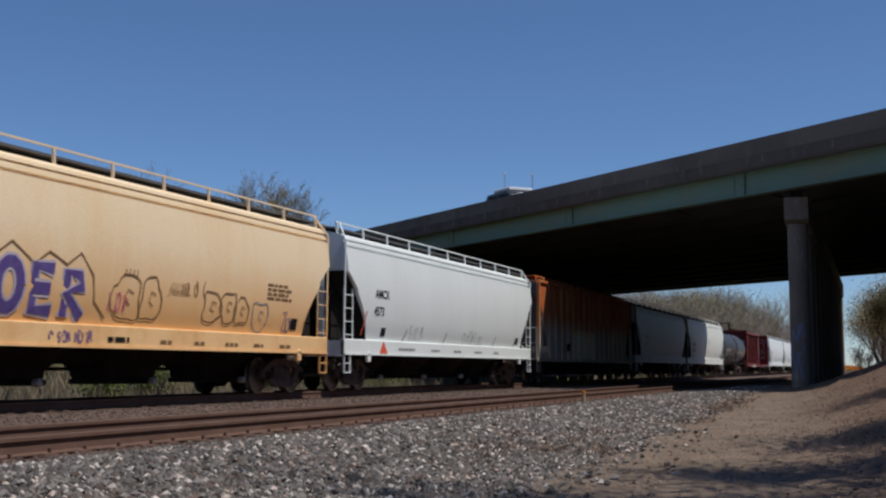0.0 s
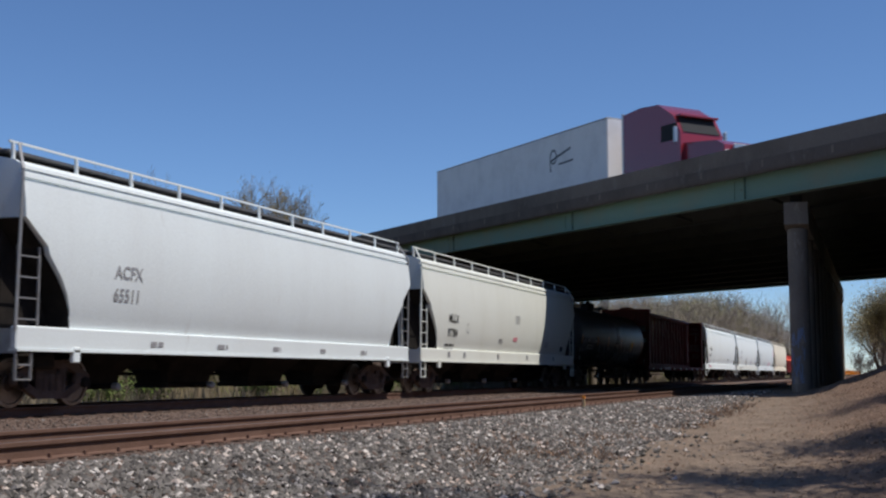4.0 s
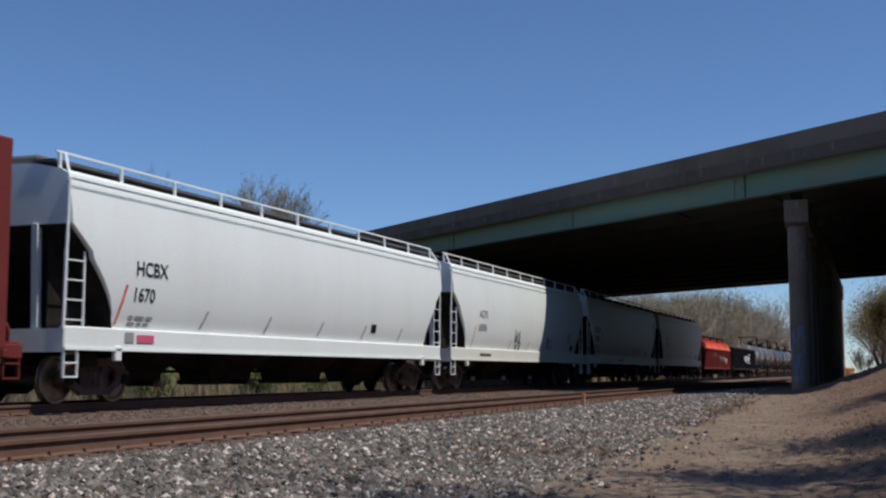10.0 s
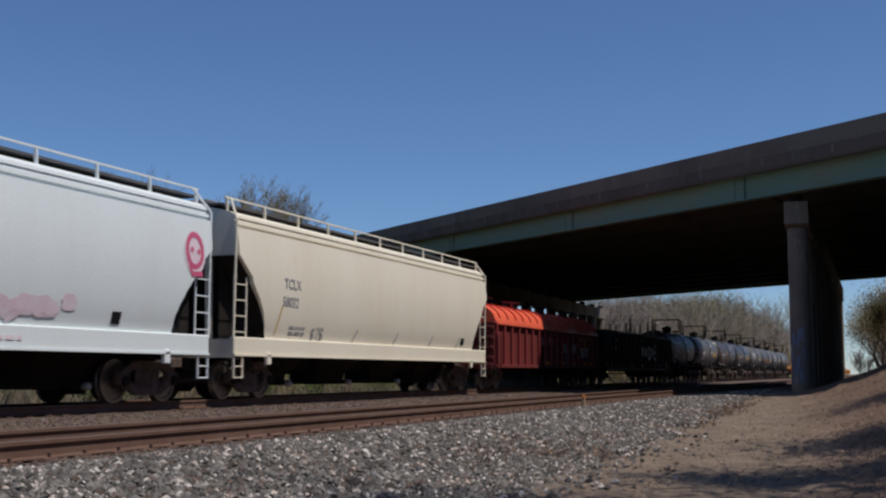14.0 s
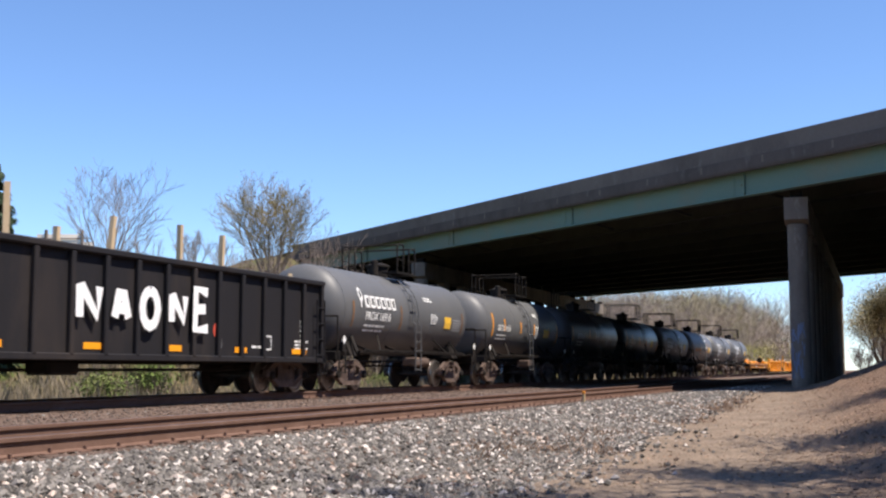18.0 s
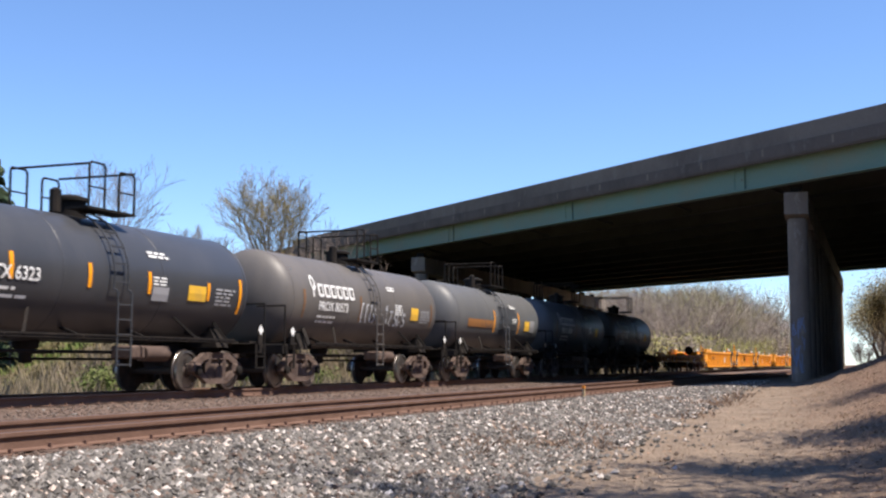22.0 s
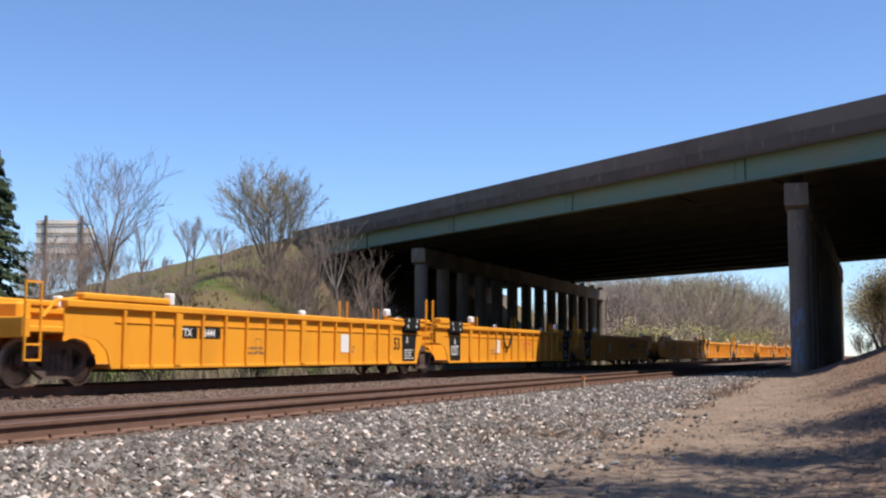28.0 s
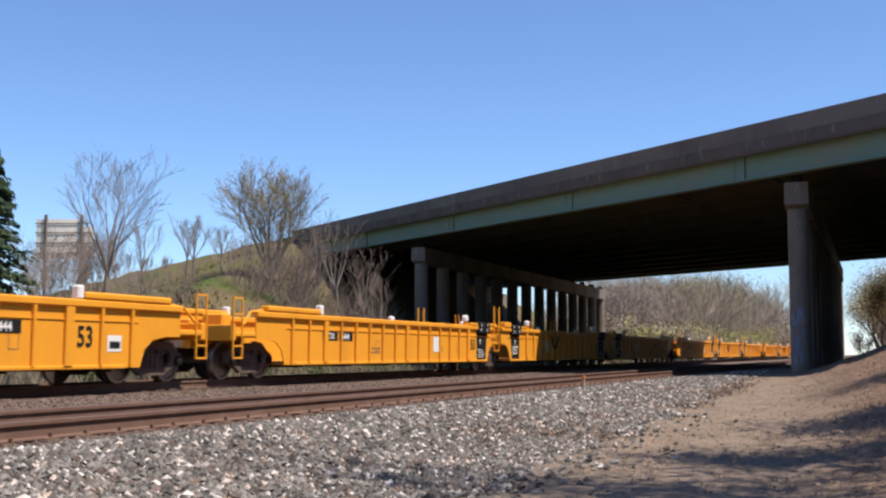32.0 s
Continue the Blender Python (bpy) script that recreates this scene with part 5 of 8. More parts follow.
M_deckrust = mat("rusted_deck_steel", (0.27, 0.11, 0.05), 0.85, second=(0.5, 0.28, 0.1), scale=1.5, lo=0.45, hi=0.62, bscale=30)


def well_unit(a, b, kind, mark=None, seed=0, band=True):
    """One well of a container car. kind: A has its coupler end at the low-y end, C at the high-y end, B is between two shared trucks."""
    L, y = mid(a, b)
    c = car_thing("container_well_car", "empty yellow container well car unit with ribbed sides", "freight car", y, "freight train")
    rnd = random.Random(seed)
    h = L / 2
    lo = -h + (3.1 if kind == "A" else 0.95)           # ends of the side walls
    hi = h - (3.1 if kind == "C" else 0.95)
    zb, zt = 0.34, 1.5

    def wall(y0, y1):
        """Outline of a side: straight bottom, its ends cut away round the wheels."""
        pts = []
        for e, sg, coup in ((y0, 1, kind == "A"), (y1, -1, kind == "C")):
            if coup:
                o = [(e - sg * 1.45, 0.98), (e - sg * 0.9, 0.97), (e - sg * 0.45, 0.9), (e - sg * 0.15, 0.7), (e, 0.34)]
            else:
                o = [(e - sg * 0.7, zt), (e - sg * 0.7, 1.0), (e - sg * 0.2, 0.99), (e + sg * 0.12, 0.9), (e + sg * 0.32, 0.7), (e + sg * 0.52, zb)]
            pts.append(o)
        low, high = pts
        out = []
        if kind == "A":
            out += [(y0 - 1.45, zt)] + low
        else:
            out += low
        out += high[::-1]
        if kind == "C":
            out += [(y1 + 1.45, zt)]
        return out

    for sx in (-1, 1):
        w = part("side_wall", Shape().prism(wall(lo, hi), sx * 1.44, sx * 1.47), M_yellow, c, "yellow side plate")
        part("top_chord", Shape().box(sx * 1.36, sx * 1.55, lo - (1.45 if kind == "A" else 0.7), hi + (1.45 if kind == "C" else 0.7), zt, zt + 0.15, 0.025), M_yellow, w)
        part("bottom_chord", Shape().box(sx * 1.36, sx * 1.5, lo + 0.55, hi - 0.55, zb - 0.02, zb + 0.06, 0.015), M_yellow, w)
        part("inner_lip", Shape().box(sx * 1.465, sx * 1.49, lo + 0.1, hi - 0.1, 1.25, 1.28), M_yellow, w)
        ra, rb = lo + (0.35 if kind == "A" else 2.75), hi - (0.35 if kind == "C" else 2.75)
        n = int(round((rb - ra) / 1.0)) + 1
        for k in range(n):
            yy = ra + (rb - ra) * k / (n - 1)
            wide = 0.24 if (k == 0 and kind != "A") or (k == n - 1 and kind != "C") or k % 6 == (0 if kind != "A" else 2) else 0.08
            part("side_rib", Shape().loft([[(sx * 1.47, yy - wide / 2, zb + 0.05), (sx * 1.52, yy - wide / 2, zb + 0.05), (sx * 1.52, yy + wide / 2, zb + 0.05), (sx * 1.47, yy + wide / 2, zb + 0.05)],
                                           [(sx * 1.47, yy - wide / 2, zt), (sx * 1.545, yy - wide / 2, zt), (sx * 1.545, yy + wide / 2, zt), (sx * 1.47, yy + wide / 2, zt)]]), M_yellow, w)
        for sg, e, coup in ((-1, lo, kind == "A"), (1, hi, kind == "C")):
            if coup:
                part("container_guide", Shape().box(sx * 1.32, sx * 1.56, e + sg * 1.0, e - sg * 1.9, zt + 0.16, zt + 0.3, 0.03), M_yellow, c)
                part("corner_casting", Shape().box(sx * 1.36, sx * 1.54, e - sg * 2.1, e - sg * 1.92, zt + 0.15, zt + 0.42, 0.03), M_whitesq, c)
            else:
                part("container_guide", Shape().box(sx * 1.32, sx * 1.56, e - sg * 1.8, e - sg * 2.6, zt + 0.155, zt + 0.24, 0.02), M_yellow, c)
                part("guide_block", Shape().box(sx * 1.3, sx * 1.57, e + sg * 0.45, e - sg * 0.4, zt + 0.155, zt + (0.36 if sg < 0 else 0.26), 0.03), M_yellow, c)
                wrap = part("black_wrap", Shape().box(sx * 1.3, sx * 1.572, e - sg * 0.45, e - sg * 1.75, zt - 0.12, zt + 0.27, 0.02), M_text, c, "black painted container guide")
                for q in (0.75, 1.45):
                    part("white_tick", Shape().box(sx * 1.574, sx * 1.58, e - sg * q, e - sg * (q + 0.07), zt - 0.04, zt + 0.06).box(sx * 1.574, sx * 1.58, e - sg * (q - 0.06), e - sg * (q + 0.01), zt + 0.14, zt + 0.25), M_textw, wrap)
                box = part("corner_casting", Shape().box(sx * 1.36, sx * 1.54, e - sg * 3.08, e - sg * 2.8, zt + 0.26, zt + 0.5, 0.05), M_whitesq, c, "white hinged corner guide")
                part("casting_stand", Shape().box(sx * 1.4, sx * 1.5, e - sg * 3.04, e - sg * 2.98, zt + 0.15, zt + 0.27).box(sx * 1.4, sx * 1.5, e - sg * 2.9, e - sg * 2.84, zt + 0.15, zt + 0.27), M_yellow, box)
                if sx > 0:
                    for q in (3.45, 3.8):
                        part("guide_post", Shape().tube([(1.4, e - sg * q, zt + 0.1), (1.4, e - sg * q, zt + 0.46), (1.4, e - sg * (q + 0.06), zt + 0.48)], 0.018), M_yellow, c)
                part("rib_bracket", Shape().prism([(e - sg * 2.62, zb + 0.05), (e - sg * 2.88, zb + 0.05), (e - sg * 2.88, zb + 0.12), (e - sg * 2.62, zb + 0.24)], sx * 1.5, sx * 1.54), M_yellow, c)
    part("well_floor", Shape().box(-1.36, 1.36, lo + 0.4, hi - 0.4, zb - 0.02, zb + 0.08), M_flat, c)
    for k in range(6):
        yy = lo + 1 + (hi - lo - 2) * k / 5
        part("cross_member", Shape().box(-1.4, 1.4, yy - 0.15, yy + 0.15, zb - 0.08, zb - 0.02), M_dark, c)
    for sg, e, coup in ((-1, lo, kind == "A"), (1, hi, kind == "C")):
        if coup:
            end = sg * (h - 0.55)
            part("end_deck", Shape().box(-1.45, 1.45, e, end, 1.02, 1.14, 0.02).box(-0.3, 0.3, e, end, 0.75, 1.02), M_yellow, c)
            part("end_sill", Shape().box(-1.45, 1.45, end - sg * 0.2, end, 0.92, 1.3, 0.02), M_yellow, c)
            add_truck(c, sg * (h - 2.05))
            coupler(c, end - sg * 0.15, sg)
            for x in (-1.46, 1.46):
                part("end_ladder", Shape().bar((x, end - sg * 0.03, 0.5), (x, end - sg * 0.03, 1.95), 0.036, 0.036, (0, 1, 0)).bar((x, end - sg * 0.45, 0.5), (x, end - sg * 0.45, 1.95), 0.036, 0.036, (0, 1, 0))
                     .bar((x, end - sg * 0.03, 0.52), (x, end - sg * 0.45, 0.52), 0.05, 0.04).bar((x, end - sg * 0.03, 0.8), (x, end - sg * 0.45, 0.8), 0.05, 0.04)
                     .bar((x, end - sg * 0.03, 1.93), (x, end - sg * 0.45, 1.93), 0.05, 0.04).bar((x, end - sg * 0.03, 1.55), (x, end - sg * 0.45, 1.55), 0.05, 0.04), M_yellow, c)
                part("hand_rail", Shape().tube([(x, end - sg * 0.5, 1.3), (x * 0.97, end - sg * 0.9, 1.62), (x * 0.95, e + sg * 0.9, 1.7)], 0.03), M_yellow, c)
            part("brake_unit", Shape().box(0.3, 0.9, end - sg * 0.9, end - sg * 0.5, 1.14, 1.6, 0.05).box(-0.8, -0.2, end - sg * 1.2, end - sg * 0.8, 1.14, 1.5, 0.05), M_yellow, c)
        else:
            end = sg * (h - 0.05)
            part("end_beam", Shape().box(-0.35, 0.35, e, end, 0.85, 1.25, 0.04).box(-1.4, 1.4, e - sg * 0.1, e + sg * 0.25, 0.95, zt, 0.03), M_yellow, c)
            if sg > 0:
                add_truck(c, h)
            for x in (-1.46, 1.46):
                if sg > 0:
                    lad = Shape()
                    for q in (0.3, 0.9):
                        lad.tube([(x * 1.08, end - q, 0.72), (x * 1.08, end - q, 2.38), (x * 1.08, end - q + 0.1, 2.4), (x * 1.08, end - q + 0.1, 1.7)], 0.021)
                    for zz in (0.73, 1.05, 1.36, 1.66):
                        lad.bar((x * 1.08, end - 0.3, zz), (x * 1.08, end - 0.9, zz), 0.04, 0.04)
                    part("end_ladder", lad, M_yellow, c)
            # black data panel with white lettering at the shared truck
            y0, y1 = (e - sg * 0.62, e - sg * 1.78)
            pn = part("data_panel", Shape().add([(1.476, y0 + sg * 0.1, zt), (1.476, y1, zt), (1.476, y1 + sg * 0.06, zb - 0.02), (1.476, y0 - sg * 0.12, zb - 0.02)], [(0, 1, 2, 3)]), M_text, c, "black data panel with white lettering", smooth=0)
            if sg < 0:
                part("lettering", lettering("125T", 0.34, flat_side(1.482, min(y0, y1) + 0.1, 0.6), bold=0.012, squeeze=0.8), M_textw, pn, smooth=0)
                part("lettering", lettering("0", 0.2, flat_side(1.482, min(y0, y1) + 0.48, 0.98), bold=0.01), M_textw, pn, smooth=0)
            else:
                part("lettering", lettering("0", 0.2, flat_side(1.482, min(y0, y1) + 0.35, 0.98), bold=0.01), M_textw, pn, smooth=0)
                label_bars(rnd, flat_side(1.482, min(y0, y1) + 0.2, 0.74), 0.7, 4, 0.035, 0.085, M_textw, pn)
                part("lettering", lettering("53", 0.38, flat_side(1.482, min(y0, y1) - 0.66, 0.78), bold=0.012, squeeze=0.95), M_text, c, smooth=0)
    part("notice", Shape().box(1.475, 1.48, -3.1 if kind == "B" else 3.2, -2.5 if kind == "B" else 3.75, 0.68, 1.18) if kind != "C" else Shape().box(1.475, 1.48, -3.6, -3.05, 0.72, 1.18), M_whitesq, c, "white notice panel")
    if mark:
        if kind == "C":
            y0 = hi - 5.45
            part("lettering", lettering("53", 0.4, flat_side(1.482, hi - 2.05, 0.76), bold=0.012, squeeze=0.9), M_text, c, smooth=0)
            part("number_panel", Shape().box(1.474, 1.479, hi - 1.1, hi - 0.65, 0.66, 0.98), M_whitesq, c)
            part("number_panel", Shape().box(1.48, 1.484, hi - 1.04, hi - 0.7, 0.72, 0.86), M_text, c)
        else:
            y0 = lo + 2.2
        part("number_board", Shape().box(1.474, 1.479, y0 - 0.05, y0 + 0.88, 0.98, 1.22), M_text, c)
        part("number_board", Shape().box(1.474, 1.479, y0 + 0.98, y0 + 1.86, 0.98, 1.22), M_text, c)
        part("reporting_mark", lettering(mark[0], 0.17, flat_side(1.483, y0, 1.02), bold=0.006, squeeze=1.05), M_textw, c, smooth=0)
        part("reporting_mark", lettering(mark[1], 0.17, flat_side(1.483, y0 + 1.03, 1.02), bold=0.006), M_textw, c, smooth=0)
    if kind == "B":
        s = Shape()
        y0 = 0.6
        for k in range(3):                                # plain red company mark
            s.box(1.475, 1.479, y0 + k * 0.42, y0 + k * 0.42 + 0.34, 1.05, 1.12).box(1.475, 1.479, y0 + k * 0.42 + 0.13, y0 + k * 0.42 + 0.21, 0.78, 1.05)
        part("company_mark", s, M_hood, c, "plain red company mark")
        part("hanging_strap", Shape().tube([(1.55, -2.3, 1.42), (1.55, -2.12, 1.05), (1.55, -1.85, 0.86), (1.55, -1.55, 0.92), (1.55, -1.35, 1.1), (1.55, -1.1, 1.4)], 0.04), M_dark, c, "dark loose strap hung on the side")
    label_bars(rnd, flat_side(1.475, lo + 5.2, 0.75), 0.9, 2, 0.05, 0.12, M_brownspray, c)
    label_bars(rnd, flat_side(1.475, hi - 6.0, 0.8), 0.7, 2, 0.05, 0.12, M_brownspray, c)
    for yy in (lo + 5.7, hi - 3.9):
        part("stencil_box", Shape().ribbon([(yy, 0.7), (yy, 1.0), (yy + 0.25, 1.0), (yy + 0.25, 0.7), (yy, 0.7)], 0.02, flat_side(1.475, 0, 0)), M_brownspray, c, smooth=0)
    return c


# ---- the train ----
RND = random.Random(11)


def mid(a, b):
    return b - a, (a + b) / 2


def angled_bars(c, ys, z0, z1, y, m):
    """Short painted strokes along the foot of a hopper's flank."""
    for yy in ys:
        s = Shape()
        s.ribbon([(yy - y, z0), (yy - y + 0.12, (z0 + z1) / 2), (yy - y + 0.24, z1)], 0.07, on_side(0, 0))
        part("reflector_stripe", s, m, c, smooth=0)


def fat_letter(c, strokes, u, v, h, m_out, m_fill):
    for m, w, lift in ((m_out, 0.34, 0.014), (m_fill, 0.22, 0.02)):
        s = Shape()
        for st in strokes:
            s.ribbon([(u + a * h, v + b * h) for a, b in st], w * h, on_side(0, 0, lift))
        part("graffiti", s, m, c, "purple bubble-letter graffiti" if m is m_fill else "pale lilac graffiti outline", smooth=0)


def bubble(c, u, v, w, h, m, width=0.035):
    """The outline of one round-cornered bubble letter, with an inner stroke."""
    out = []
    for k in range(19):
        a = 2 * math.pi * k / 18
        r = 1 + 0.12 * math.sin(3 * a + u * 5) + 0.07 * math.sin(5 * a + u * 3)
        px, pz = math.cos(a), math.sin(a)
        out.append((u + w / 2 + w / 2 * r * math.copysign(abs(px) ** 0.7, px), v + h / 2 + h / 2 * r * math.copysign(abs(pz) ** 0.7, pz)))
    part("graffiti", Shape().ribbon(out, width, on_side(0, 0, 0.015)), m, c, "sprayed bubble-letter outline", smooth=0)
    part("graffiti", Shape().ribbon([(u + w * 0.72, v + h * 0.62), (u + w * 0.5, v + h * 0.7), (u + w * 0.42, v + h * 0.45), (u + w * 0.62, v + h * 0.36)], width, on_side(0, 0, 0.015)), m, c, smooth=0)


def build_hoppers():
    # 1: rust-stained cream, with graffiti
    L, y = mid(10.2, 29.75)
    c, yl = hopper(L, y, M_tanstain, M_tansill, M_cream, "cream covered hopper car stained rusty orange with graffiti", bays=4)
    y -= 0.5
    h = 0.98
    x0 = 14.8 - y
    fat_letter(c, [[(0.0, 0.0), (0.05, 1.0)], [(0.05, 1.0), (0.5, 0.05)], [(0.5, 0.05), (0.55, 1.0)]], x0, 1.58, h, M_lilac, M_purple)
    fat_letter(c, [arc(0.35, 0.5, 0.3, 0.42, 0, 360, 14)], x0 + 0.95, 1.6, h, M_lilac, M_purple)
    fat_letter(c, [[(0.65, 0.1), (0.1, 0.1), (0.1, 0.9), (0.62, 0.88)], [(0.1, 0.5), (0.55, 0.5)]], x0 + 1.85, 1.58, h, M_lilac, M_purple)
    fat_letter(c, [[(0.1, 0.0), (0.1, 0.9), (0.5, 0.85), (0.6, 0.62), (0.1, 0.48), (0.65, 0.0)]], x0 + 2.75, 1.58, h * 0.95, M_lilac, M_purple)
    s = Shape()
    out = [(x0 - 0.5, 1.9), (x0 - 0.2, 2.5), (x0 + 0.2, 2.75), (x0 + 0.7, 2.45), (x0 + 1.3, 2.85), (x0 + 1.9, 2.5), (x0 + 2.3, 2.75), (x0 + 2.8, 2.55), (x0 + 3.2, 2.8), (x0 + 3.6, 2.4),
           (x0 + 3.7, 1.9), (x0 + 4.1, 1.6)]
    part("graffiti", s.ribbon(out, 0.04, on_side(0, 0, 0.016)), M_brownspray, c, "brown outline of the graffiti", smooth=0)
    scribble(RND, on_side(0, 0, 0.014), 18.9 - y, 1.75, 0.8, 0.4, 5, 0.03, M_pink, c, "pink spray-painted scribble")
    yc = y + 0.5
    for u, v, w, hh, m in ((19.55, 1.58, 0.95, 0.9, M_brownspray), (20.5, 1.6, 0.7, 0.88, M_brownspray), (22.85, 1.66, 0.75, 0.68, M_brownspray), (23.6, 1.68, 0.65, 0.7, M_brownspray),
                           (24.25, 1.66, 0.6, 0.6, M_brownspray), (25.05, 1.55, 0.75, 0.68, M_greyspray)):
        bubble(c, u - yc, v, w, hh, m)
    for k in range(4):
        part("drip", Shape().ribbon([(19.9 + 0.13 * k - yc, 2.46), (19.92 + 0.13 * k - yc, 2.62)], 0.025, on_side(0, 0, 0.016)), M_brownspray, c, smooth=0)
    for k in range(7):
        part("graffiti", Shape().ribbon([(21.45 + 0.12 * k - yc, 2.15 + 0.03 * k), (21.6 + 0.1 * k - yc, 2.45), (21.5 + 0.11 * k - yc, 2.3), (21.75 + 0.09 * k - yc, 2.2)], 0.02, on_side(0, 0, 0.015)), M_brownspray, c, smooth=0)
    scribble(RND, on_side(0, 0, 0.014), 21.4 - y, 2.2, 1.0, 0.35, 5, 0.025, M_brownspray, c)
    scribble(RND, on_side(0, 0, 0.014), 26.0 - y, 1.55, 0.6, 0.6, 2, 0.04, M_purple, c)
    part("data_panel", Shape().add([on_side(26.55 - y + a, 1.62 + b)(0, 0) for a, b in ((0, 0), (0.34, 0), (0.34, 0.28), (0, 0.28))], [(0, 1, 2, 3)]), M_text, c, smooth=0)
    label_bars(RND, on_side(25.2 - y, 2.65), 1.3, 4, 0.06, 0.11, M_brownspray, c)
    scribble(RND, flat_side(1.545, 0, 0), 17.3 - y, 1.12, 1.3, 0.28, 9, 0.03, M_purple, c)
    label_bars(RND, flat_side(1.545, 19.0 - y, 1.15), 0.9, 1, 0.1, 0.2, M_text, c)
    for k in range(5):
        label_bars(RND, flat_side(1.545, 20.8 - y + k * 1.3, 1.15), 0.5, 1, 0.07, 0.2, M_brownspray, c)
    # 2: white
    L, y = mid(29.75, 49.2)
    c, yl = hopper(L, y, M_white, M_white, M_white, "white covered hopper car with black lettering and grey scribbles", outlet=M_galv)
    stencil(c, [("AMCX", 32.2 - y, 2.72, 0.26), ("4573", 32.15 - y, 2.2, 0.27)], on_side, M_text)
    part("warning_mark", Shape().add([(1.545, 32.7 - y + a, b) for a, b in ((0, 1.08), (0.62, 1.08), (0.3, 1.46))], [(0, 1, 2)]), M_hood, c, "red triangular warning mark", smooth=0)
    angled_bars(c, (31.4,), 1.6, 2.3, y, M_hoodrib)
    angled_bars(c, (34.6, 38.2, 41.0, 43.6, 46.2), 1.5, 1.85, y, M_greyspray)
    scribble(RND, on_side(0, 0, 0.014), 35.0 - y, 1.55, 1.2, 0.45, 4, 0.03, M_greyspray, c)
    scribble(RND, on_side(0, 0, 0.014), 40.0 - y, 1.5, 2.4, 0.5, 6, 0.03, M_greyspray, c)
    part("data_panel", Shape().add([on_side(32.8 - y + a, 1.6 + b)(0, 0) for a, b in ((0, 0), (0.34, 0), (0.34, 0.25), (0, 0.25))], [(0, 1, 2, 3)]), M_text, c, smooth=0)
    part("data_panel", Shape().add([on_side(46.4 - y + a, 1.62 + b)(0, 0) for a, b in ((0, 0), (0.34, 0), (0.34, 0.25), (0, 0.25))], [(0, 1, 2, 3)]), M_text, c, smooth=0)
    label_bars(RND, flat_side(1.545, 34.2 - y, 1.2), 1.4, 1, 0.07, 0.2, M_greyspray, c)
    for k in range(4):
        label_bars(RND, flat_side(1.545, 37.0 - y + k * 2.2, 1.2), 0.8, 1, 0.06, 0.2, M_greyspray, c)
    # 3: rusted
    L, y = mid(49.2, 70.3)
    ribbed_hopper(L, y)
    # 4
    L, y = mid(70.3, 89.5)
    c, yl = hopper(L, y, M_white2, M_white2, M_white2, "bluish-white covered hopper car with faded lettering", M_galv, outlet=M_galv)
    y -= 0.9
    stencil(c, [("ACFX", 72.6 - y, 2.5, 0.26), ("65511", 72.6 - y, 2.05, 0.26)], on_side, M_greyspray)
    for k in range(5):
        label_bars(RND, flat_side(1.545, 74.0 - y + k * 2.6, 1.18), 0.4, 1, 0.1, 0.2, M_greyspray, c)
    # 5
    L, y = mid(89.5, 110.4)
    c, yl = hopper(L, y, M_white3, M_white3, M_white3, "cream-white covered hopper car with black lettering", outlet=M_galv)
    stencil(c, [("MLLX", 92.4 - y, 2.4, 0.29), ("97784", 92.36 - y, 1.9, 0.29)], on_side, M_text)
    label_bars(RND, on_side(92.25 - y, 1.58), 0.9, 2, 0.07, 0.16, M_text, c)
    label_bars(RND, on_side(100.15 - y, 2.92), 0.75, 4, 0.032, 0.09, M_greyspray, c)
    label_bars(RND, on_side(98.1 - y, 1.93), 0.5, 3, 0.04, 0.06, M_greyspray, c)
    part("data_panel", Shape().add([on_side(99.95 - y + a, 1.92 + b)(0, 0) for a, b in ((0, 0), (0.55, 0), (0.55, 0.16), (0, 0.16))], [(0, 1, 2, 3)]), M_pinkpanel, c, "small pink notice panel", smooth=0)
    label_bars(RND, on_side(104.65 - y, 1.95), 0.6, 3, 0.032, 0.09, M_greyspray, c)
    part("stencil_box", Shape().ribbon([(94.3 - y, 2.1), (94.3 - y, 2.4), (94.55 - y, 2.4), (94.55 - y, 2.1), (94.3 - y, 2.1)], 0.025, on_side(0, 0)), M_greyspray, c, smooth=0)
    part("data_panel", Shape().add([on_side(107.3 - y + a, 1.64 + b)(0, 0) for a, b in ((0, 0), (0.4, 0), (0.4, 0.22), (0, 0.22))], [(0, 1, 2, 3)]), M_text, c, smooth=0)
    for k, yy in enumerate((92.5, 94.1, 98.0, 101.9, 106.0)):
        part("data_panel", Shape().box(1.545, 1.549, yy - y, yy - y + 0.22, 1.2, 1.38), M_greyspray, c)
    # 8
    L, y = mid(152.5, 173.25)
    c, yl = hopper(L, y, M_white, M_white, M_white, "clean white covered hopper car with black lettering", outlet=M_rail)
    stencil(c, [("HCBX", 155.1 - y, 2.56, 0.3), ("1670", 155.05 - y, 2.04, 0.28)], on_side, M_text)
    label_bars(RND, on_side(155.0 - y, 1.68), 0.8, 2, 0.06, 0.13, M_greyspray, c)
    angled_bars(c, (154.6,), 1.55, 2.35, y, M_hoodrib)
    angled_bars(c, (157.7, 160.6, 163.5, 166.3, 169.0), 1.55, 1.95, y, M_greyspray)
    part("data_panel", Shape().add([on_side(166.9 - y + a, 1.75 + b)(0, 0) for a, b in ((0, 0), (0.35, 0), (0.35, 0.25), (0, 0.25))], [(0, 1, 2, 3)]), M_text, c, smooth=0)
    part("data_panel", Shape().box(1.545, 1.549, 155.3 - y, 155.9 - y, 1.2, 1.36), M_pink, c)
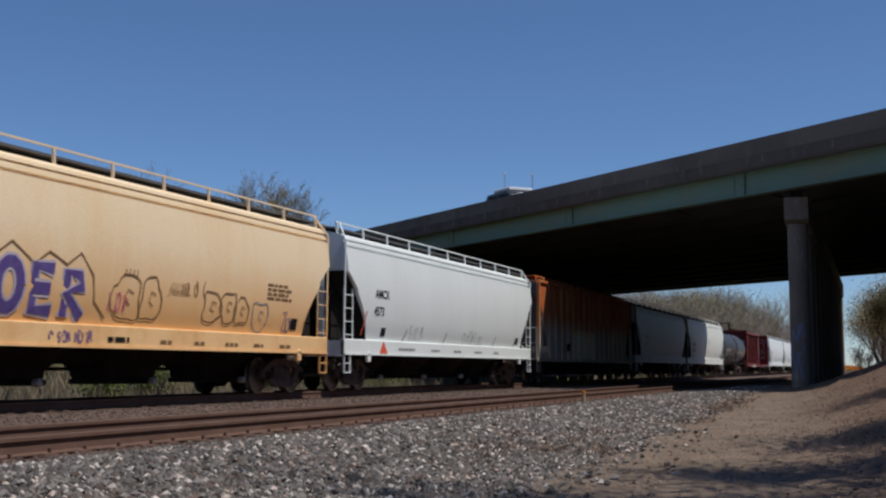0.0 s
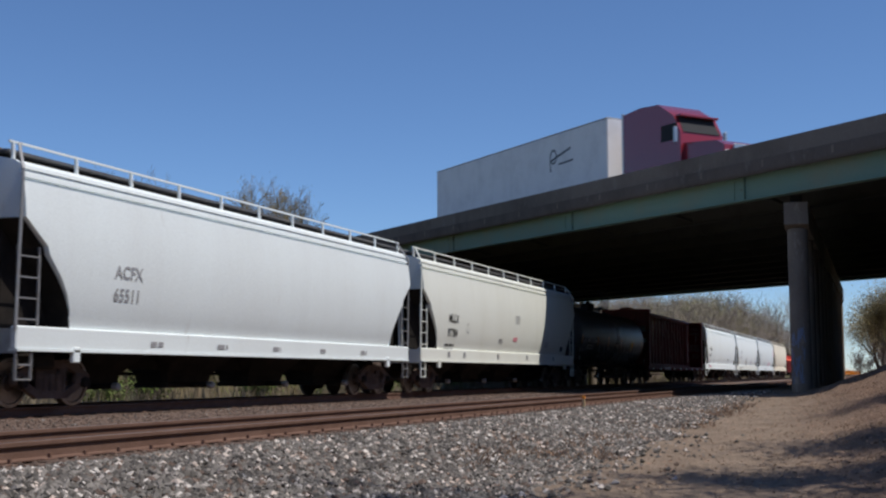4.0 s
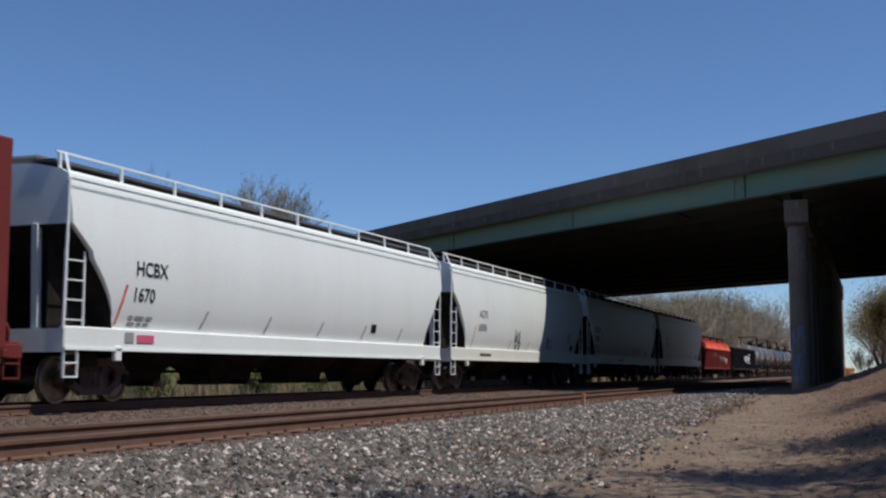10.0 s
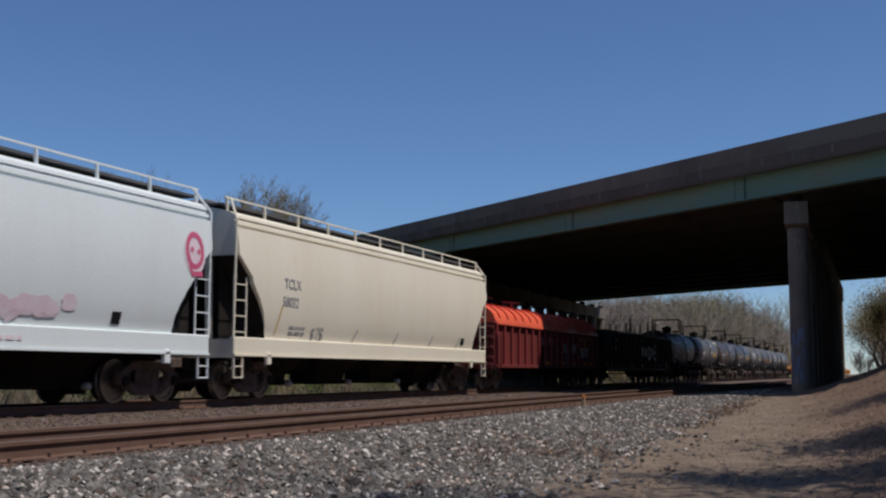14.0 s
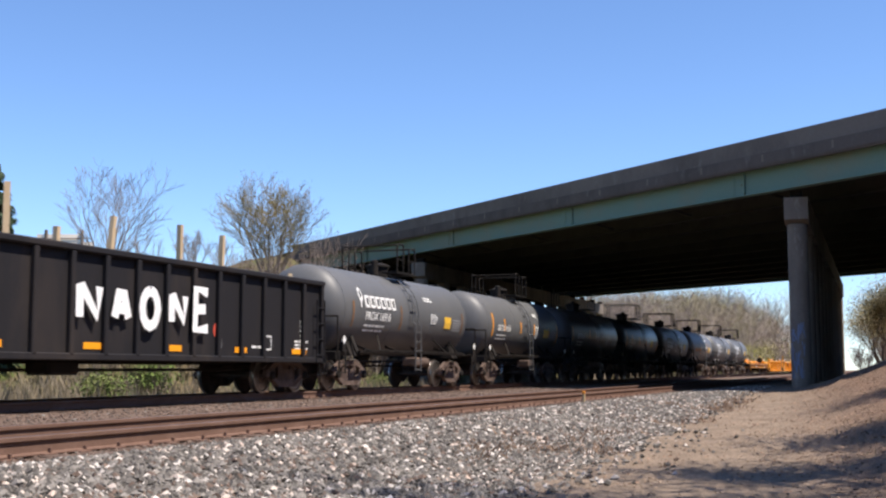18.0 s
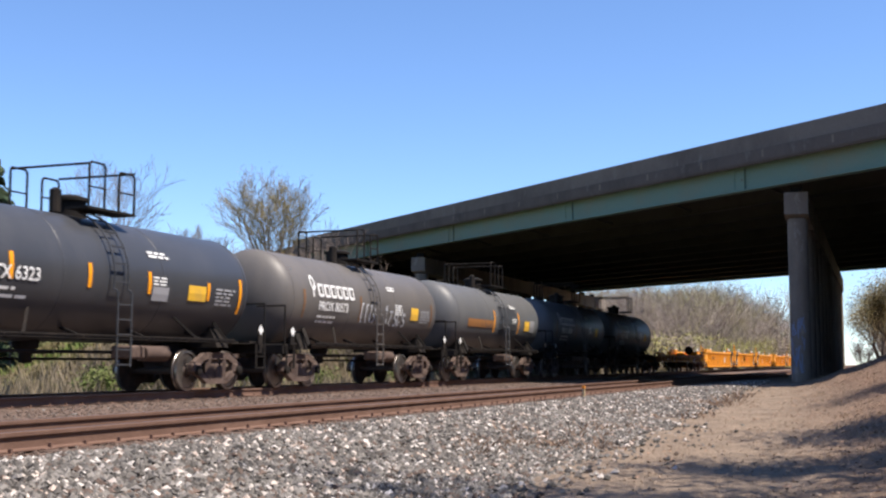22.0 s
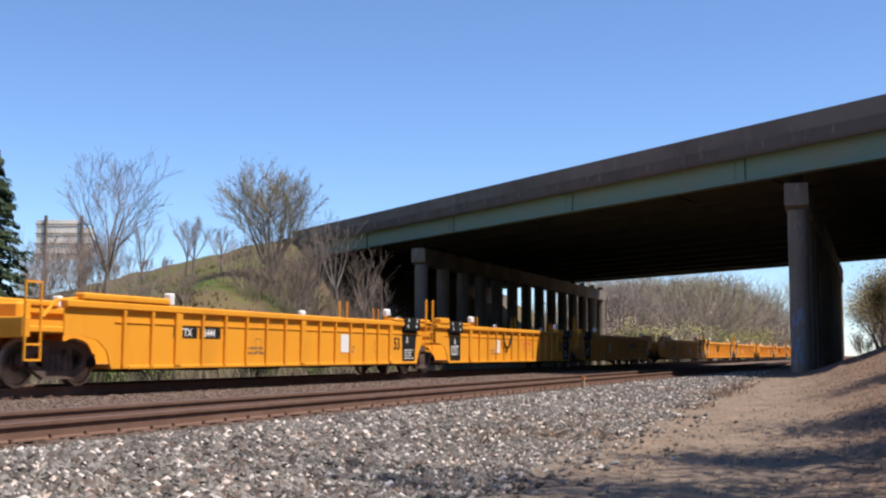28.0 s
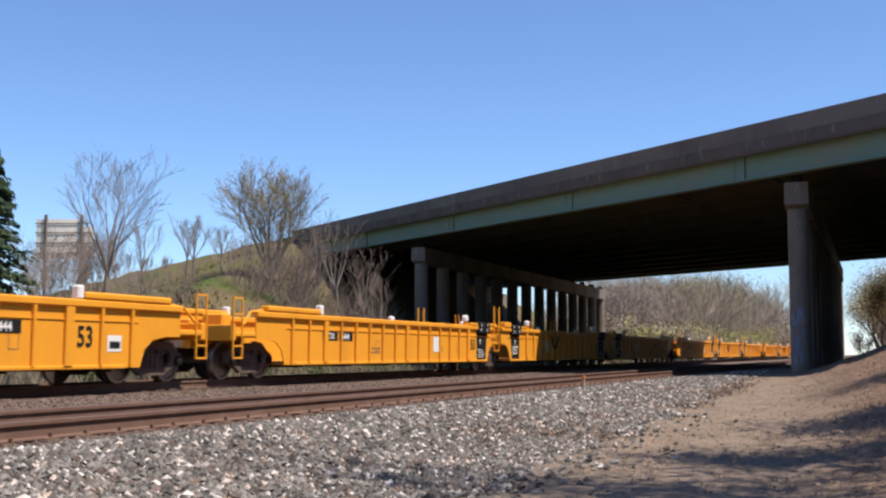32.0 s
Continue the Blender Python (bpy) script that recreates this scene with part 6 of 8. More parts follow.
    part("data_panel", Shape().box(1.545, 1.549, 154.9 - y, 155.2 - y, 1.2, 1.4), M_greyspray, c)
    # 9
    L, y = mid(173.25, 193.1)
    c, yl = hopper(L, y, M_white, M_white3, M_white3, "white covered hopper car with small dark graffiti tags", outlet=M_galv)
    y -= 0.65
    stencil(c, [("ACFX", 175.9 - y, 2.62, 0.28), ("60096", 175.85 - y, 2.12, 0.28)], on_side, M_greyspray)
    angled_bars(c, (175.3,), 1.5, 2.3, y, M_ochre)
    angled_bars(c, (179.75, 182.3, 184.7, 187.2, 189.9), 1.5, 1.85, y, M_ochre)
    scribble(RND, on_side(0, 0, 0.014), 180.4 - y, 1.8, 0.9, 0.5, 5, 0.05, M_text, c, "black spray-painted tag")
    scribble(RND, on_side(0, 0, 0.014), 180.6 - y, 1.5, 0.85, 0.32, 4, 0.05, M_text, c, "black spray-painted tag")
    scribble(RND, on_side(0, 0, 0.014), 185.15 - y, 1.6, 1.0, 0.55, 6, 0.04, M_purple, c, "dark purple spray-painted tag")
    part("data_panel", Shape().add([on_side(189.4 - y + a, 1.6 + b)(0, 0) for a, b in ((0, 0), (0.4, 0), (0.4, 0.25), (0, 0.25))], [(0, 1, 2, 3)]), M_text, c, smooth=0)
    label_bars(RND, on_side(188.7 - y, 2.3), 0.7, 5, 0.05, 0.1, M_greyspray, c)
    label_bars(RND, flat_side(1.545, 176.2 - y, 1.2), 1.6, 1, 0.09, 0.2, M_text, c)
    # 10
    L, y = mid(193.1, 212.55)
    c, yl = hopper(L, y, M_white2, M_white2, M_white2, "white covered hopper car with black lettering and pink graffiti", outlet=M_galv)
    y -= 0.65
    stencil(c, [("ECUX", 194.4 - y, 2.64, 0.27), ("857123", 194.35 - y, 2.2, 0.25)], on_side, M_text)
    label_bars(RND, on_side(194.3 - y, 1.9), 1.4, 3, 0.06, 0.14, M_greyspray, c)
    scribble(RND, on_side(0, 0, 0.014), 198.2 - y, 1.55, 2.2, 0.5, 6, 0.018, M_greyspray, c)
    scribble(RND, on_side(0, 0, 0.014), 201.0 - y, 1.55, 2.0, 0.5, 5, 0.018, M_greyspray, c)
    for k in range(9):
        u, v, w = 203.6 - y + 0.34 * k + RND.uniform(-0.1, 0.1), 1.75 + RND.uniform(-0.08, 0.2), RND.uniform(0.2, 0.34)
        pl = on_side(0, 0, 0.010 + 0.0008 * k)
        ring = [pl(u + w * RND.uniform(0.75, 1.1) * math.cos(a * 0.4488), v + w * 0.75 * RND.uniform(0.75, 1.1) * math.sin(a * 0.4488)) for a in range(14)]
        part("graffiti", Shape().add(ring, [tuple(range(14))]), M_palepink, c, "faded pink graffiti cloud", smooth=0)
    s = Shape()
    s.ribbon(arc(210.55 - y, 3.3, 0.3, 0.36, 0, 360, 16), 0.12, on_side(0, 0, 0.014)).ribbon([(210.35 - y, 2.98), (210.45 - y, 2.78), (210.85 - y, 2.8)], 0.12, on_side(0, 0, 0.014))
    s.ribbon([(210.4 - y, 3.35), (210.48 - y, 3.28)], 0.12, on_side(0, 0, 0.016)).ribbon([(210.66 - y, 3.32), (210.74 - y, 3.25)], 0.12, on_side(0, 0, 0.016))
    part("graffiti", Shape().add([on_side(0, 0, 0.01)(210.55 - y + 0.42 * math.cos(q * 0.3927), 3.25 + 0.5 * math.sin(q * 0.3927)) for q in range(16)], [tuple(range(16))]), M_palepink, c, "faded pink graffiti cloud", smooth=0)
    part("graffiti", s, M_pink, c, "bright pink graffiti tag", smooth=0)
    part("data_panel", Shape().add([on_side(207.75 - y + a, 1.58 + b)(0, 0) for a, b in ((0, 0), (0.3, 0), (0.3, 0.25), (0, 0.25))], [(0, 1, 2, 3)]), M_text, c, smooth=0)
    label_bars(RND, flat_side(1.545, 200.0 - y, 1.2), 1.6, 1, 0.07, 0.2, M_text, c)
    label_bars(RND, flat_side(1.545, 203.4 - y, 1.2), 1.8, 1, 0.08, 0.2, M_palepink, c)
    # 11
    L, y = mid(212.55, 232.0)
    c, yl = hopper(L, y, M_palecream, M_palecream, M_palecream, "cream covered hopper car with grey lettering", outlet=M_galv)
    y -= 0.65
    stencil(c, [("TCLX", 214.68 - y, 2.75, 0.26), ("58032", 214.62 - y, 2.3, 0.25)], on_side, M_greyspray)
    scribble(RND, on_side(0, 0, 0.014), 216.2 - y, 1.5, 1.0, 0.4, 3, 0.05, M_greyspray, c)
    angled_bars(c, (214.4,), 1.6, 2.3, y, M_ochre)
    angled_bars(c, (219.0, 222.0, 225.0, 227.6), 1.5, 1.85, y, M_greyspray)
    label_bars(RND, on_side(215.1 - y, 1.75), 0.9, 2, 0.06, 0.14, M_greyspray, c)
    part("data_panel", Shape().add([on_side(228.0 - y + a, 1.6 + b)(0, 0) for a, b in ((0, 0), (0.35, 0), (0.35, 0.25), (0, 0.25))], [(0, 1, 2, 3)]), M_text, c, smooth=0)


M_palepink = mat("faded_pink_spray", (0.74, 0.57, 0.63), 0.6, second=(0.75, 0.66, 0.69), scale=2.5, lo=0.4, hi=0.65)


def build_tanks():
    L, y = mid(110.4, 128.2)
    c, on = tank(L, y, M_blacktank, "black tank car with white lettering and silver graffiti", r=1.56, zc=2.57, mark=("NATX 250003", 112.75 - y, 2.22, ), marksize=0.255, top=-0.5,
                 stripes=[(yy - y, 2.1, 2.55) for yy in (111.6, 114.95, 117.4, 120.6, 123.8, 126.4)], squares=[(123.2 - y, 1.95, 0.55, 0.45, M_yellowsq), (125.6 - y, 1.8, 0.7, 0.5, M_greyspray)])
    scribble(RND, on(0, 0, 0.022), 111.6 - y, 1.75, 1.3, 0.8, 6, 0.05, M_silver, c, "silver spray-painted graffiti")
    for u0, u1, z0, amp, turns, w in ((115.4, 118.6, 1.75, 0.3, 3.2, 0.05), (119.3, 121.9, 1.85, 0.5, 2.3, 0.06), (121.4, 125.2, 1.8, 0.42, 4.4, 0.055), (119.6, 124.6, 1.5, 0.16, 5.2, 0.04), (122.4, 126.2, 2.05, 0.22, 5.0, 0.04)):
        pts = [(u0 - y + (u1 - u0) * q / 70 + 0.28 * math.sin(turns * q * 0.0898 * 2 + 1.0), z0 + amp * math.sin(turns * q * 0.0898) + 0.08 * math.sin(q * 0.5)) for q in range(71)]
        part("graffiti", Shape().ribbon(pts, w, on(0, 0, 0.022)), M_silver, c, "flowing silver spray-painted scrawl", smooth=0)
    scribble(RND, on(0, 0, 0.022), 124.4 - y, 1.75, 1.2, 0.35, 5, 0.04, M_textw, c, "white spray-painted tag")
    at = [278.65, 291.6, 304.4, 316.75, 329.5, 342.2, 355.05, 368.25]
    spec = [(M_greytank, "PROX 16916", True), (M_greytank, "GATX 6136", False), (M_browntank, "GATX 14", False), (M_navytank, "GATX 6323", False), (M_greytank2, "PROX 80573", True),
            (M_greytank, None, False), (M_greytank, "PROX 16380", True), (M_greytank, "PROX 15470", True)]
    for i, y in enumerate(at):
        m, mark, logo = spec[i]
        L = 12.7 if i < 7 else 13.0
        left = -L / 2 + 2.0
        stripes = [(-4.6, 1.9, 2.8), (-3.1, 2.12, 2.62), (-0.87, 2.1, 2.58), (1.13, 2.08, 2.55), (3.44, 2.05, 2.45), (4.85, 1.8, 2.62)]
        squares = [(2.62, 2.02, 0.72, 0.34, M_yellowsq), (1.25, 1.95, 0.6, 0.3, M_greyspray)]
        if logo:
            stripes = []
            squares = [(2.95, 2.02, 0.62, 0.4, M_yellowsq)]
        elif i == 2:
            stripes = [(left - 0.6, 2.0, 2.7), (left + 2.9, 2.2, 2.62)]
            squares = [(2.3, 1.9, 0.5, 0.26, M_greyspray), (4.0, 1.85, 0.7, 0.3, M_greyspray)]
        elif i == 5:
            stripes = [(left + 3.3, 1.85, 2.7), (left + 6.5, 1.85, 2.7)]
            squares = [(3.0, 2.0, 0.7, 0.4, M_yellowsq), (3.8, 1.95, 0.62, 0.5, M_greyspray)]
        c, on = tank(L, y, m, ("dark grey", "dark grey", "brown-black", "glossy blue-black", "warm grey", "grey", "dark grey", "dark grey")[i] + (" tank car sprayed with white graffiti" if i == 4 else " tank car with a faded orange band" if i == 5 else " tank car with white lettering and orange stripes"), r=1.3, zc=2.36,
                     mark=(mark, left - 0.05 + (0.36 if not logo else 0.7), 2.13 if not logo else 2.08, ) if mark else None, marksize=0.25, stripes=stripes, squares=squares,
                     logo=(left + 0.36, 2.42, 0.52) if logo else None)
        label_bars(RND, on(3.75, 2.3, 0.018), 0.8, 5, 0.05, 0.085, M_greyspray, c)
        label_bars(RND, on(1.25 if not logo else 1.6, 2.42, 0.018), 0.6, 3 if not logo else 5, 0.04, 0.07, M_textw, c)
        label_bars(RND, on(1.2, 2.95, 0.018), 0.75, 2, 0.05, 0.08, M_textw, c)
        if logo:
            for u in (-4.55, left + 3.4, 4.75):
                part("faded_stripe", Shape().add([on(u, 0, 0.016)(q, z) for z in np.linspace(1.85, 2.6, 5) for q in (-0.06, 0.06)], [(2 * k, 2 * k + 1, 2 * k + 3, 2 * k + 2) for k in range(4)]), M_fadedstripe, c, "dirt-dulled orange stripe", smooth=0)
        label_bars(RND, lambda u, v: (0.45 + u * 0.9, -L / 2 + 1.13 - 0.02 + 0.25 * (0.45 + u * 0.9) ** 2, 3.05 + v), 0.7, 1, 0.09, 0.2, M_greyspray, c)
        if i == 4:
            scribble(RND, on(0, 0, 0.022), left + 3.4, 1.85, 1.2, 0.55, 4, 0.05, M_silver, c, "white spray-painted graffiti")
            scribble(RND, on(0, 0, 0.022), left + 5.2, 1.8, 1.6, 0.65, 5, 0.05, M_silver, c, "white spray-painted graffiti")
        if i == 5:
            for y0, y1, z0, z1, mm in ((left + 0.2, left + 3.4, 2.0, 2.3, M_rustband), (left + 3.9, left + 6.2, 1.75, 2.9, M_navytank)):
                s = Shape()
                pl = on(0, 0, 0.012)
                zz = np.linspace(z0, z1, 6)
                s.add([pl(yy, z) for z in zz for yy in (y0, y1)], [(2 * k, 2 * k + 1, 2 * k + 3, 2 * k + 2) for k in range(5)])
                part("repainted_band", s, mm, c, smooth=0)


M_fadedstripe = mat("dirt_dulled_stripe", (0.2, 0.11, 0.06), 0.6, second=(0.13, 0.1, 0.08), scale=5)
M_rustband = mat("faded_orange_band", (0.28, 0.13, 0.05), 0.6, second=(0.12, 0.08, 0.06), scale=1.2, lo=0.45, hi=0.6)


def build_others():
    centerbeam(128.2, 152.5)
    c, yl = gondola(232.0, 250.6, M_maroon, M_red2, "maroon gondola car with orange-red rounded covers and white graffiti", 0.82, 2.5, 18, hoods=4, rib_w=0.1)
    y = (232.0 + 250.6) / 2
    stencil(c, [("344", 239.5 - y, 1.85, 0.34), ("785", 240.6 - y, 1.85, 0.34)], lambda a, b: flat_side(1.445, a, b), M_textw)
    for u in (242.6, 244.4, 245.9, 246.7):
        scribble(RND, flat_side(1.56, 0, 0), u - y, 1.25 + RND.uniform(0, 0.4), 0.75, 0.5, 4, 0.05, M_textw, c, "white spray-painted tag")
    s = Shape()
    for k in range(5):                                # plain worn company mark
        s.ribbon(arc(246.0 - y + k * 0.52, 2.05, 0.18, 0.3, 40, 320, 9), 0.12, flat_side(1.447, 0, 0))
    part("company_mark", s, M_ochre, c, "worn cream company mark", smooth=0)
    for u in (239.9, 242.7, 244.8, 246.9, 248.3):
        part("reflector", Shape().box(1.447, 1.452, u - y, u - y + 0.6, 1.0, 1.14), M_orange, c)
    part("data_panel", Shape().box(1.447, 1.451, 243.6 - y, 244.0 - y, 1.0, 1.9), M_greyspray, c)
    c, yl = gondola(250.8, 272.55, M_gond, M_gond, "black gondola car with white lettering and upright timber stakes", 0.78, 2.86, 20, rib_w=0.13)
    y = (250.8 + 272.55) / 2
    stencil(c, [("NKCR", 253.95 - y, 2.37, 0.245), ("3663", 253.98 - y, 1.88, 0.245)], lambda a, b: flat_side(1.447, a, b), M_textw)
    strokes = {"N": [[(0.02, 0), (0, 1), (0.08, 1), (0.92, 0.05), (1, 1)]], "A": [[(0, 0), (0.3, 1), (0.62, 0.95), (1, 0)], [(0.15, 0.36), (0.8, 0.36)]],
               "O": [[(0.5 + 0.5 * math.sin(q * 0.5236), 0.5 + 0.5 * math.cos(q * 0.5236)) for q in range(13)]], "E": [[(1, 0.04), (0, 0), (0.04, 1), (0.95, 0.93)], [(0, 0.5), (0.8, 0.52)]]}
    for ch, u0, u1, v0, v1 in (("N", 261.2, 262.0, 1.5, 2.3), ("A", 262.3, 262.95, 1.53, 2.26), ("O", 263.22, 263.97, 1.4, 2.33), ("N", 264.28, 265.0, 1.52, 2.28), ("E", 265.2, 265.92, 1.38, 2.48)):
        s = Shape()
        for st in strokes[ch]:
            s.ribbon([(u0 + 0.1 - y + a * (u1 - u0 - 0.2), v0 + 0.1 + b * (v1 - v0 - 0.2)) for a, b in st], 0.225, flat_side(1.565, 0, 0))
        part("graffiti", s, M_brushwhite, c, "white brush-painted letter", smooth=0)
    for u in (252.2, 256.0, 258.8, 261.6, 264.4, 267.2, 270.05):
        part("reflector", Shape().box(1.447, 1.452, u - y, u - y + (0.8 if u < 253 or u > 269 else 0.56), 1.0, 1.13), M_orange, c)
    part("data_panel", Shape().box(1.447, 1.452, 266.35 - y, 266.6 - y, 1.06, 1.3), M_whitesq, c)
    part("stencil_box", Shape().ribbon([(268.6 - y, 1.1), (268.6 - y, 1.42), (268.95 - y, 1.42), (268.95 - y, 1.1), (268.6 - y, 1.1)], 0.05, flat_side(1.447, 0, 0)), M_textw, c, smooth=0)
    label_bars(RND, flat_side(1.447, 268.0 - y, 1.12), 0.4, 1, 0.06, 0.1, M_textw, c)
    label_bars(RND, flat_side(1.447, 270.5 - y, 1.82), 0.3, 5, 0.05, 0.12, M_textw, c)
    label_bars(RND, flat_side(1.447, 270.2 - y, 1.3), 0.7, 3, 0.05, 0.09, M_textw, c)
    part("paint_smear", Shape().ribbon(arc(266.4 - y, 1.5, 0.1, 0.14, 0, 300, 10), 0.1, flat_side(1.447, 0, 0)), M_hoodrib, c, "small red paint smear", smooth=0)
    label_bars(RND, flat_side(1.447, 253.5 - y, 1.15), 0.75, 2, 0.06, 0.16, M_textw, c)
    part("stencil_box", Shape().ribbon([(256.7 - y, 2.2), (256.7 - y, 2.5), (256.9 - y, 2.5), (256.9 - y, 2.2), (256.7 - y, 2.2)], 0.025, flat_side(1.447, 0, 0)), M_textw, c, smooth=0)
    for u, zz, lean in ((253.2, 3.25, 0.03), (254.7, 3.2, 0.03), (257.3, 3.45, 0.12), (257.8, 3.1, 0.05), (258.9, 3.85, 0.0), (260.2, 3.2, 0.02), (261.7, 3.6, 0.08), (264.4, 3.7, 0.01), (266.1, 3.65, 0.03), (269.6, 3.0, 0.0)):
        part("timber_stake", Shape().bar((1.2, u + 0.75 - y, 1.05), (1.2, u + 0.75 - y + lean * 4, zz + 0.1), 0.11, 0.1), M_wood, c, "pale sawn timber stake")
    flat(374.4, 394.2)
    ends = [394.2 + 61.1 * (k // 3) + (0, 20.7, 40.2)[k % 3] for k in range(13)]
    kinds = "ABC" * 4
    for i, (a, b) in enumerate(zip(ends, ends[1:])):
        k = kinds[i]
        well_unit(a, b, k, ("DTTX", "86444") if k != "B" else None, seed=i)


M_red2 = mat("bright_oxide_rib_paint", (0.3, 0.05, 0.05), 0.6, second=(0.22, 0.05, 0.045), scale=1.2)
build_hoppers()
build_tanks()
build_others()
for o in [*TRUCK.children_recursive, TRUCK]:
    bpy.data.objects.remove(o)


# ---- vehicles on the bridge ----
DRIVING = []
ROAD_Z = 8.4


def road_pose(s, m):
    x, y = deck(s, m)
    return pose(x, y, ROAD_Z + GRADE * max(-20.0, min(60.0, s)), 0, 0, math.degrees(math.atan2(-BE.y, -BE.x)) - 90)


M_trailer = mat("white_trailer_panel", (0.72, 0.72, 0.73), 0.45, second=(0.62, 0.62, 0.63), scale=0.8)
M_maroonpaint = mat("maroon_truck_paint", (0.22, 0.02, 0.03), 0.25, coat=0.5, sheen=0.5)
M_chrome = mat("chrome", (0.5, 0.5, 0.5), 0.4, 0.9)
M_glass = mat("dark_vehicle_glass", (0.012, 0.014, 0.017), 0.85, sheen=0.5)
M_tyre = mat("tyre_rubber", (0.025, 0.025, 0.025), 0.9)
M_suv = mat("slate_vehicle_paint", (0.035, 0.04, 0.05), 0.4, sheen=0.5)


def tyre(parent, x, y, r, w):
    t = part("wheel", Shape().lathe([(x - w / 2, r * 0.5), (x - w / 2, r * 0.95), (x - w / 2 + 0.04, r), (x + w / 2 - 0.04, r), (x + w / 2, r * 0.95), (x + w / 2, r * 0.5)], (0, y, r), "x", 20), M_tyre, parent)
    part("rim", Shape().lathe([(x - w / 2 - 0.005, 0.02), (x - w / 2 - 0.005, r * 0.52), (x + w / 2 + 0.005, r * 0.52), (x + w / 2 + 0.005, 0.02)], (0, y, r), "x", 14), M_chrome, t)


def semi():
    """Built along +y, nose at y = 0; +x is its right."""
    c = thing("semi_trailer_truck", "maroon sleeper-cab truck pulling a long white box trailer", "truck")
    part("trailer_body", Shape().box(-1.3, 1.3, -25.8, -8.1, 1.15, 4.12, 0.05), M_trailer, c, "white box trailer")
    part("trailer_rail", Shape().box(-1.31, 1.31, -25.8, -8.1, 1.05, 1.15, 0.02).box(-1.31, 1.31, -25.8, -8.1, 4.1, 4.16, 0.02), M_galv, c)
    s = Shape()
    s.ribbon(arc(-0.0, 0.75, 0.28, 0.35, 0, 360, 14), 0.1, lambda u, v: (1.31, -12.8 - u, 2.2 + v)).ribbon([(-1.6, 1.0), (0.3, 0.55), (0.25, 0.0)], 0.12, lambda u, v: (1.31, -12.8 - u, 2.2 + v))
    s.ribbon([(-1.8, 0.35), (-0.5, 0.3)], 0.1, lambda u, v: (1.31, -12.8 - u, 2.2 + v))
    part("company_mark", s, M_suv, c, "plain dark company mark", smooth=0)
    part("trailer_mark", Shape().box(-1.32, -1.302, -14, -12, 2.2, 3.1, 0.005), M_suv, c)
    part("landing_gear", Shape().box(-0.9, -0.75, -11, -10.85, 0.1, 1.1).box(0.75, 0.9, -11, -10.85, 0.1, 1.1), M_dark, c)
    part("chassis", Shape().box(-0.45, 0.45, -10, -0.6, 0.7, 1.0), M_dark, c)
    cab = [(-6.9, 1.0), (-6.9, 4.0), (-5.6, 4.1), (-4.3, 4.0), (-3.2, 3.3), (-2.75, 2.5), (-2.75, 1.0)]
    part("sleeper_cab", Shape().prism(cab, -1.2, 1.2), M_maroonpaint, c, "maroon sleeper cab")
    part("hood", Shape().prism([(-2.75, 0.9), (-2.75, 2.0), (-0.6, 1.75), (-0.15, 1.5), (-0.1, 0.9)], -1.0, 1.0), M_maroonpaint, c)
    part("bumper", Shape().box(-1.2, 1.2, -0.12, 0.1, 0.45, 0.9, 0.05), M_chrome, c)
    part("grille", Shape().box(-0.55, 0.55, -0.1, -0.02, 0.9, 1.55, 0.02), M_chrome, c)
    part("windscreen", Shape().add([(-1.0, -3.17, 3.27), (1.0, -3.17, 3.27), (1.05, -2.72, 2.5), (-1.05, -2.72, 2.5)], [(0, 1, 2, 3)]), M_glass, c, smooth=0)
    part("sun_visor", Shape().box(-1.1, 1.1, -3.25, -2.85, 3.24, 3.34, 0.02), M_maroonpaint, c)
    for x in (-1, 1):
        part("side_window", Shape().box(x * 1.2, x * 1.206, -4.1, -3.0, 2.2, 2.95), M_glass, c)
        part("mirror", Shape().box(x * 1.35, x * 1.5, -2.9, -2.75, 2.0, 2.7, 0.03), M_chrome, c)
        part("exhaust_stack", Shape().rod((x * 1.1, -7.05, 1.0), (x * 1.1, -7.05, 4.1), 0.08, 10), M_chrome, c)
        part("headlight", Shape().box(x * 0.72, x * 1.0, -0.12, -0.04, 1.0, 1.25, 0.02), M_whitesq, c)
        part("fuel_tank", Shape().rod((x * 0.95, -5.6, 0.75), (x * 0.95, -3.8, 0.75), 0.32, 16), M_chrome, c)
        for y in (-1.1, -7.6, -8.9, -23.2, -24.5):
            tyre(c, x * 1.02, y, 0.5, 0.3 if y > -2 else 0.55)
    return c


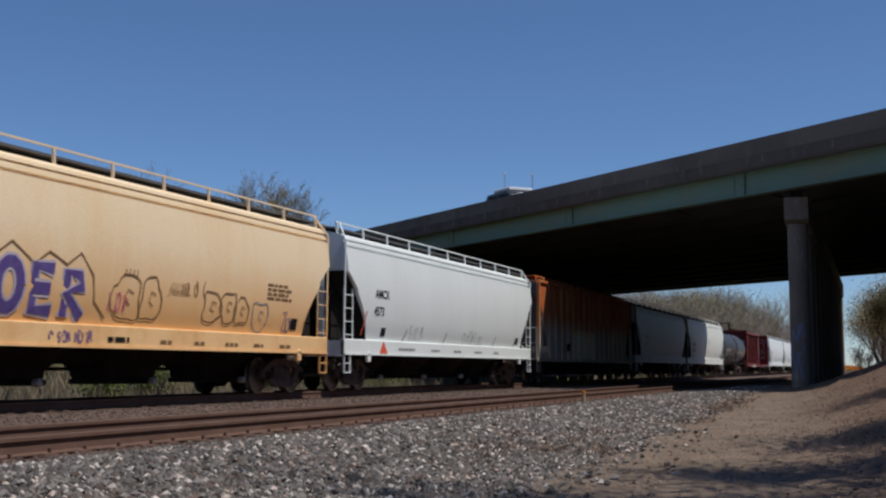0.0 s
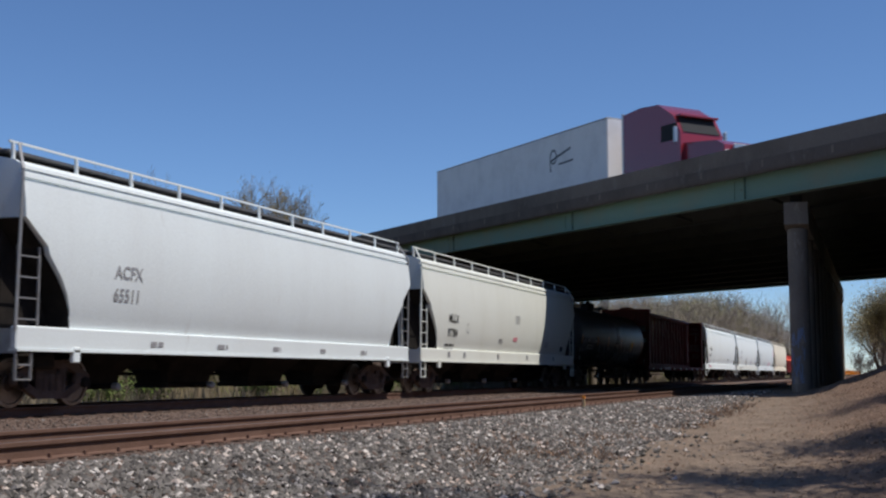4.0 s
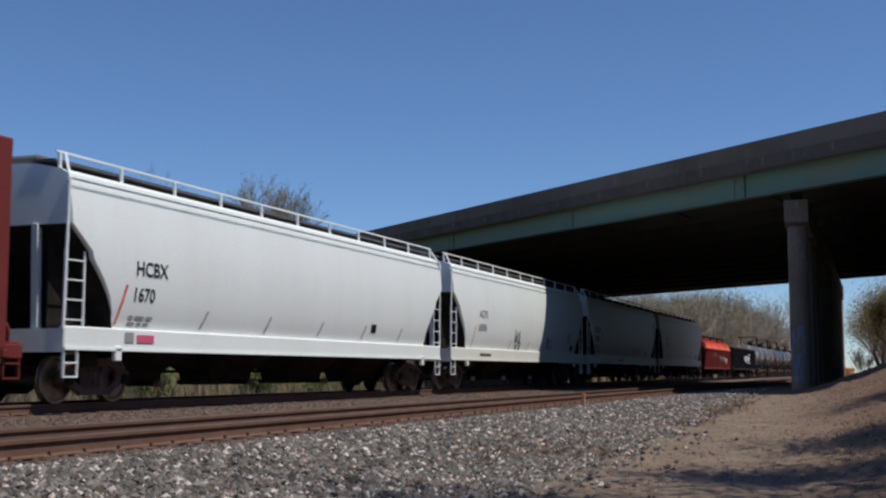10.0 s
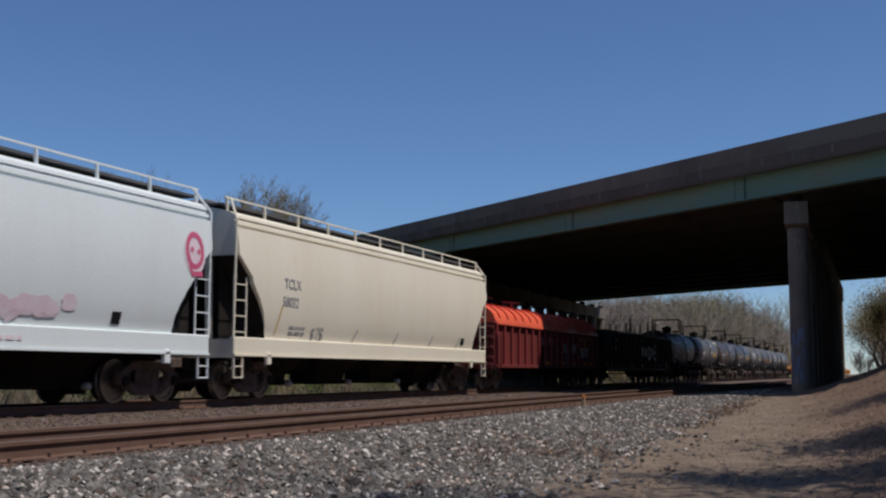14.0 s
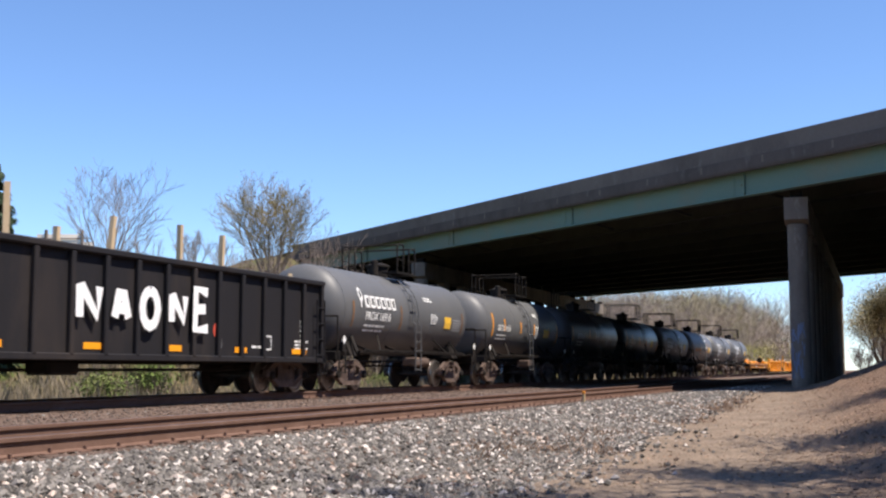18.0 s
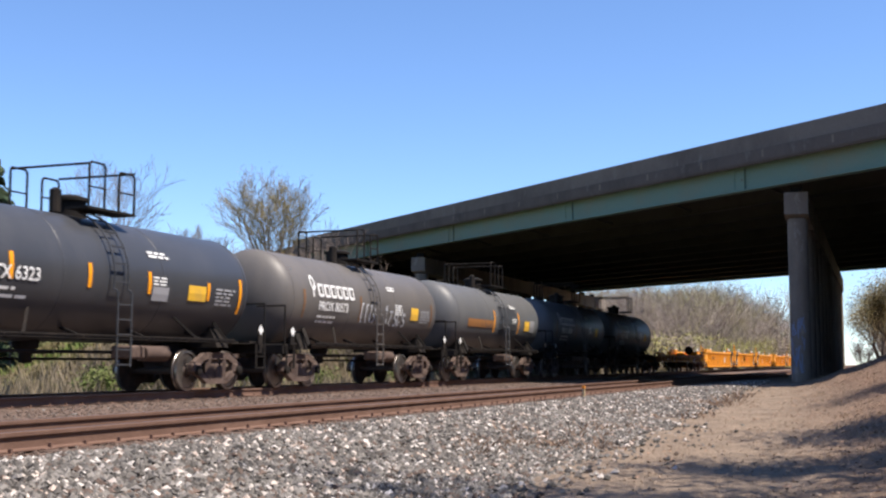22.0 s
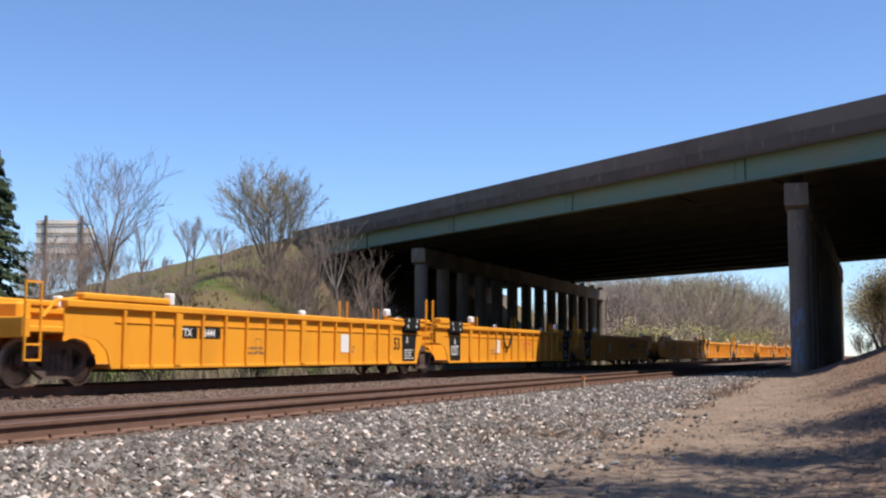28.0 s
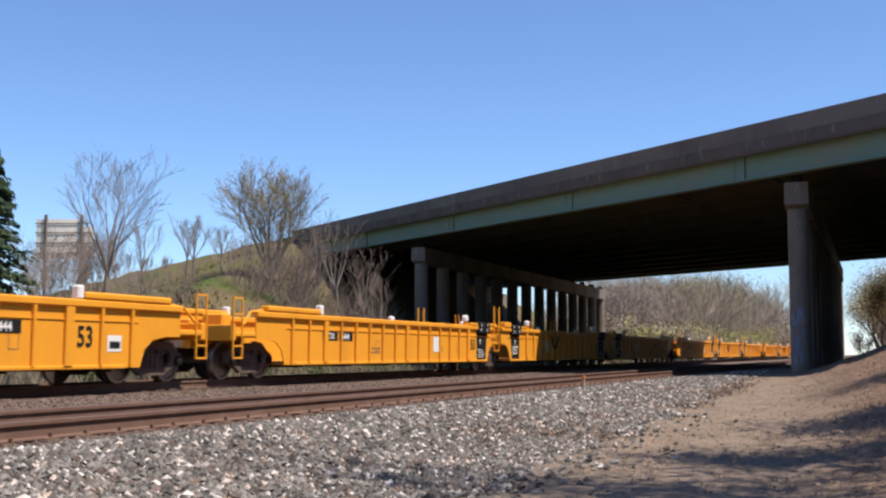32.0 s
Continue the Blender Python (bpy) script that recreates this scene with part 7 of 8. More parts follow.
def van():
    c = thing("utility_van", "slate-grey service van with a white roof rack and tall aerials", "van")
    side = [(-4.6, 0.5), (-4.6, 1.62), (-4.45, 1.85), (-2.3, 1.9), (-1.55, 1.4), (-0.35, 1.25), (0, 1.0), (0, 0.5)]
    part("body", Shape().prism(side, -0.95, 0.95), M_suv, c, "slate-grey body")
    part("roof_rack", Shape().box(-0.8, 0.8, -4.0, -2.3, 1.94, 2.12, 0.04), M_trailer, c, "white roof rack")
    part("windscreen", Shape().add([(-0.85, -2.26, 1.87), (0.85, -2.26, 1.87), (0.9, -1.56, 1.43), (-0.9, -1.56, 1.43)], [(0, 1, 2, 3)]), M_glass, c, smooth=0)
    part("bonnet_trim", Shape().box(-0.9, 0.9, -2.2, -1.0, 1.42, 1.62, 0.03), M_trailer, c)
    part("bumper", Shape().box(-0.95, 0.95, -0.05, 0.1, 0.4, 0.75, 0.04), M_chrome, c)
    for x in (-1, 1):
        for y0, y1 in ((-4.3, -3.4), (-3.2, -2.2)):
            part("side_window", Shape().box(x * 0.95, x * 0.956, y0, y1, 1.3, 1.72), M_glass, c)
        for y in (-0.95, -4.2):
            tyre(c, x * 0.85, y, 0.38, 0.24)
    for y, z in ((-3.1, 2.95), (-0.2, 2.45)):
        a = part("aerial", Shape().rod((0.6, y, 1.2), (0.6, y, z), 0.025), M_galv, c)
        part("aerial_tip", Shape().rod((0.6, y, z), (0.6, y, z + 0.1), 0.05), M_whitesq, a)
    return c


_t = semi()
DRIVING.append((_t, 23.3 + 3.5 * 33.4, 33.4, 3.9))
_v = van()
DRIVING.append((_v, 27.4 - 5.2, 28.5, 3.8))


# ---- trees, brush and grass ----
M_bark = mat("grey_brown_bark", (0.19, 0.155, 0.13), 0.95, second=(0.13, 0.105, 0.09), scale=2.0, streak=0.7, bscale=20)
M_twig = mat("bare_twigs", (0.17, 0.135, 0.115), 0.95, second=(0.12, 0.095, 0.08), scale=1.0, rand=0.2)
M_twig_olive = mat("budding_olive_twigs", (0.25, 0.2, 0.115), 0.95, second=(0.19, 0.15, 0.09), scale=1.0, rand=0.15)
M_bud = mat("spring_green_buds", (0.19, 0.165, 0.06), 0.85, second=(0.2, 0.15, 0.075), scale=0.8, island=0.35)
M_leaf = mat("young_green_leaves", (0.3, 0.34, 0.09), 0.8, second=(0.32, 0.3, 0.1), scale=0.8, island=0.4)
M_needle = mat("spruce_needles", (0.035, 0.055, 0.03), 0.85, second=(0.07, 0.085, 0.04), scale=1.5, island=0.4)
M_grass = mat("grass_blades", (0.12, 0.165, 0.045), 0.9, second=(0.2, 0.17, 0.09), scale=0.6, island=0.35)
M_dry = mat("dry_grass_stalks", (0.24, 0.195, 0.135), 0.9, second=(0.17, 0.14, 0.1), scale=0.6, island=0.35)
M_litterleaf = mat("fallen_brown_leaves", (0.26, 0.17, 0.12), 0.9, second=(0.17, 0.11, 0.08), scale=3, island=0.5)
M_tuft = mat("mixed_grass_tufts", (0.135, 0.107, 0.056), 0.95, second=(0.095, 0.13, 0.033), scale=0.14, lo=0.5, hi=0.62, island=0.35)
M_deadweed = mat("brown_dead_weeds", (0.26, 0.17, 0.115), 0.95, second=(0.2, 0.125, 0.085), scale=1.0, island=0.35)
M_greybark = mat("grey_bare_branches", (0.2, 0.165, 0.14), 0.95, second=(0.14, 0.115, 0.1), scale=1.5, bscale=20)
M_brush = mat("pale_brown_brush_twigs", (0.22, 0.175, 0.148), 0.95, second=(0.16, 0.127, 0.108), scale=1.0, rand=0.25)
M_haze = mat("brown_grey_twig_ends", (0.3, 0.24, 0.2), 0.95, second=(0.24, 0.19, 0.16), scale=0.2, island=0.12)
M_paletwig = mat("pale_grey_twigs", (0.3, 0.245, 0.205), 0.95, second=(0.24, 0.195, 0.165), scale=1.0, rand=0.2)
M_haze_green = mat("yellow_green_spring_buds", (0.36, 0.34, 0.12), 0.9, second=(0.32, 0.27, 0.13), scale=0.2, island=0.25)
M_palebud = mat("pale_young_leaves", (0.5, 0.42, 0.23), 0.85, second=(0.4, 0.33, 0.18), scale=0.5, island=0.3)
M_paletrunk = mat("pale_sapling_bark", (0.33, 0.29, 0.25), 0.9, second=(0.22, 0.19, 0.16), scale=2)


def grow(rnd, base, height, stems, spread, depth, upright, trunk, twig_len=1.0, start=0.28):
    """A leafless tree: tapering limbs that fork; returns limbs, twigs and the twigs' tips."""
    limbs, twigs, tips = Shape(), Shape(), []

    def branch(p, d, length, r, level):
        n = 3 if level < 2 else 2
        q = p
        for k in range(n):
            d = (d + Vector((rnd.uniform(-1, 1), rnd.uniform(-1, 1), rnd.uniform(-0.4, 1) * upright)) * 0.16).normalized()
            e = q + d * (length / n)
            r1 = r * (1 - 0.28 * (k + 1) / n)
            (limbs if level < 2 else twigs).rod(q, e, r * (1 - 0.28 * k / n), 6 if level < 2 else 4 if level == 2 else 3, r1, caps=False)
            q = e
            if level >= 1 and level < depth:
                for _ in range(1 if level < depth - 1 else 2):
                    side(q, d, length, r1, level)
        if level < depth:
            for _ in range(2 + (level == 0)):
                side(q, d, length, r * 0.72, level)
        else:
            tips.append(q)

    def side(q, d, length, r, level):
        a = Vector((rnd.uniform(-1, 1), rnd.uniform(-1, 1), rnd.uniform(-0.2, 0.6)))
        nd = (d + a.normalized() * spread * rnd.uniform(0.6, 1.1) + Vector((0, 0, upright * 0.35))).normalized()
        branch(q, nd, length * rnd.uniform(0.55, 0.8), r * 0.58, level + 1)

    for k in range(stems):
        a = 6.283 * k / stems + rnd.uniform(-0.4, 0.4)
        lean = 0.0 if stems == 1 else rnd.uniform(0.15, 0.5)
        branch(Vector(base), Vector((math.cos(a) * lean, math.sin(a) * lean, 1)).normalized(), height * start * rnd.uniform(0.9, 1.15), trunk * (1 if stems == 1 else 0.6), 0)
    return limbs, twigs, tips


def fit_height(parts, base, height):
    """Scales what has grown to its height."""
    top = max(max(p[2] for p in s.v) for s in parts if s.v)
    f = height / (top - base[2])
    for s in parts:
        s.v = [((x - base[0]) * f + base[0], (y - base[1]) * f + base[1], (z - base[2]) * f + base[2]) for x, y, z in s.v]
    return f


def specks(rnd, tips, count, spread, size, f=1.0, base=(0, 0, 0)):
    s = Shape()
    for _ in range(count):
        t = tips[rnd.randrange(len(tips))]
        p = Vector(base) + (Vector(t) - Vector(base)) * f + Vector((rnd.gauss(0, spread), rnd.gauss(0, spread), rnd.gauss(0, spread)))
        a, b = Vector((rnd.uniform(-1, 1), rnd.uniform(-1, 1), rnd.uniform(-1, 1))), Vector((rnd.uniform(-1, 1), rnd.uniform(-1, 1), rnd.uniform(-1, 1)))
        a, b = a.normalized() * size * rnd.uniform(0.6, 1.3), b.normalized() * size * rnd.uniform(0.5, 1.0)
        s.add([p - a, p + b, p + a, p - b], [(0, 1, 2, 3)])
    return s


def tree(name, label, seed, x, y, height, stems=1, spread=0.75, depth=4, upright=0.6, trunk=0.18, buds=0, bud_mat=None, twig_mat=None, bark=None, z=None, sink=0.3, bud_size=0.09, start=0.28, budspread=0.25):
    rnd = random.Random(seed)
    z = place_z(x, y) if z is None else z
    t = thing(name, label, "tree" if "tree" in name or "spruce" in name else "shrub")
    t.matrix_basis = pose(x, y, z - sink)
    limbs, twigs, tips = grow(rnd, (0, 0, 0), height, stems, spread, depth, upright, trunk, start=start)
    f = fit_height([limbs, twigs], (0, 0, 0), height + sink)
    part("trunk", limbs, bark or M_bark, t, smooth=60)
    part("crown", twigs, twig_mat or M_twig, t, smooth=60)
    if buds:
        part("foliage", specks(rnd, tips, buds, budspread, bud_size, f), bud_mat or M_bud, t, smooth=0)
    return t


def vase(rnd, height, tl, n, lean, thick, thin, levels=3, kids=2, rise=0.1, reach=0.62):
    """A leafless crown: limbs that fan out from the head of a trunk, each with tapering side branches and twigs."""
    limbs, twigs, tips = Shape(), Shape(), []

    def run(p, d, length, r, level):
        segs = (5, 4, 3, 2)[level]
        for k in range(segs):
            d = (d + Vector((rnd.uniform(-1, 1), rnd.uniform(-1, 1), rnd.uniform(-0.6, 0.8))) * 0.12 + Vector((0, 0, rise))).normalized()
            e = p + d * (length / segs)
            r1 = max(thin, r * (1 - 0.7 * (k + 1) / segs))
            (limbs if level < 1 else twigs).rod(p, e, max(thin, r * (1 - 0.7 * k / segs)), 5 if level < 1 else 3, r1, caps=False)
            p = e
            if level < levels and (k or level):
                for _ in range(kids if k < segs - 1 else kids + 1):
                    a = Vector((rnd.uniform(-1, 1), rnd.uniform(-1, 1), rnd.uniform(-0.5, 0.7))).normalized()
                    run(p, (d + a * rnd.uniform(0.5, 0.9)).normalized(), length * rnd.uniform(0.5, 0.78) * (1 - 0.4 * k / segs), max(thin, r1 * 0.55), level + 1)
        tips.append(p)

    if tl:
        q = Vector((0, 0, 0))
        for k in range(4):
            e = Vector((rnd.uniform(-0.06, 0.06) * tl * 0.3, rnd.uniform(-0.06, 0.06) * tl * 0.3, tl * (k + 1) / 4))
            limbs.rod(q, e, thick * (1 - 0.08 * k), 7, thick * (0.92 - 0.08 * k), caps=False)
            q = e
    for i in range(n):
        a = 2.4 * i + rnd.uniform(-0.3, 0.3)
        l = lean * math.sqrt((i + 0.3) / n)
        base = q * rnd.uniform(0.86, 1.0) if tl else Vector((math.cos(a) * 0.25 * l, math.sin(a) * 0.25 * l, 0))
        run(base, Vector((math.cos(a) * l, math.sin(a) * l, 1)).normalized(), (height - tl) * reach * rnd.uniform(0.85, 1.1), thick * 0.55, 0)
    return limbs, twigs, tips


def crown_tree(name, label, seed, x, y, z, height, tl, n, lean, thick, thin, bark, twig_mat, buds=0, bud_mat=None, bud_size=0.05, budspread=0.2, levels=3, kids=2, rise=0.1, reach=0.62):
    rnd = random.Random(seed)
    t = thing(name, label, "tree" if "tree" in name else "shrub")
    t.matrix_basis = pose(x, y, z)
    limbs, twigs, tips = vase(rnd, height, tl, n, lean, thick, thin, levels, kids, rise, reach)
    f = fit_height([limbs, twigs], (0, 0, 0), height)
    part("trunk", limbs, bark, t, smooth=60)
    part("crown", twigs, twig_mat, t, smooth=60)
    if buds:
        part("foliage", specks(rnd, tips, buds, budspread, bud_size, f), bud_mat, t, smooth=0)
    return t


def place_z(x, y):
    """The height of the land or embankment at a place."""
    z = float(ground_z(x, y))
    m = (x - BA.x) * BM.x + (y - BA.y) * BM.y
    if x < -25.6:
        e = fill_height(m, -25.6 - x)
        z = max(z, e)
    return z


def spruce(x, y, z, height, width, seed):
    rnd = random.Random(seed)
    t = thing("spruce_tree", "tall dark green spruce with drooping boughs", "tree")
    t.matrix_basis = pose(x, y, z)
    part("trunk", Shape().rod((0, 0, 0), (0, 0, height * 0.97), 0.18, 7, 0.02), M_bark, t)
    s = Shape()
    k = 0.0
    while k < 1:
        h = height * (0.08 + 0.92 * k)
        reach = width * (1 - k) ** 0.85 + 0.1
        for _ in range(11):
            a = rnd.uniform(0, 6.283)
            r = reach * rnd.uniform(0.5, 1.2)
            for q in range(int(10 + r * 10)):
                f = rnd.uniform(0.15, 1)
                p = Vector((math.cos(a) * r * f, math.sin(a) * r * f, h + a * 0.07 - 0.3 * r * f * f + 0.12 * r * f ** 4 + rnd.uniform(-0.16, 0.12)))
                d = Vector((math.cos(a), math.sin(a), -0.3))
                w = Vector((-math.sin(a), math.cos(a), rnd.uniform(-0.3, 0.3))) * rnd.uniform(0.08, 0.22)
                e = d * rnd.uniform(0.12, 0.3)
                s.add([p - w, p + e * 0.4 + Vector((0, 0, 0.04)), p + w, p + e - Vector((0, 0, 0.1))], [(0, 1, 2, 3)])
        k += rnd.uniform(0.02, 0.045)
    part("crown", s, M_needle, t, smooth=0)


def blades(rnd, name, label, material, spots, h0, h1, w, lean=0.5, per=5):
    s = Shape()
    for x, y, z in spots:
        for _ in range(per):
            a = rnd.uniform(0, 6.283)
            h = rnd.uniform(h0, h1)
            px, py = x + rnd.gauss(0, 0.08), y + rnd.gauss(0, 0.08)
            dx, dy = math.cos(a), math.sin(a)
            l = rnd.uniform(0, lean) * h
            s.add([(px - dy * w, py + dx * w, z - 0.02), (px + dy * w, py - dx * w, z - 0.02), (px + dx * l * 0.5 + dy * w * 0.7, py + dy * l * 0.5 - dx * w * 0.7, z + h * 0.6), (px + dx * l, py + dy * l, z + h)],
                  [(0, 1, 2, 3)])
    me = bpy.data.meshes.new(name)
    me.from_pydata(s.v, [], s.f)
    me.materials.append(material)
    return tagged(new(name, me), label, "grass", kind="stuff")


def build_plants():
    rnd = random.Random(21)
    # by the embankment
    spruce(-42.35, 47.9, -0.9, 11.7, 3.1, 3)
    crown_tree("bare_tree", "tall bare tree with a forked spreading crown", 4, -49.4, 66.8, 2.9, 12.0, 4.0, 7, 0.8, 0.22, 0.013, M_greybark, M_greybark, rise=0.03, kids=1, reach=0.75)
    crown_tree("budding_tree", "bushy upright tree with olive-yellow spring buds", 8, -33.4, 60.6, 3.0, 9.0, 2.4, 18, 0.56, 0.17, 0.013, M_greybark, M_twig_olive, buds=3000, bud_mat=M_bud, bud_size=0.04, budspread=0.12, rise=0.05, kids=1, reach=0.75)
    for k, (x, y, h, tl) in enumerate(((-29.2, 60.5, 7.6, 3.0), (-28.0, 61.5, 6.4, 2.6), (-30.3, 59.2, 5.4, 1.6), (-26.6, 60.2, 5.6, 2.0), (-27.6, 62.5, 4.6, 1.2), (-31.4, 62.6, 6.4, 2.0), (-29.9, 57.6, 4.6, 1.4))):
        crown_tree("bare_sapling_tree", "thin pale bare sapling beside the bridge", 40 + k, x, y, place_z(x, y) - 0.3, h, tl, 5, 0.6, 0.08, 0.009, M_paletrunk, M_brush, kids=1, levels=2, rise=0.08)
    for k in range(26):
        x, y = rnd.uniform(-33.5, -26.6), rnd.uniform(55.5, 63)
        crown_tree("brush_shrub", "tangled leafless brush beside the bridge", 150 + k, x, y, place_z(x, y) - 0.2, rnd.uniform(2.0, 4.4), 0, 7, 0.9, 0.03, 0.007, M_brush, M_brush, levels=2, kids=1, buds=120 if k % 3 == 0 else 0, bud_mat=M_bud, bud_size=0.05)
    for k in range(9):
        s = rnd.uniform(46, 112)
        x, y = deck(s, rnd.uniform(-5.5, -0.8))
        crown_tree("bare_shrub", "leafless brown shrub on the embankment", 60 + k, x, y, place_z(x, y) - 0.2, rnd.uniform(1.8, 3.8), 0.5, 5, 0.7, 0.05, 0.014, M_brush, M_brush, levels=2, kids=1)
    for k in range(14):
        f = k / 13
        x, y = -31.5 - 24 * f + rnd.uniform(-1.5, 1.5), 49 + 14 * f + rnd.uniform(-2, 2)
        crown_tree("brush_shrub", "tangled leafless brush at the embankment's foot", 90 + k, x, y, place_z(x, y) - 0.2, rnd.uniform(1.5, 3.2), 0, 7, 1.0, 0.03, 0.007, M_brush, M_brush, levels=2, kids=1, buds=120 if k % 3 == 0 else 0, bud_mat=M_bud, bud_size=0.05)
    for k in range(14):
        a, r = radians(36.2 + 4.6 * rnd.random()), rnd.uniform(72, 108)
        x, y = -r * math.sin(a), r * math.cos(a)
        crown_tree("brush_tree", "tall tangle of leafless brush below the road sign", 120 + k, x, y, place_z(x, y) - 0.3, rnd.uniform(0.06, 0.085) * r, 1.2, 7, 0.75, 0.07, 0.01, M_brush, M_brush, levels=2, kids=1)
    for k, (x, y, h) in enumerate(((-43.6, 62.5, 5.6), (-41.0, 63.5, 4.6), (-39.6, 62.0, 4.4), (-37.4, 61.6, 3.4))):
        crown_tree("bare_sapling_tree", "thin bare tree on the grassy slope", 175 + k, x, y, place_z(x, y) - 0.2, h, h * 0.4, 5, 0.7, 0.08, 0.011, M_greybark, M_greybark, kids=1, levels=2)
    for k in range(10):
        x, y = -54 - k * 2.8 + rnd.uniform(-1.5, 1.5), 58 + k * 2.4 + rnd.uniform(-3, 6)
        crown_tree("bare_sapling_tree", "thin bare tree among the brush below the road sign", 170 + k, x, y, place_z(x, y) - 0.3, rnd.uniform(6.0, 9.5), 2.4, 5, 0.6, 0.09, 0.014, M_greybark, M_brush, kids=1, levels=2)
    # woods beyond the bridge: a few grown trees and copies of them
    protos = []
    for k in range(7):
        green = k in (2, 5)
        protos.append(crown_tree("woodland_tree", "bare woodland tree with a haze of early buds" if green else "bare grey-brown woodland tree", 200 + k, -60, 180 + k * 9, float(ground_z(-60, 180 + k * 9)) - 0.4, 11.5, 2.6 + 0.4 * (k % 3), 8, 0.75, 0.14, 0.016,
                                 M_paletwig, M_paletwig, buds=1700, bud_mat=M_haze_green if green else M_haze, bud_size=0.05, budspread=0.6, kids=1, levels=2))
    shrubs = [crown_tree("green_shrub", "fresh yellow-green spring shrub at the wood's edge" if k < 2 else "tangled grey-brown undergrowth at the wood's edge", 220 + k, -40, 150 + k * 7, float(ground_z(-40, 150 + k * 7)) - 0.2, 4.2, 0, 9, 1.0, 0.06, 0.02,
                         M_paletwig, M_paletwig, levels=2, kids=1, buds=1700, bud_mat=(M_haze_green, M_leaf, M_haze, M_haze)[k], bud_size=0.07, budspread=0.4) for k in range(4)]
    n = 0
    while n < 140:
        y = rnd.uniform(150, 340)
        x = -rnd.uniform(0.07, 0.25) * y
        if x > -22.5:
            continue
        n += 1
        o = copy_thing(protos[rnd.choice((2, 5, 2, 5, 5, 0, 3))] if x > -0.165 * y and y < 250 else protos[rnd.choice((0, 1, 3, 4, 6, 5))], pose(x, y, float(ground_z(x, y)) - 0.4, 0, 0, rnd.uniform(0, 360)))
        f = 0.078 * y / 11.5 * rnd.uniform(0.65, 1.05) * (1 + 0.35 * noise.noise((x * 0.05, y * 0.02, 1.0)))
        o.scale = (f * 1.15, f * 1.15, f)
        tagged(o, group="far woods")
    for k in range(95):
        y = rnd.uniform(118, 240)
        x = -22.8 - rnd.uniform(0, 1) ** 1.3 * (y * 0.22 - 14)
        o = copy_thing(shrubs[rnd.choice((0, 0, 1, 1, 0, 2, 3) if x > -0.165 * y else (0, 2, 2, 3, 3, 3))], pose(x, y, float(ground_z(x, y)) - 0.2, 0, 0, rnd.uniform(0, 360)))
        f = rnd.uniform(0.6, 1.5)
        o.scale = (f * 1.2, f * 1.2, f * rnd.uniform(0.8, 1.1))
    for k in range(46):
        y = rnd.uniform(330, 560)
        x = rnd.uniform(-0.34, 0.06) * y
        if abs(x - TX) < 8 or abs(x - NX) < 7:
            continue
        o = copy_thing(rnd.choice(protos), pose(x, y, float(ground_z(x, y)) - 0.4, 0, 0, rnd.uniform(0, 360)))
        f = rnd.uniform(1.3, 2.2)
        o.scale = (f * 1.2, f * 1.2, f)
    for k in range(60):
        y = rnd.uniform(235, 430)
        x = -rnd.uniform(0.082, 0.13) * y
        if x < -22.8:
            o = copy_thing(shrubs[rnd.choice((0, 2, 2, 3, 3))], pose(x, y, float(ground_z(x, y)) - 0.2, 0, 0, rnd.uniform(0, 360)))
            f = rnd.uniform(1.0, 2.2)
            o.scale = (f * 1.3, f * 1.3, f)
    # on the bank beyond the near pier
    for k, (x, y, h, n) in enumerate(((0.4, 88.0, 5.6, 17000), (1.6, 96.0, 7.0, 17000), (-0.9, 101.0, 5.4, 17000), (3.4, 92.0, 8.0, 9000), (0.3, 108.0, 7.0, 15000))):
        tree("leafing_tree", "small tree with pale olive young leaves on the bank", 301 + k, x, y, h, stems=7, spread=0.75, depth=4, upright=0.55, trunk=0.07, buds=n, bud_mat=M_palebud, twig_mat=M_paletwig, bark=M_twig, bud_size=0.05, start=0.2, budspread=0.6)
    for k in range(8):
        x, y = rnd.uniform(-3.0, 1.5), rnd.uniform(100, 190)
        o = copy_thing(shrubs[rnd.choice((0, 2, 3))], pose(x, y, float(ground_z(x, y)) - 0.2, 0, 0, rnd.uniform(0, 360)))
        f = rnd.uniform(0.5, 0.9)
        o.scale = (f, f, f)
    # slim trees on the bank beside the path, whose shade falls across it
    for k in range(13):
        x, y = 5.0 + 3.0 * rnd.random(), 7.0 + 19.0 * k / 12 + rnd.uniform(-0.5, 0.5)
        h = (x + float(np.interp(y - 1.3, [8, 12, 19, 26], [1.9, 1.6, 0.7, -1.2])) - 0.6) / 0.62 - 2.3
        tree("bankside_tree", "slim budding tree on the bank beside the path", 310 + k, x, y, h * rnd.uniform(0.85, 1.05), stems=2, spread=0.36, depth=4, upright=1.0, trunk=0.12, buds=6000, bud_size=0.07, start=0.3, budspread=0.5)
    # unseen woods above the path and behind, added to cut down sky light
    for k in range(58):
        x, y = (rnd.uniform(13, 34), rnd.uniform(-40, 34)) if k < 40 else (rnd.uniform(-60, 12), rnd.uniform(-75, -30))
        if abs(x - TX) < 6 or abs(x - NX) < 5:
            continue
        o = copy_thing(protos[k % 7], pose(x, y, float(ground_z(x, y)) - 0.4, 0, 0, rnd.uniform(0, 360)))
        f = rnd.uniform(0.8, 1.1) * (1.0 if k < 40 else 1.4)
        o.scale = (f, f, f)
        tagged(o, "bare budding tree added on the bank to block sky light", group="bank woods")
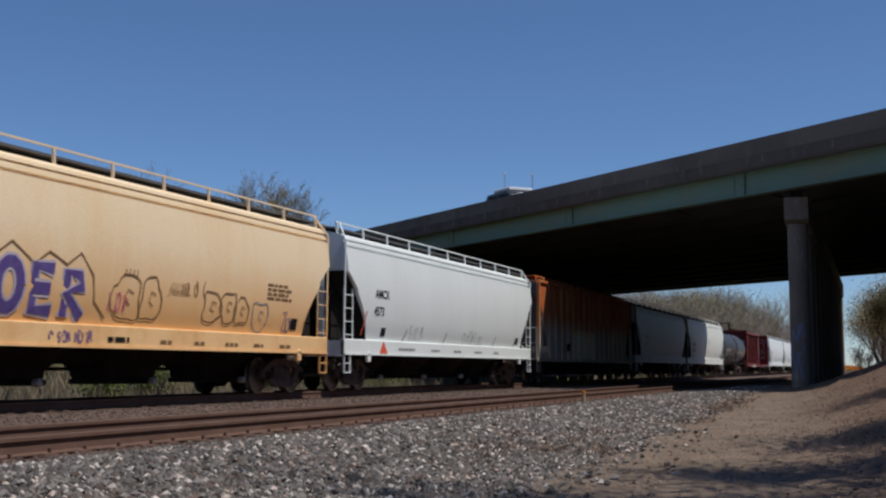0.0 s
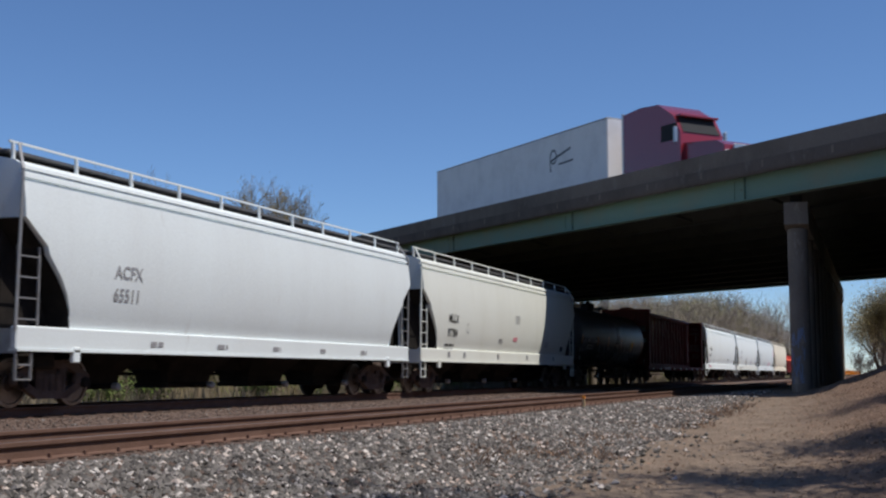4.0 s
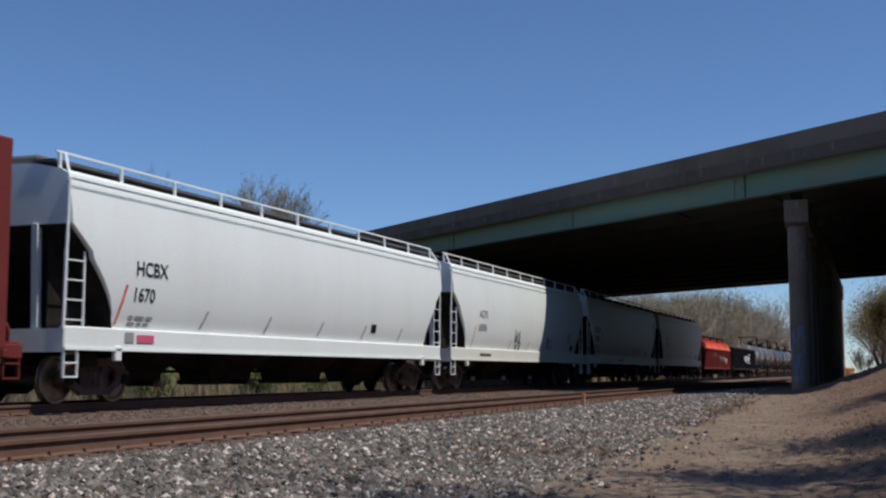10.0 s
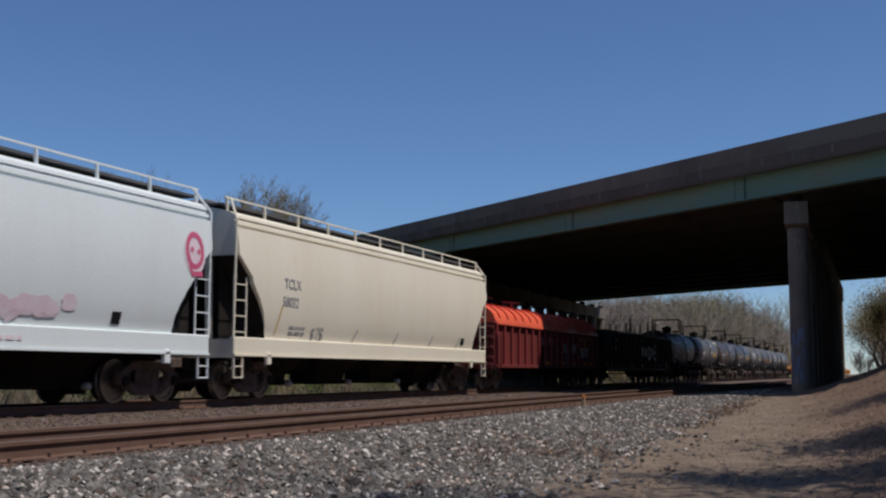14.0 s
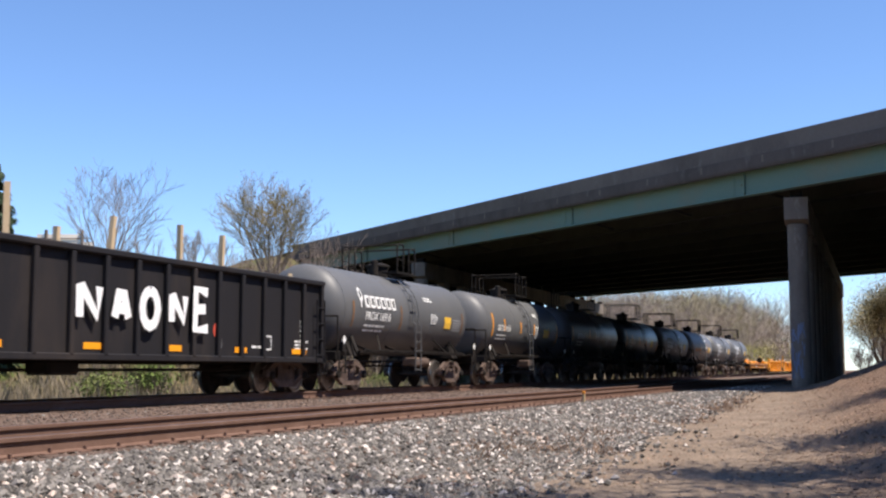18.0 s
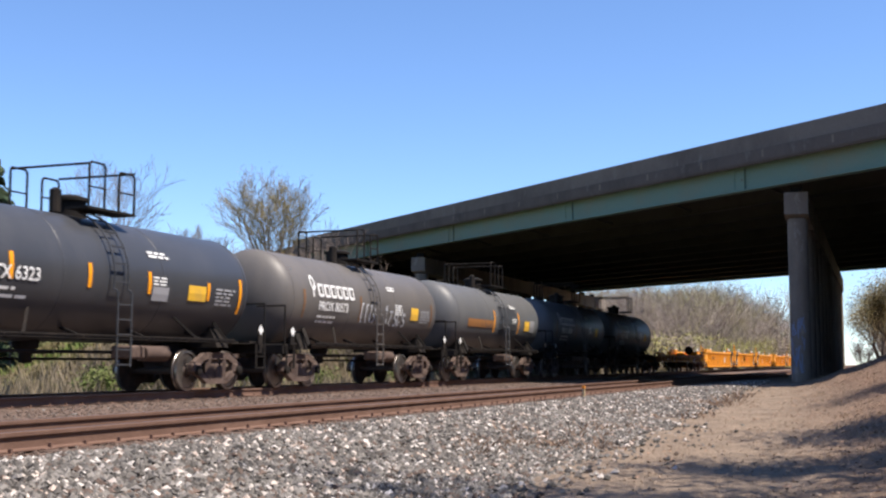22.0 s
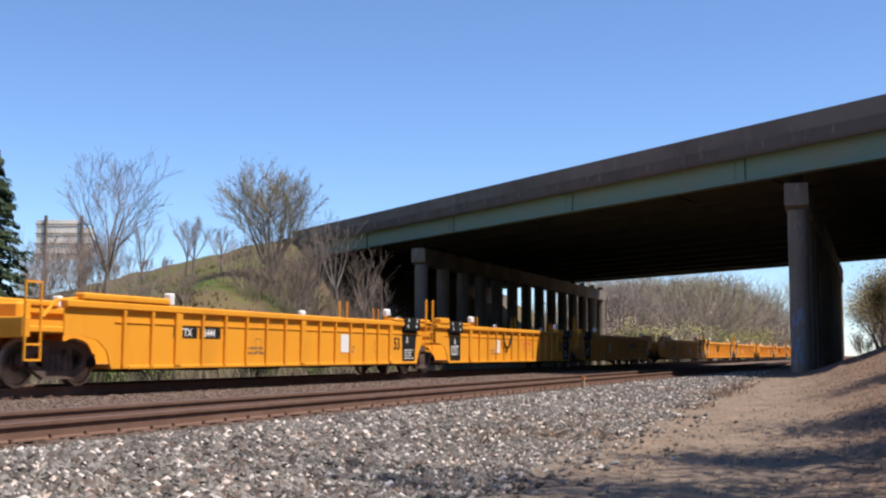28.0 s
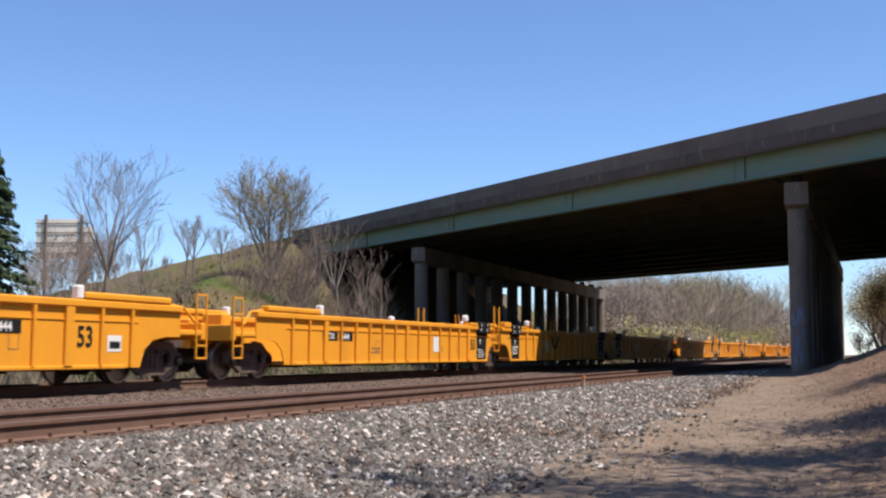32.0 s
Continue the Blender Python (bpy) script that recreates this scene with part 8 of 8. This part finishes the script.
    # more added trees past the bridge, out of view, to darken its underside
    for k in range(48):
        x, y = rnd.uniform(9.5, 40), rnd.uniform(62, 190)
        m = (x - BA.x) * BM.x + (y - BA.y) * BM.y
        if m < BW + 5:
            continue
        o = copy_thing(protos[k % 7], pose(x, y, float(ground_z(x, y)) - 0.4, 0, 0, rnd.uniform(0, 360)))
        f = rnd.uniform(0.9, 1.25)
        o.scale = (f * 1.1, f * 1.1, f)
        tagged(o, "bare budding tree added on the bank to block sky light", group="bank woods")
    # a closer added row that screens the low sky from the shaded cars
    for k in range(24):
        x, y = rnd.uniform(4.6, 9.5), 104 + 5.4 * k + rnd.uniform(-2, 2)
        o = copy_thing(protos[k % 7], pose(x, y, float(ground_z(x, y)) - 0.4, 0, 0, rnd.uniform(0, 360)))
        f = rnd.uniform(0.7, 1.0)
        o.scale = (f * 1.1, f * 1.1, f)
        tagged(o, "bare budding tree added on the bank to block sky light", group="bank woods")
    # low growth
    spots = []
    for _ in range(5200):
        x, y = -19.4 - abs(rnd.gauss(0, 3.2)), rnd.uniform(14, 92)
        spots.append((x, y, place_z(x, y)))
    blades(rnd, "track_side_grass", "green grass and weeds beyond the main track", M_grass, spots, 0.15, 0.5, 0.02, per=5)
    spots = []
    for _ in range(7000):
        x, m = -27 - 50 * rnd.random() ** 1.4, -rnd.uniform(0.2, 24)
        y = deck((x - BA.x - BM.x * m) / BE.x, m)[1]
        spots.append((x, y, place_z(x, y)))
    blades(rnd, "embankment_grass", "tufts of dry and green grass on the embankment", M_tuft, spots, 0.15, 0.45, 0.05, per=4, lean=1.2)
    spots = [(x, y, place_z(x, y)) for x, y in ((-20.5 - rnd.random() * 9, rnd.uniform(14, 80)) for _ in range(3600))]
    blades(rnd, "dry_stalks", "tall dry stalks among the trackside weeds", M_dry, spots, 0.4, 1.3, 0.014, per=4)
    weed = tree("weedy_shrub", "low weedy shrub with fresh leaves beside the track", 229, -24.0, 23.0, 1.4, stems=7, spread=0.9, depth=3, upright=0.5, trunk=0.03, buds=1500, bud_mat=M_grass, bud_size=0.05, start=0.3, budspread=0.15)
    for k in range(9):
        x, y = -22.3 - rnd.random() * 2.5, 25 + k * 4.5 + rnd.uniform(-2, 2)
        o = copy_thing(weed, pose(x, y, float(ground_z(x, y)) - 0.15, 0, 0, rnd.uniform(0, 360)))
        o.scale = (1.1, 1.1, rnd.uniform(0.8, 1.2))
        tagged(o, "low weedy shrub with fresh leaves beside the track")
    spots = []
    for _ in range(26):
        cx, cy = -3.6 - rnd.random() * 1.6, rnd.uniform(11, 34)
        spots += [(x, y, float(ground_z(x, y))) for x, y in ((cx + rnd.gauss(0, 0.18), cy + rnd.gauss(0, 0.3)) for _ in range(9))]
    blades(rnd, "dead_weeds", "brown dead weeds in the ballast", M_deadweed, spots, 0.04, 0.16, 0.006, per=5, lean=1.3)
    spots = []
    for _ in range(7000):
        y = rnd.uniform(9, 62) if rnd.random() < 0.75 else rnd.uniform(9, 24)
        edge = float(np.interp(y, [0, 12, 26, 42, 60, 120], [0.9, -0.2, -1.6, -2.75, -2.5, -3.0]))
        x = edge + rnd.gauss(1.1, 1.1)
        spots.append((x, y, float(ground_z(x, y)) + 0.004))
    for _ in range(6500):                                 # thinner on the path, in drifts
        y = 7.5 + 38 * rnd.random() ** 1.5
        x = rnd.uniform(-5.6, 0.8)
        if noise.noise((x * 0.8, y * 0.45, 9.0)) + 0.25 * rnd.random() > 0.08:
            spots.append((x, y, float(ground_z(x, y)) + 0.012))
    s = Shape()
    for x, y, z in spots:
        a = rnd.uniform(0, 6.283)
        r = rnd.uniform(0.01, 0.03)
        u, w = Vector((math.cos(a), math.sin(a), rnd.uniform(-0.15, 0.15))) * r, Vector((-math.sin(a), math.cos(a), rnd.uniform(-0.15, 0.15))) * r * 0.6
        p = Vector((x, y, z + rnd.uniform(0, 0.02)))
        s.add([p - u, p - w, p + u, p + w + Vector((0, 0, r * 0.5))], [(0, 1, 2, 3)])
    me = bpy.data.meshes.new("fallen_leaves")
    me.from_pydata(s.v, [], s.f)
    me.materials.append(M_litterleaf)
    tagged(new("fallen_leaves", me), "dry brown leaf litter on the bank", "leaf litter", kind="stuff")
    spots = []
    for _ in range(160):
        y = rnd.uniform(12, 60)
        edge = float(np.interp(y, [0, 12, 26, 42, 60, 120], [0.9, -0.2, -1.6, -2.75, -2.5, -3.0]))
        x = edge + abs(rnd.gauss(0, 1.2))
        spots.append((x, y, float(ground_z(x, y))))
    blades(rnd, "bank_dry_grass", "sparse dry grass on the bank", M_dry, spots, 0.03, 0.1, 0.005, per=4, lean=0.9)


def build_sign():
    """A highway sign seen from behind, on two posts above the embankment."""
    g = thing("highway_sign", "weathered highway sign board seen from behind on steel posts", "road sign")
    d = Vector((0.6, 0.8, 0)).normalized()
    c = Vector((-90.9, 113.3, -0.8))
    u = Vector((0.935, 0.354, 0))
    def quad(a, b, z0, z1, off):
        s = Shape()
        p = [c + u * a + d * off, c + u * b + d * off, c + u * b + d * (off + 0.06), c + u * a + d * (off + 0.06)]
        return s.add([(q.x, q.y, z + c.z) for z in (z0, z1) for q in p], [(3, 2, 1, 0), (4, 5, 6, 7), (0, 1, 5, 4), (1, 2, 6, 5), (2, 3, 7, 6), (3, 0, 4, 7)])
    m = mat("sign_back_aluminium", (0.72, 0.66, 0.58), 0.7, 0.0, second=(0.6, 0.54, 0.47), scale=0.4)
    part("sign_panel", quad(-2.6, 2.4, 12.4, 17.1, 0.2), m, g, "grey aluminium sign back")
    part("sign_panel", quad(2.4, 4.1, 12.6, 16.2, 0.2), m, g, "smaller tan sign back")
    for z in (13.0, 14.2, 15.4, 16.5):
        part("stringer", quad(-2.6, 4.0, z, z + 0.14, 0.05), M_bark, g)
    for a in (-1.3, 2.9):
        q = c + u * a
        part("post", Shape().box(q.x - 0.14, q.x + 0.14, q.y - 0.14, q.y + 0.14, place_z(q.x, q.y) - 1, 16.8), M_bark, g)


build_plants()
build_sign()


def motions():
    """The train rolls along its track at a steady pace, its wheels turn; two road vehicles cross the bridge."""
    for c, y in CARS:
        walk(c, [(0, pose(TX, y, 0)), (32, pose(TX, y - V * 32, 0))])
    done = {}
    turn = math.degrees(V / 0.4575) / FPS
    for o, y in ROLLING:
        if round(y, 2) not in done:
            walk(o, [(k / FPS, pose(0, y, 0.4575, (turn * k + 180) % 360 - 180)) for k in range(32 * FPS + 1)])
            done[round(y, 2)] = o.animation_data
        else:
            o.rotation_mode = "QUATERNION"
            o.animation_data_create()
            o.animation_data.action = done[round(y, 2)].action
            o.animation_data.action_slot = done[round(y, 2)].action_slot
    for v, s, speed, m in DRIVING:
        walk(v, [(t, road_pose(s - speed * t, m)) for t in (0, 32)])
motions()
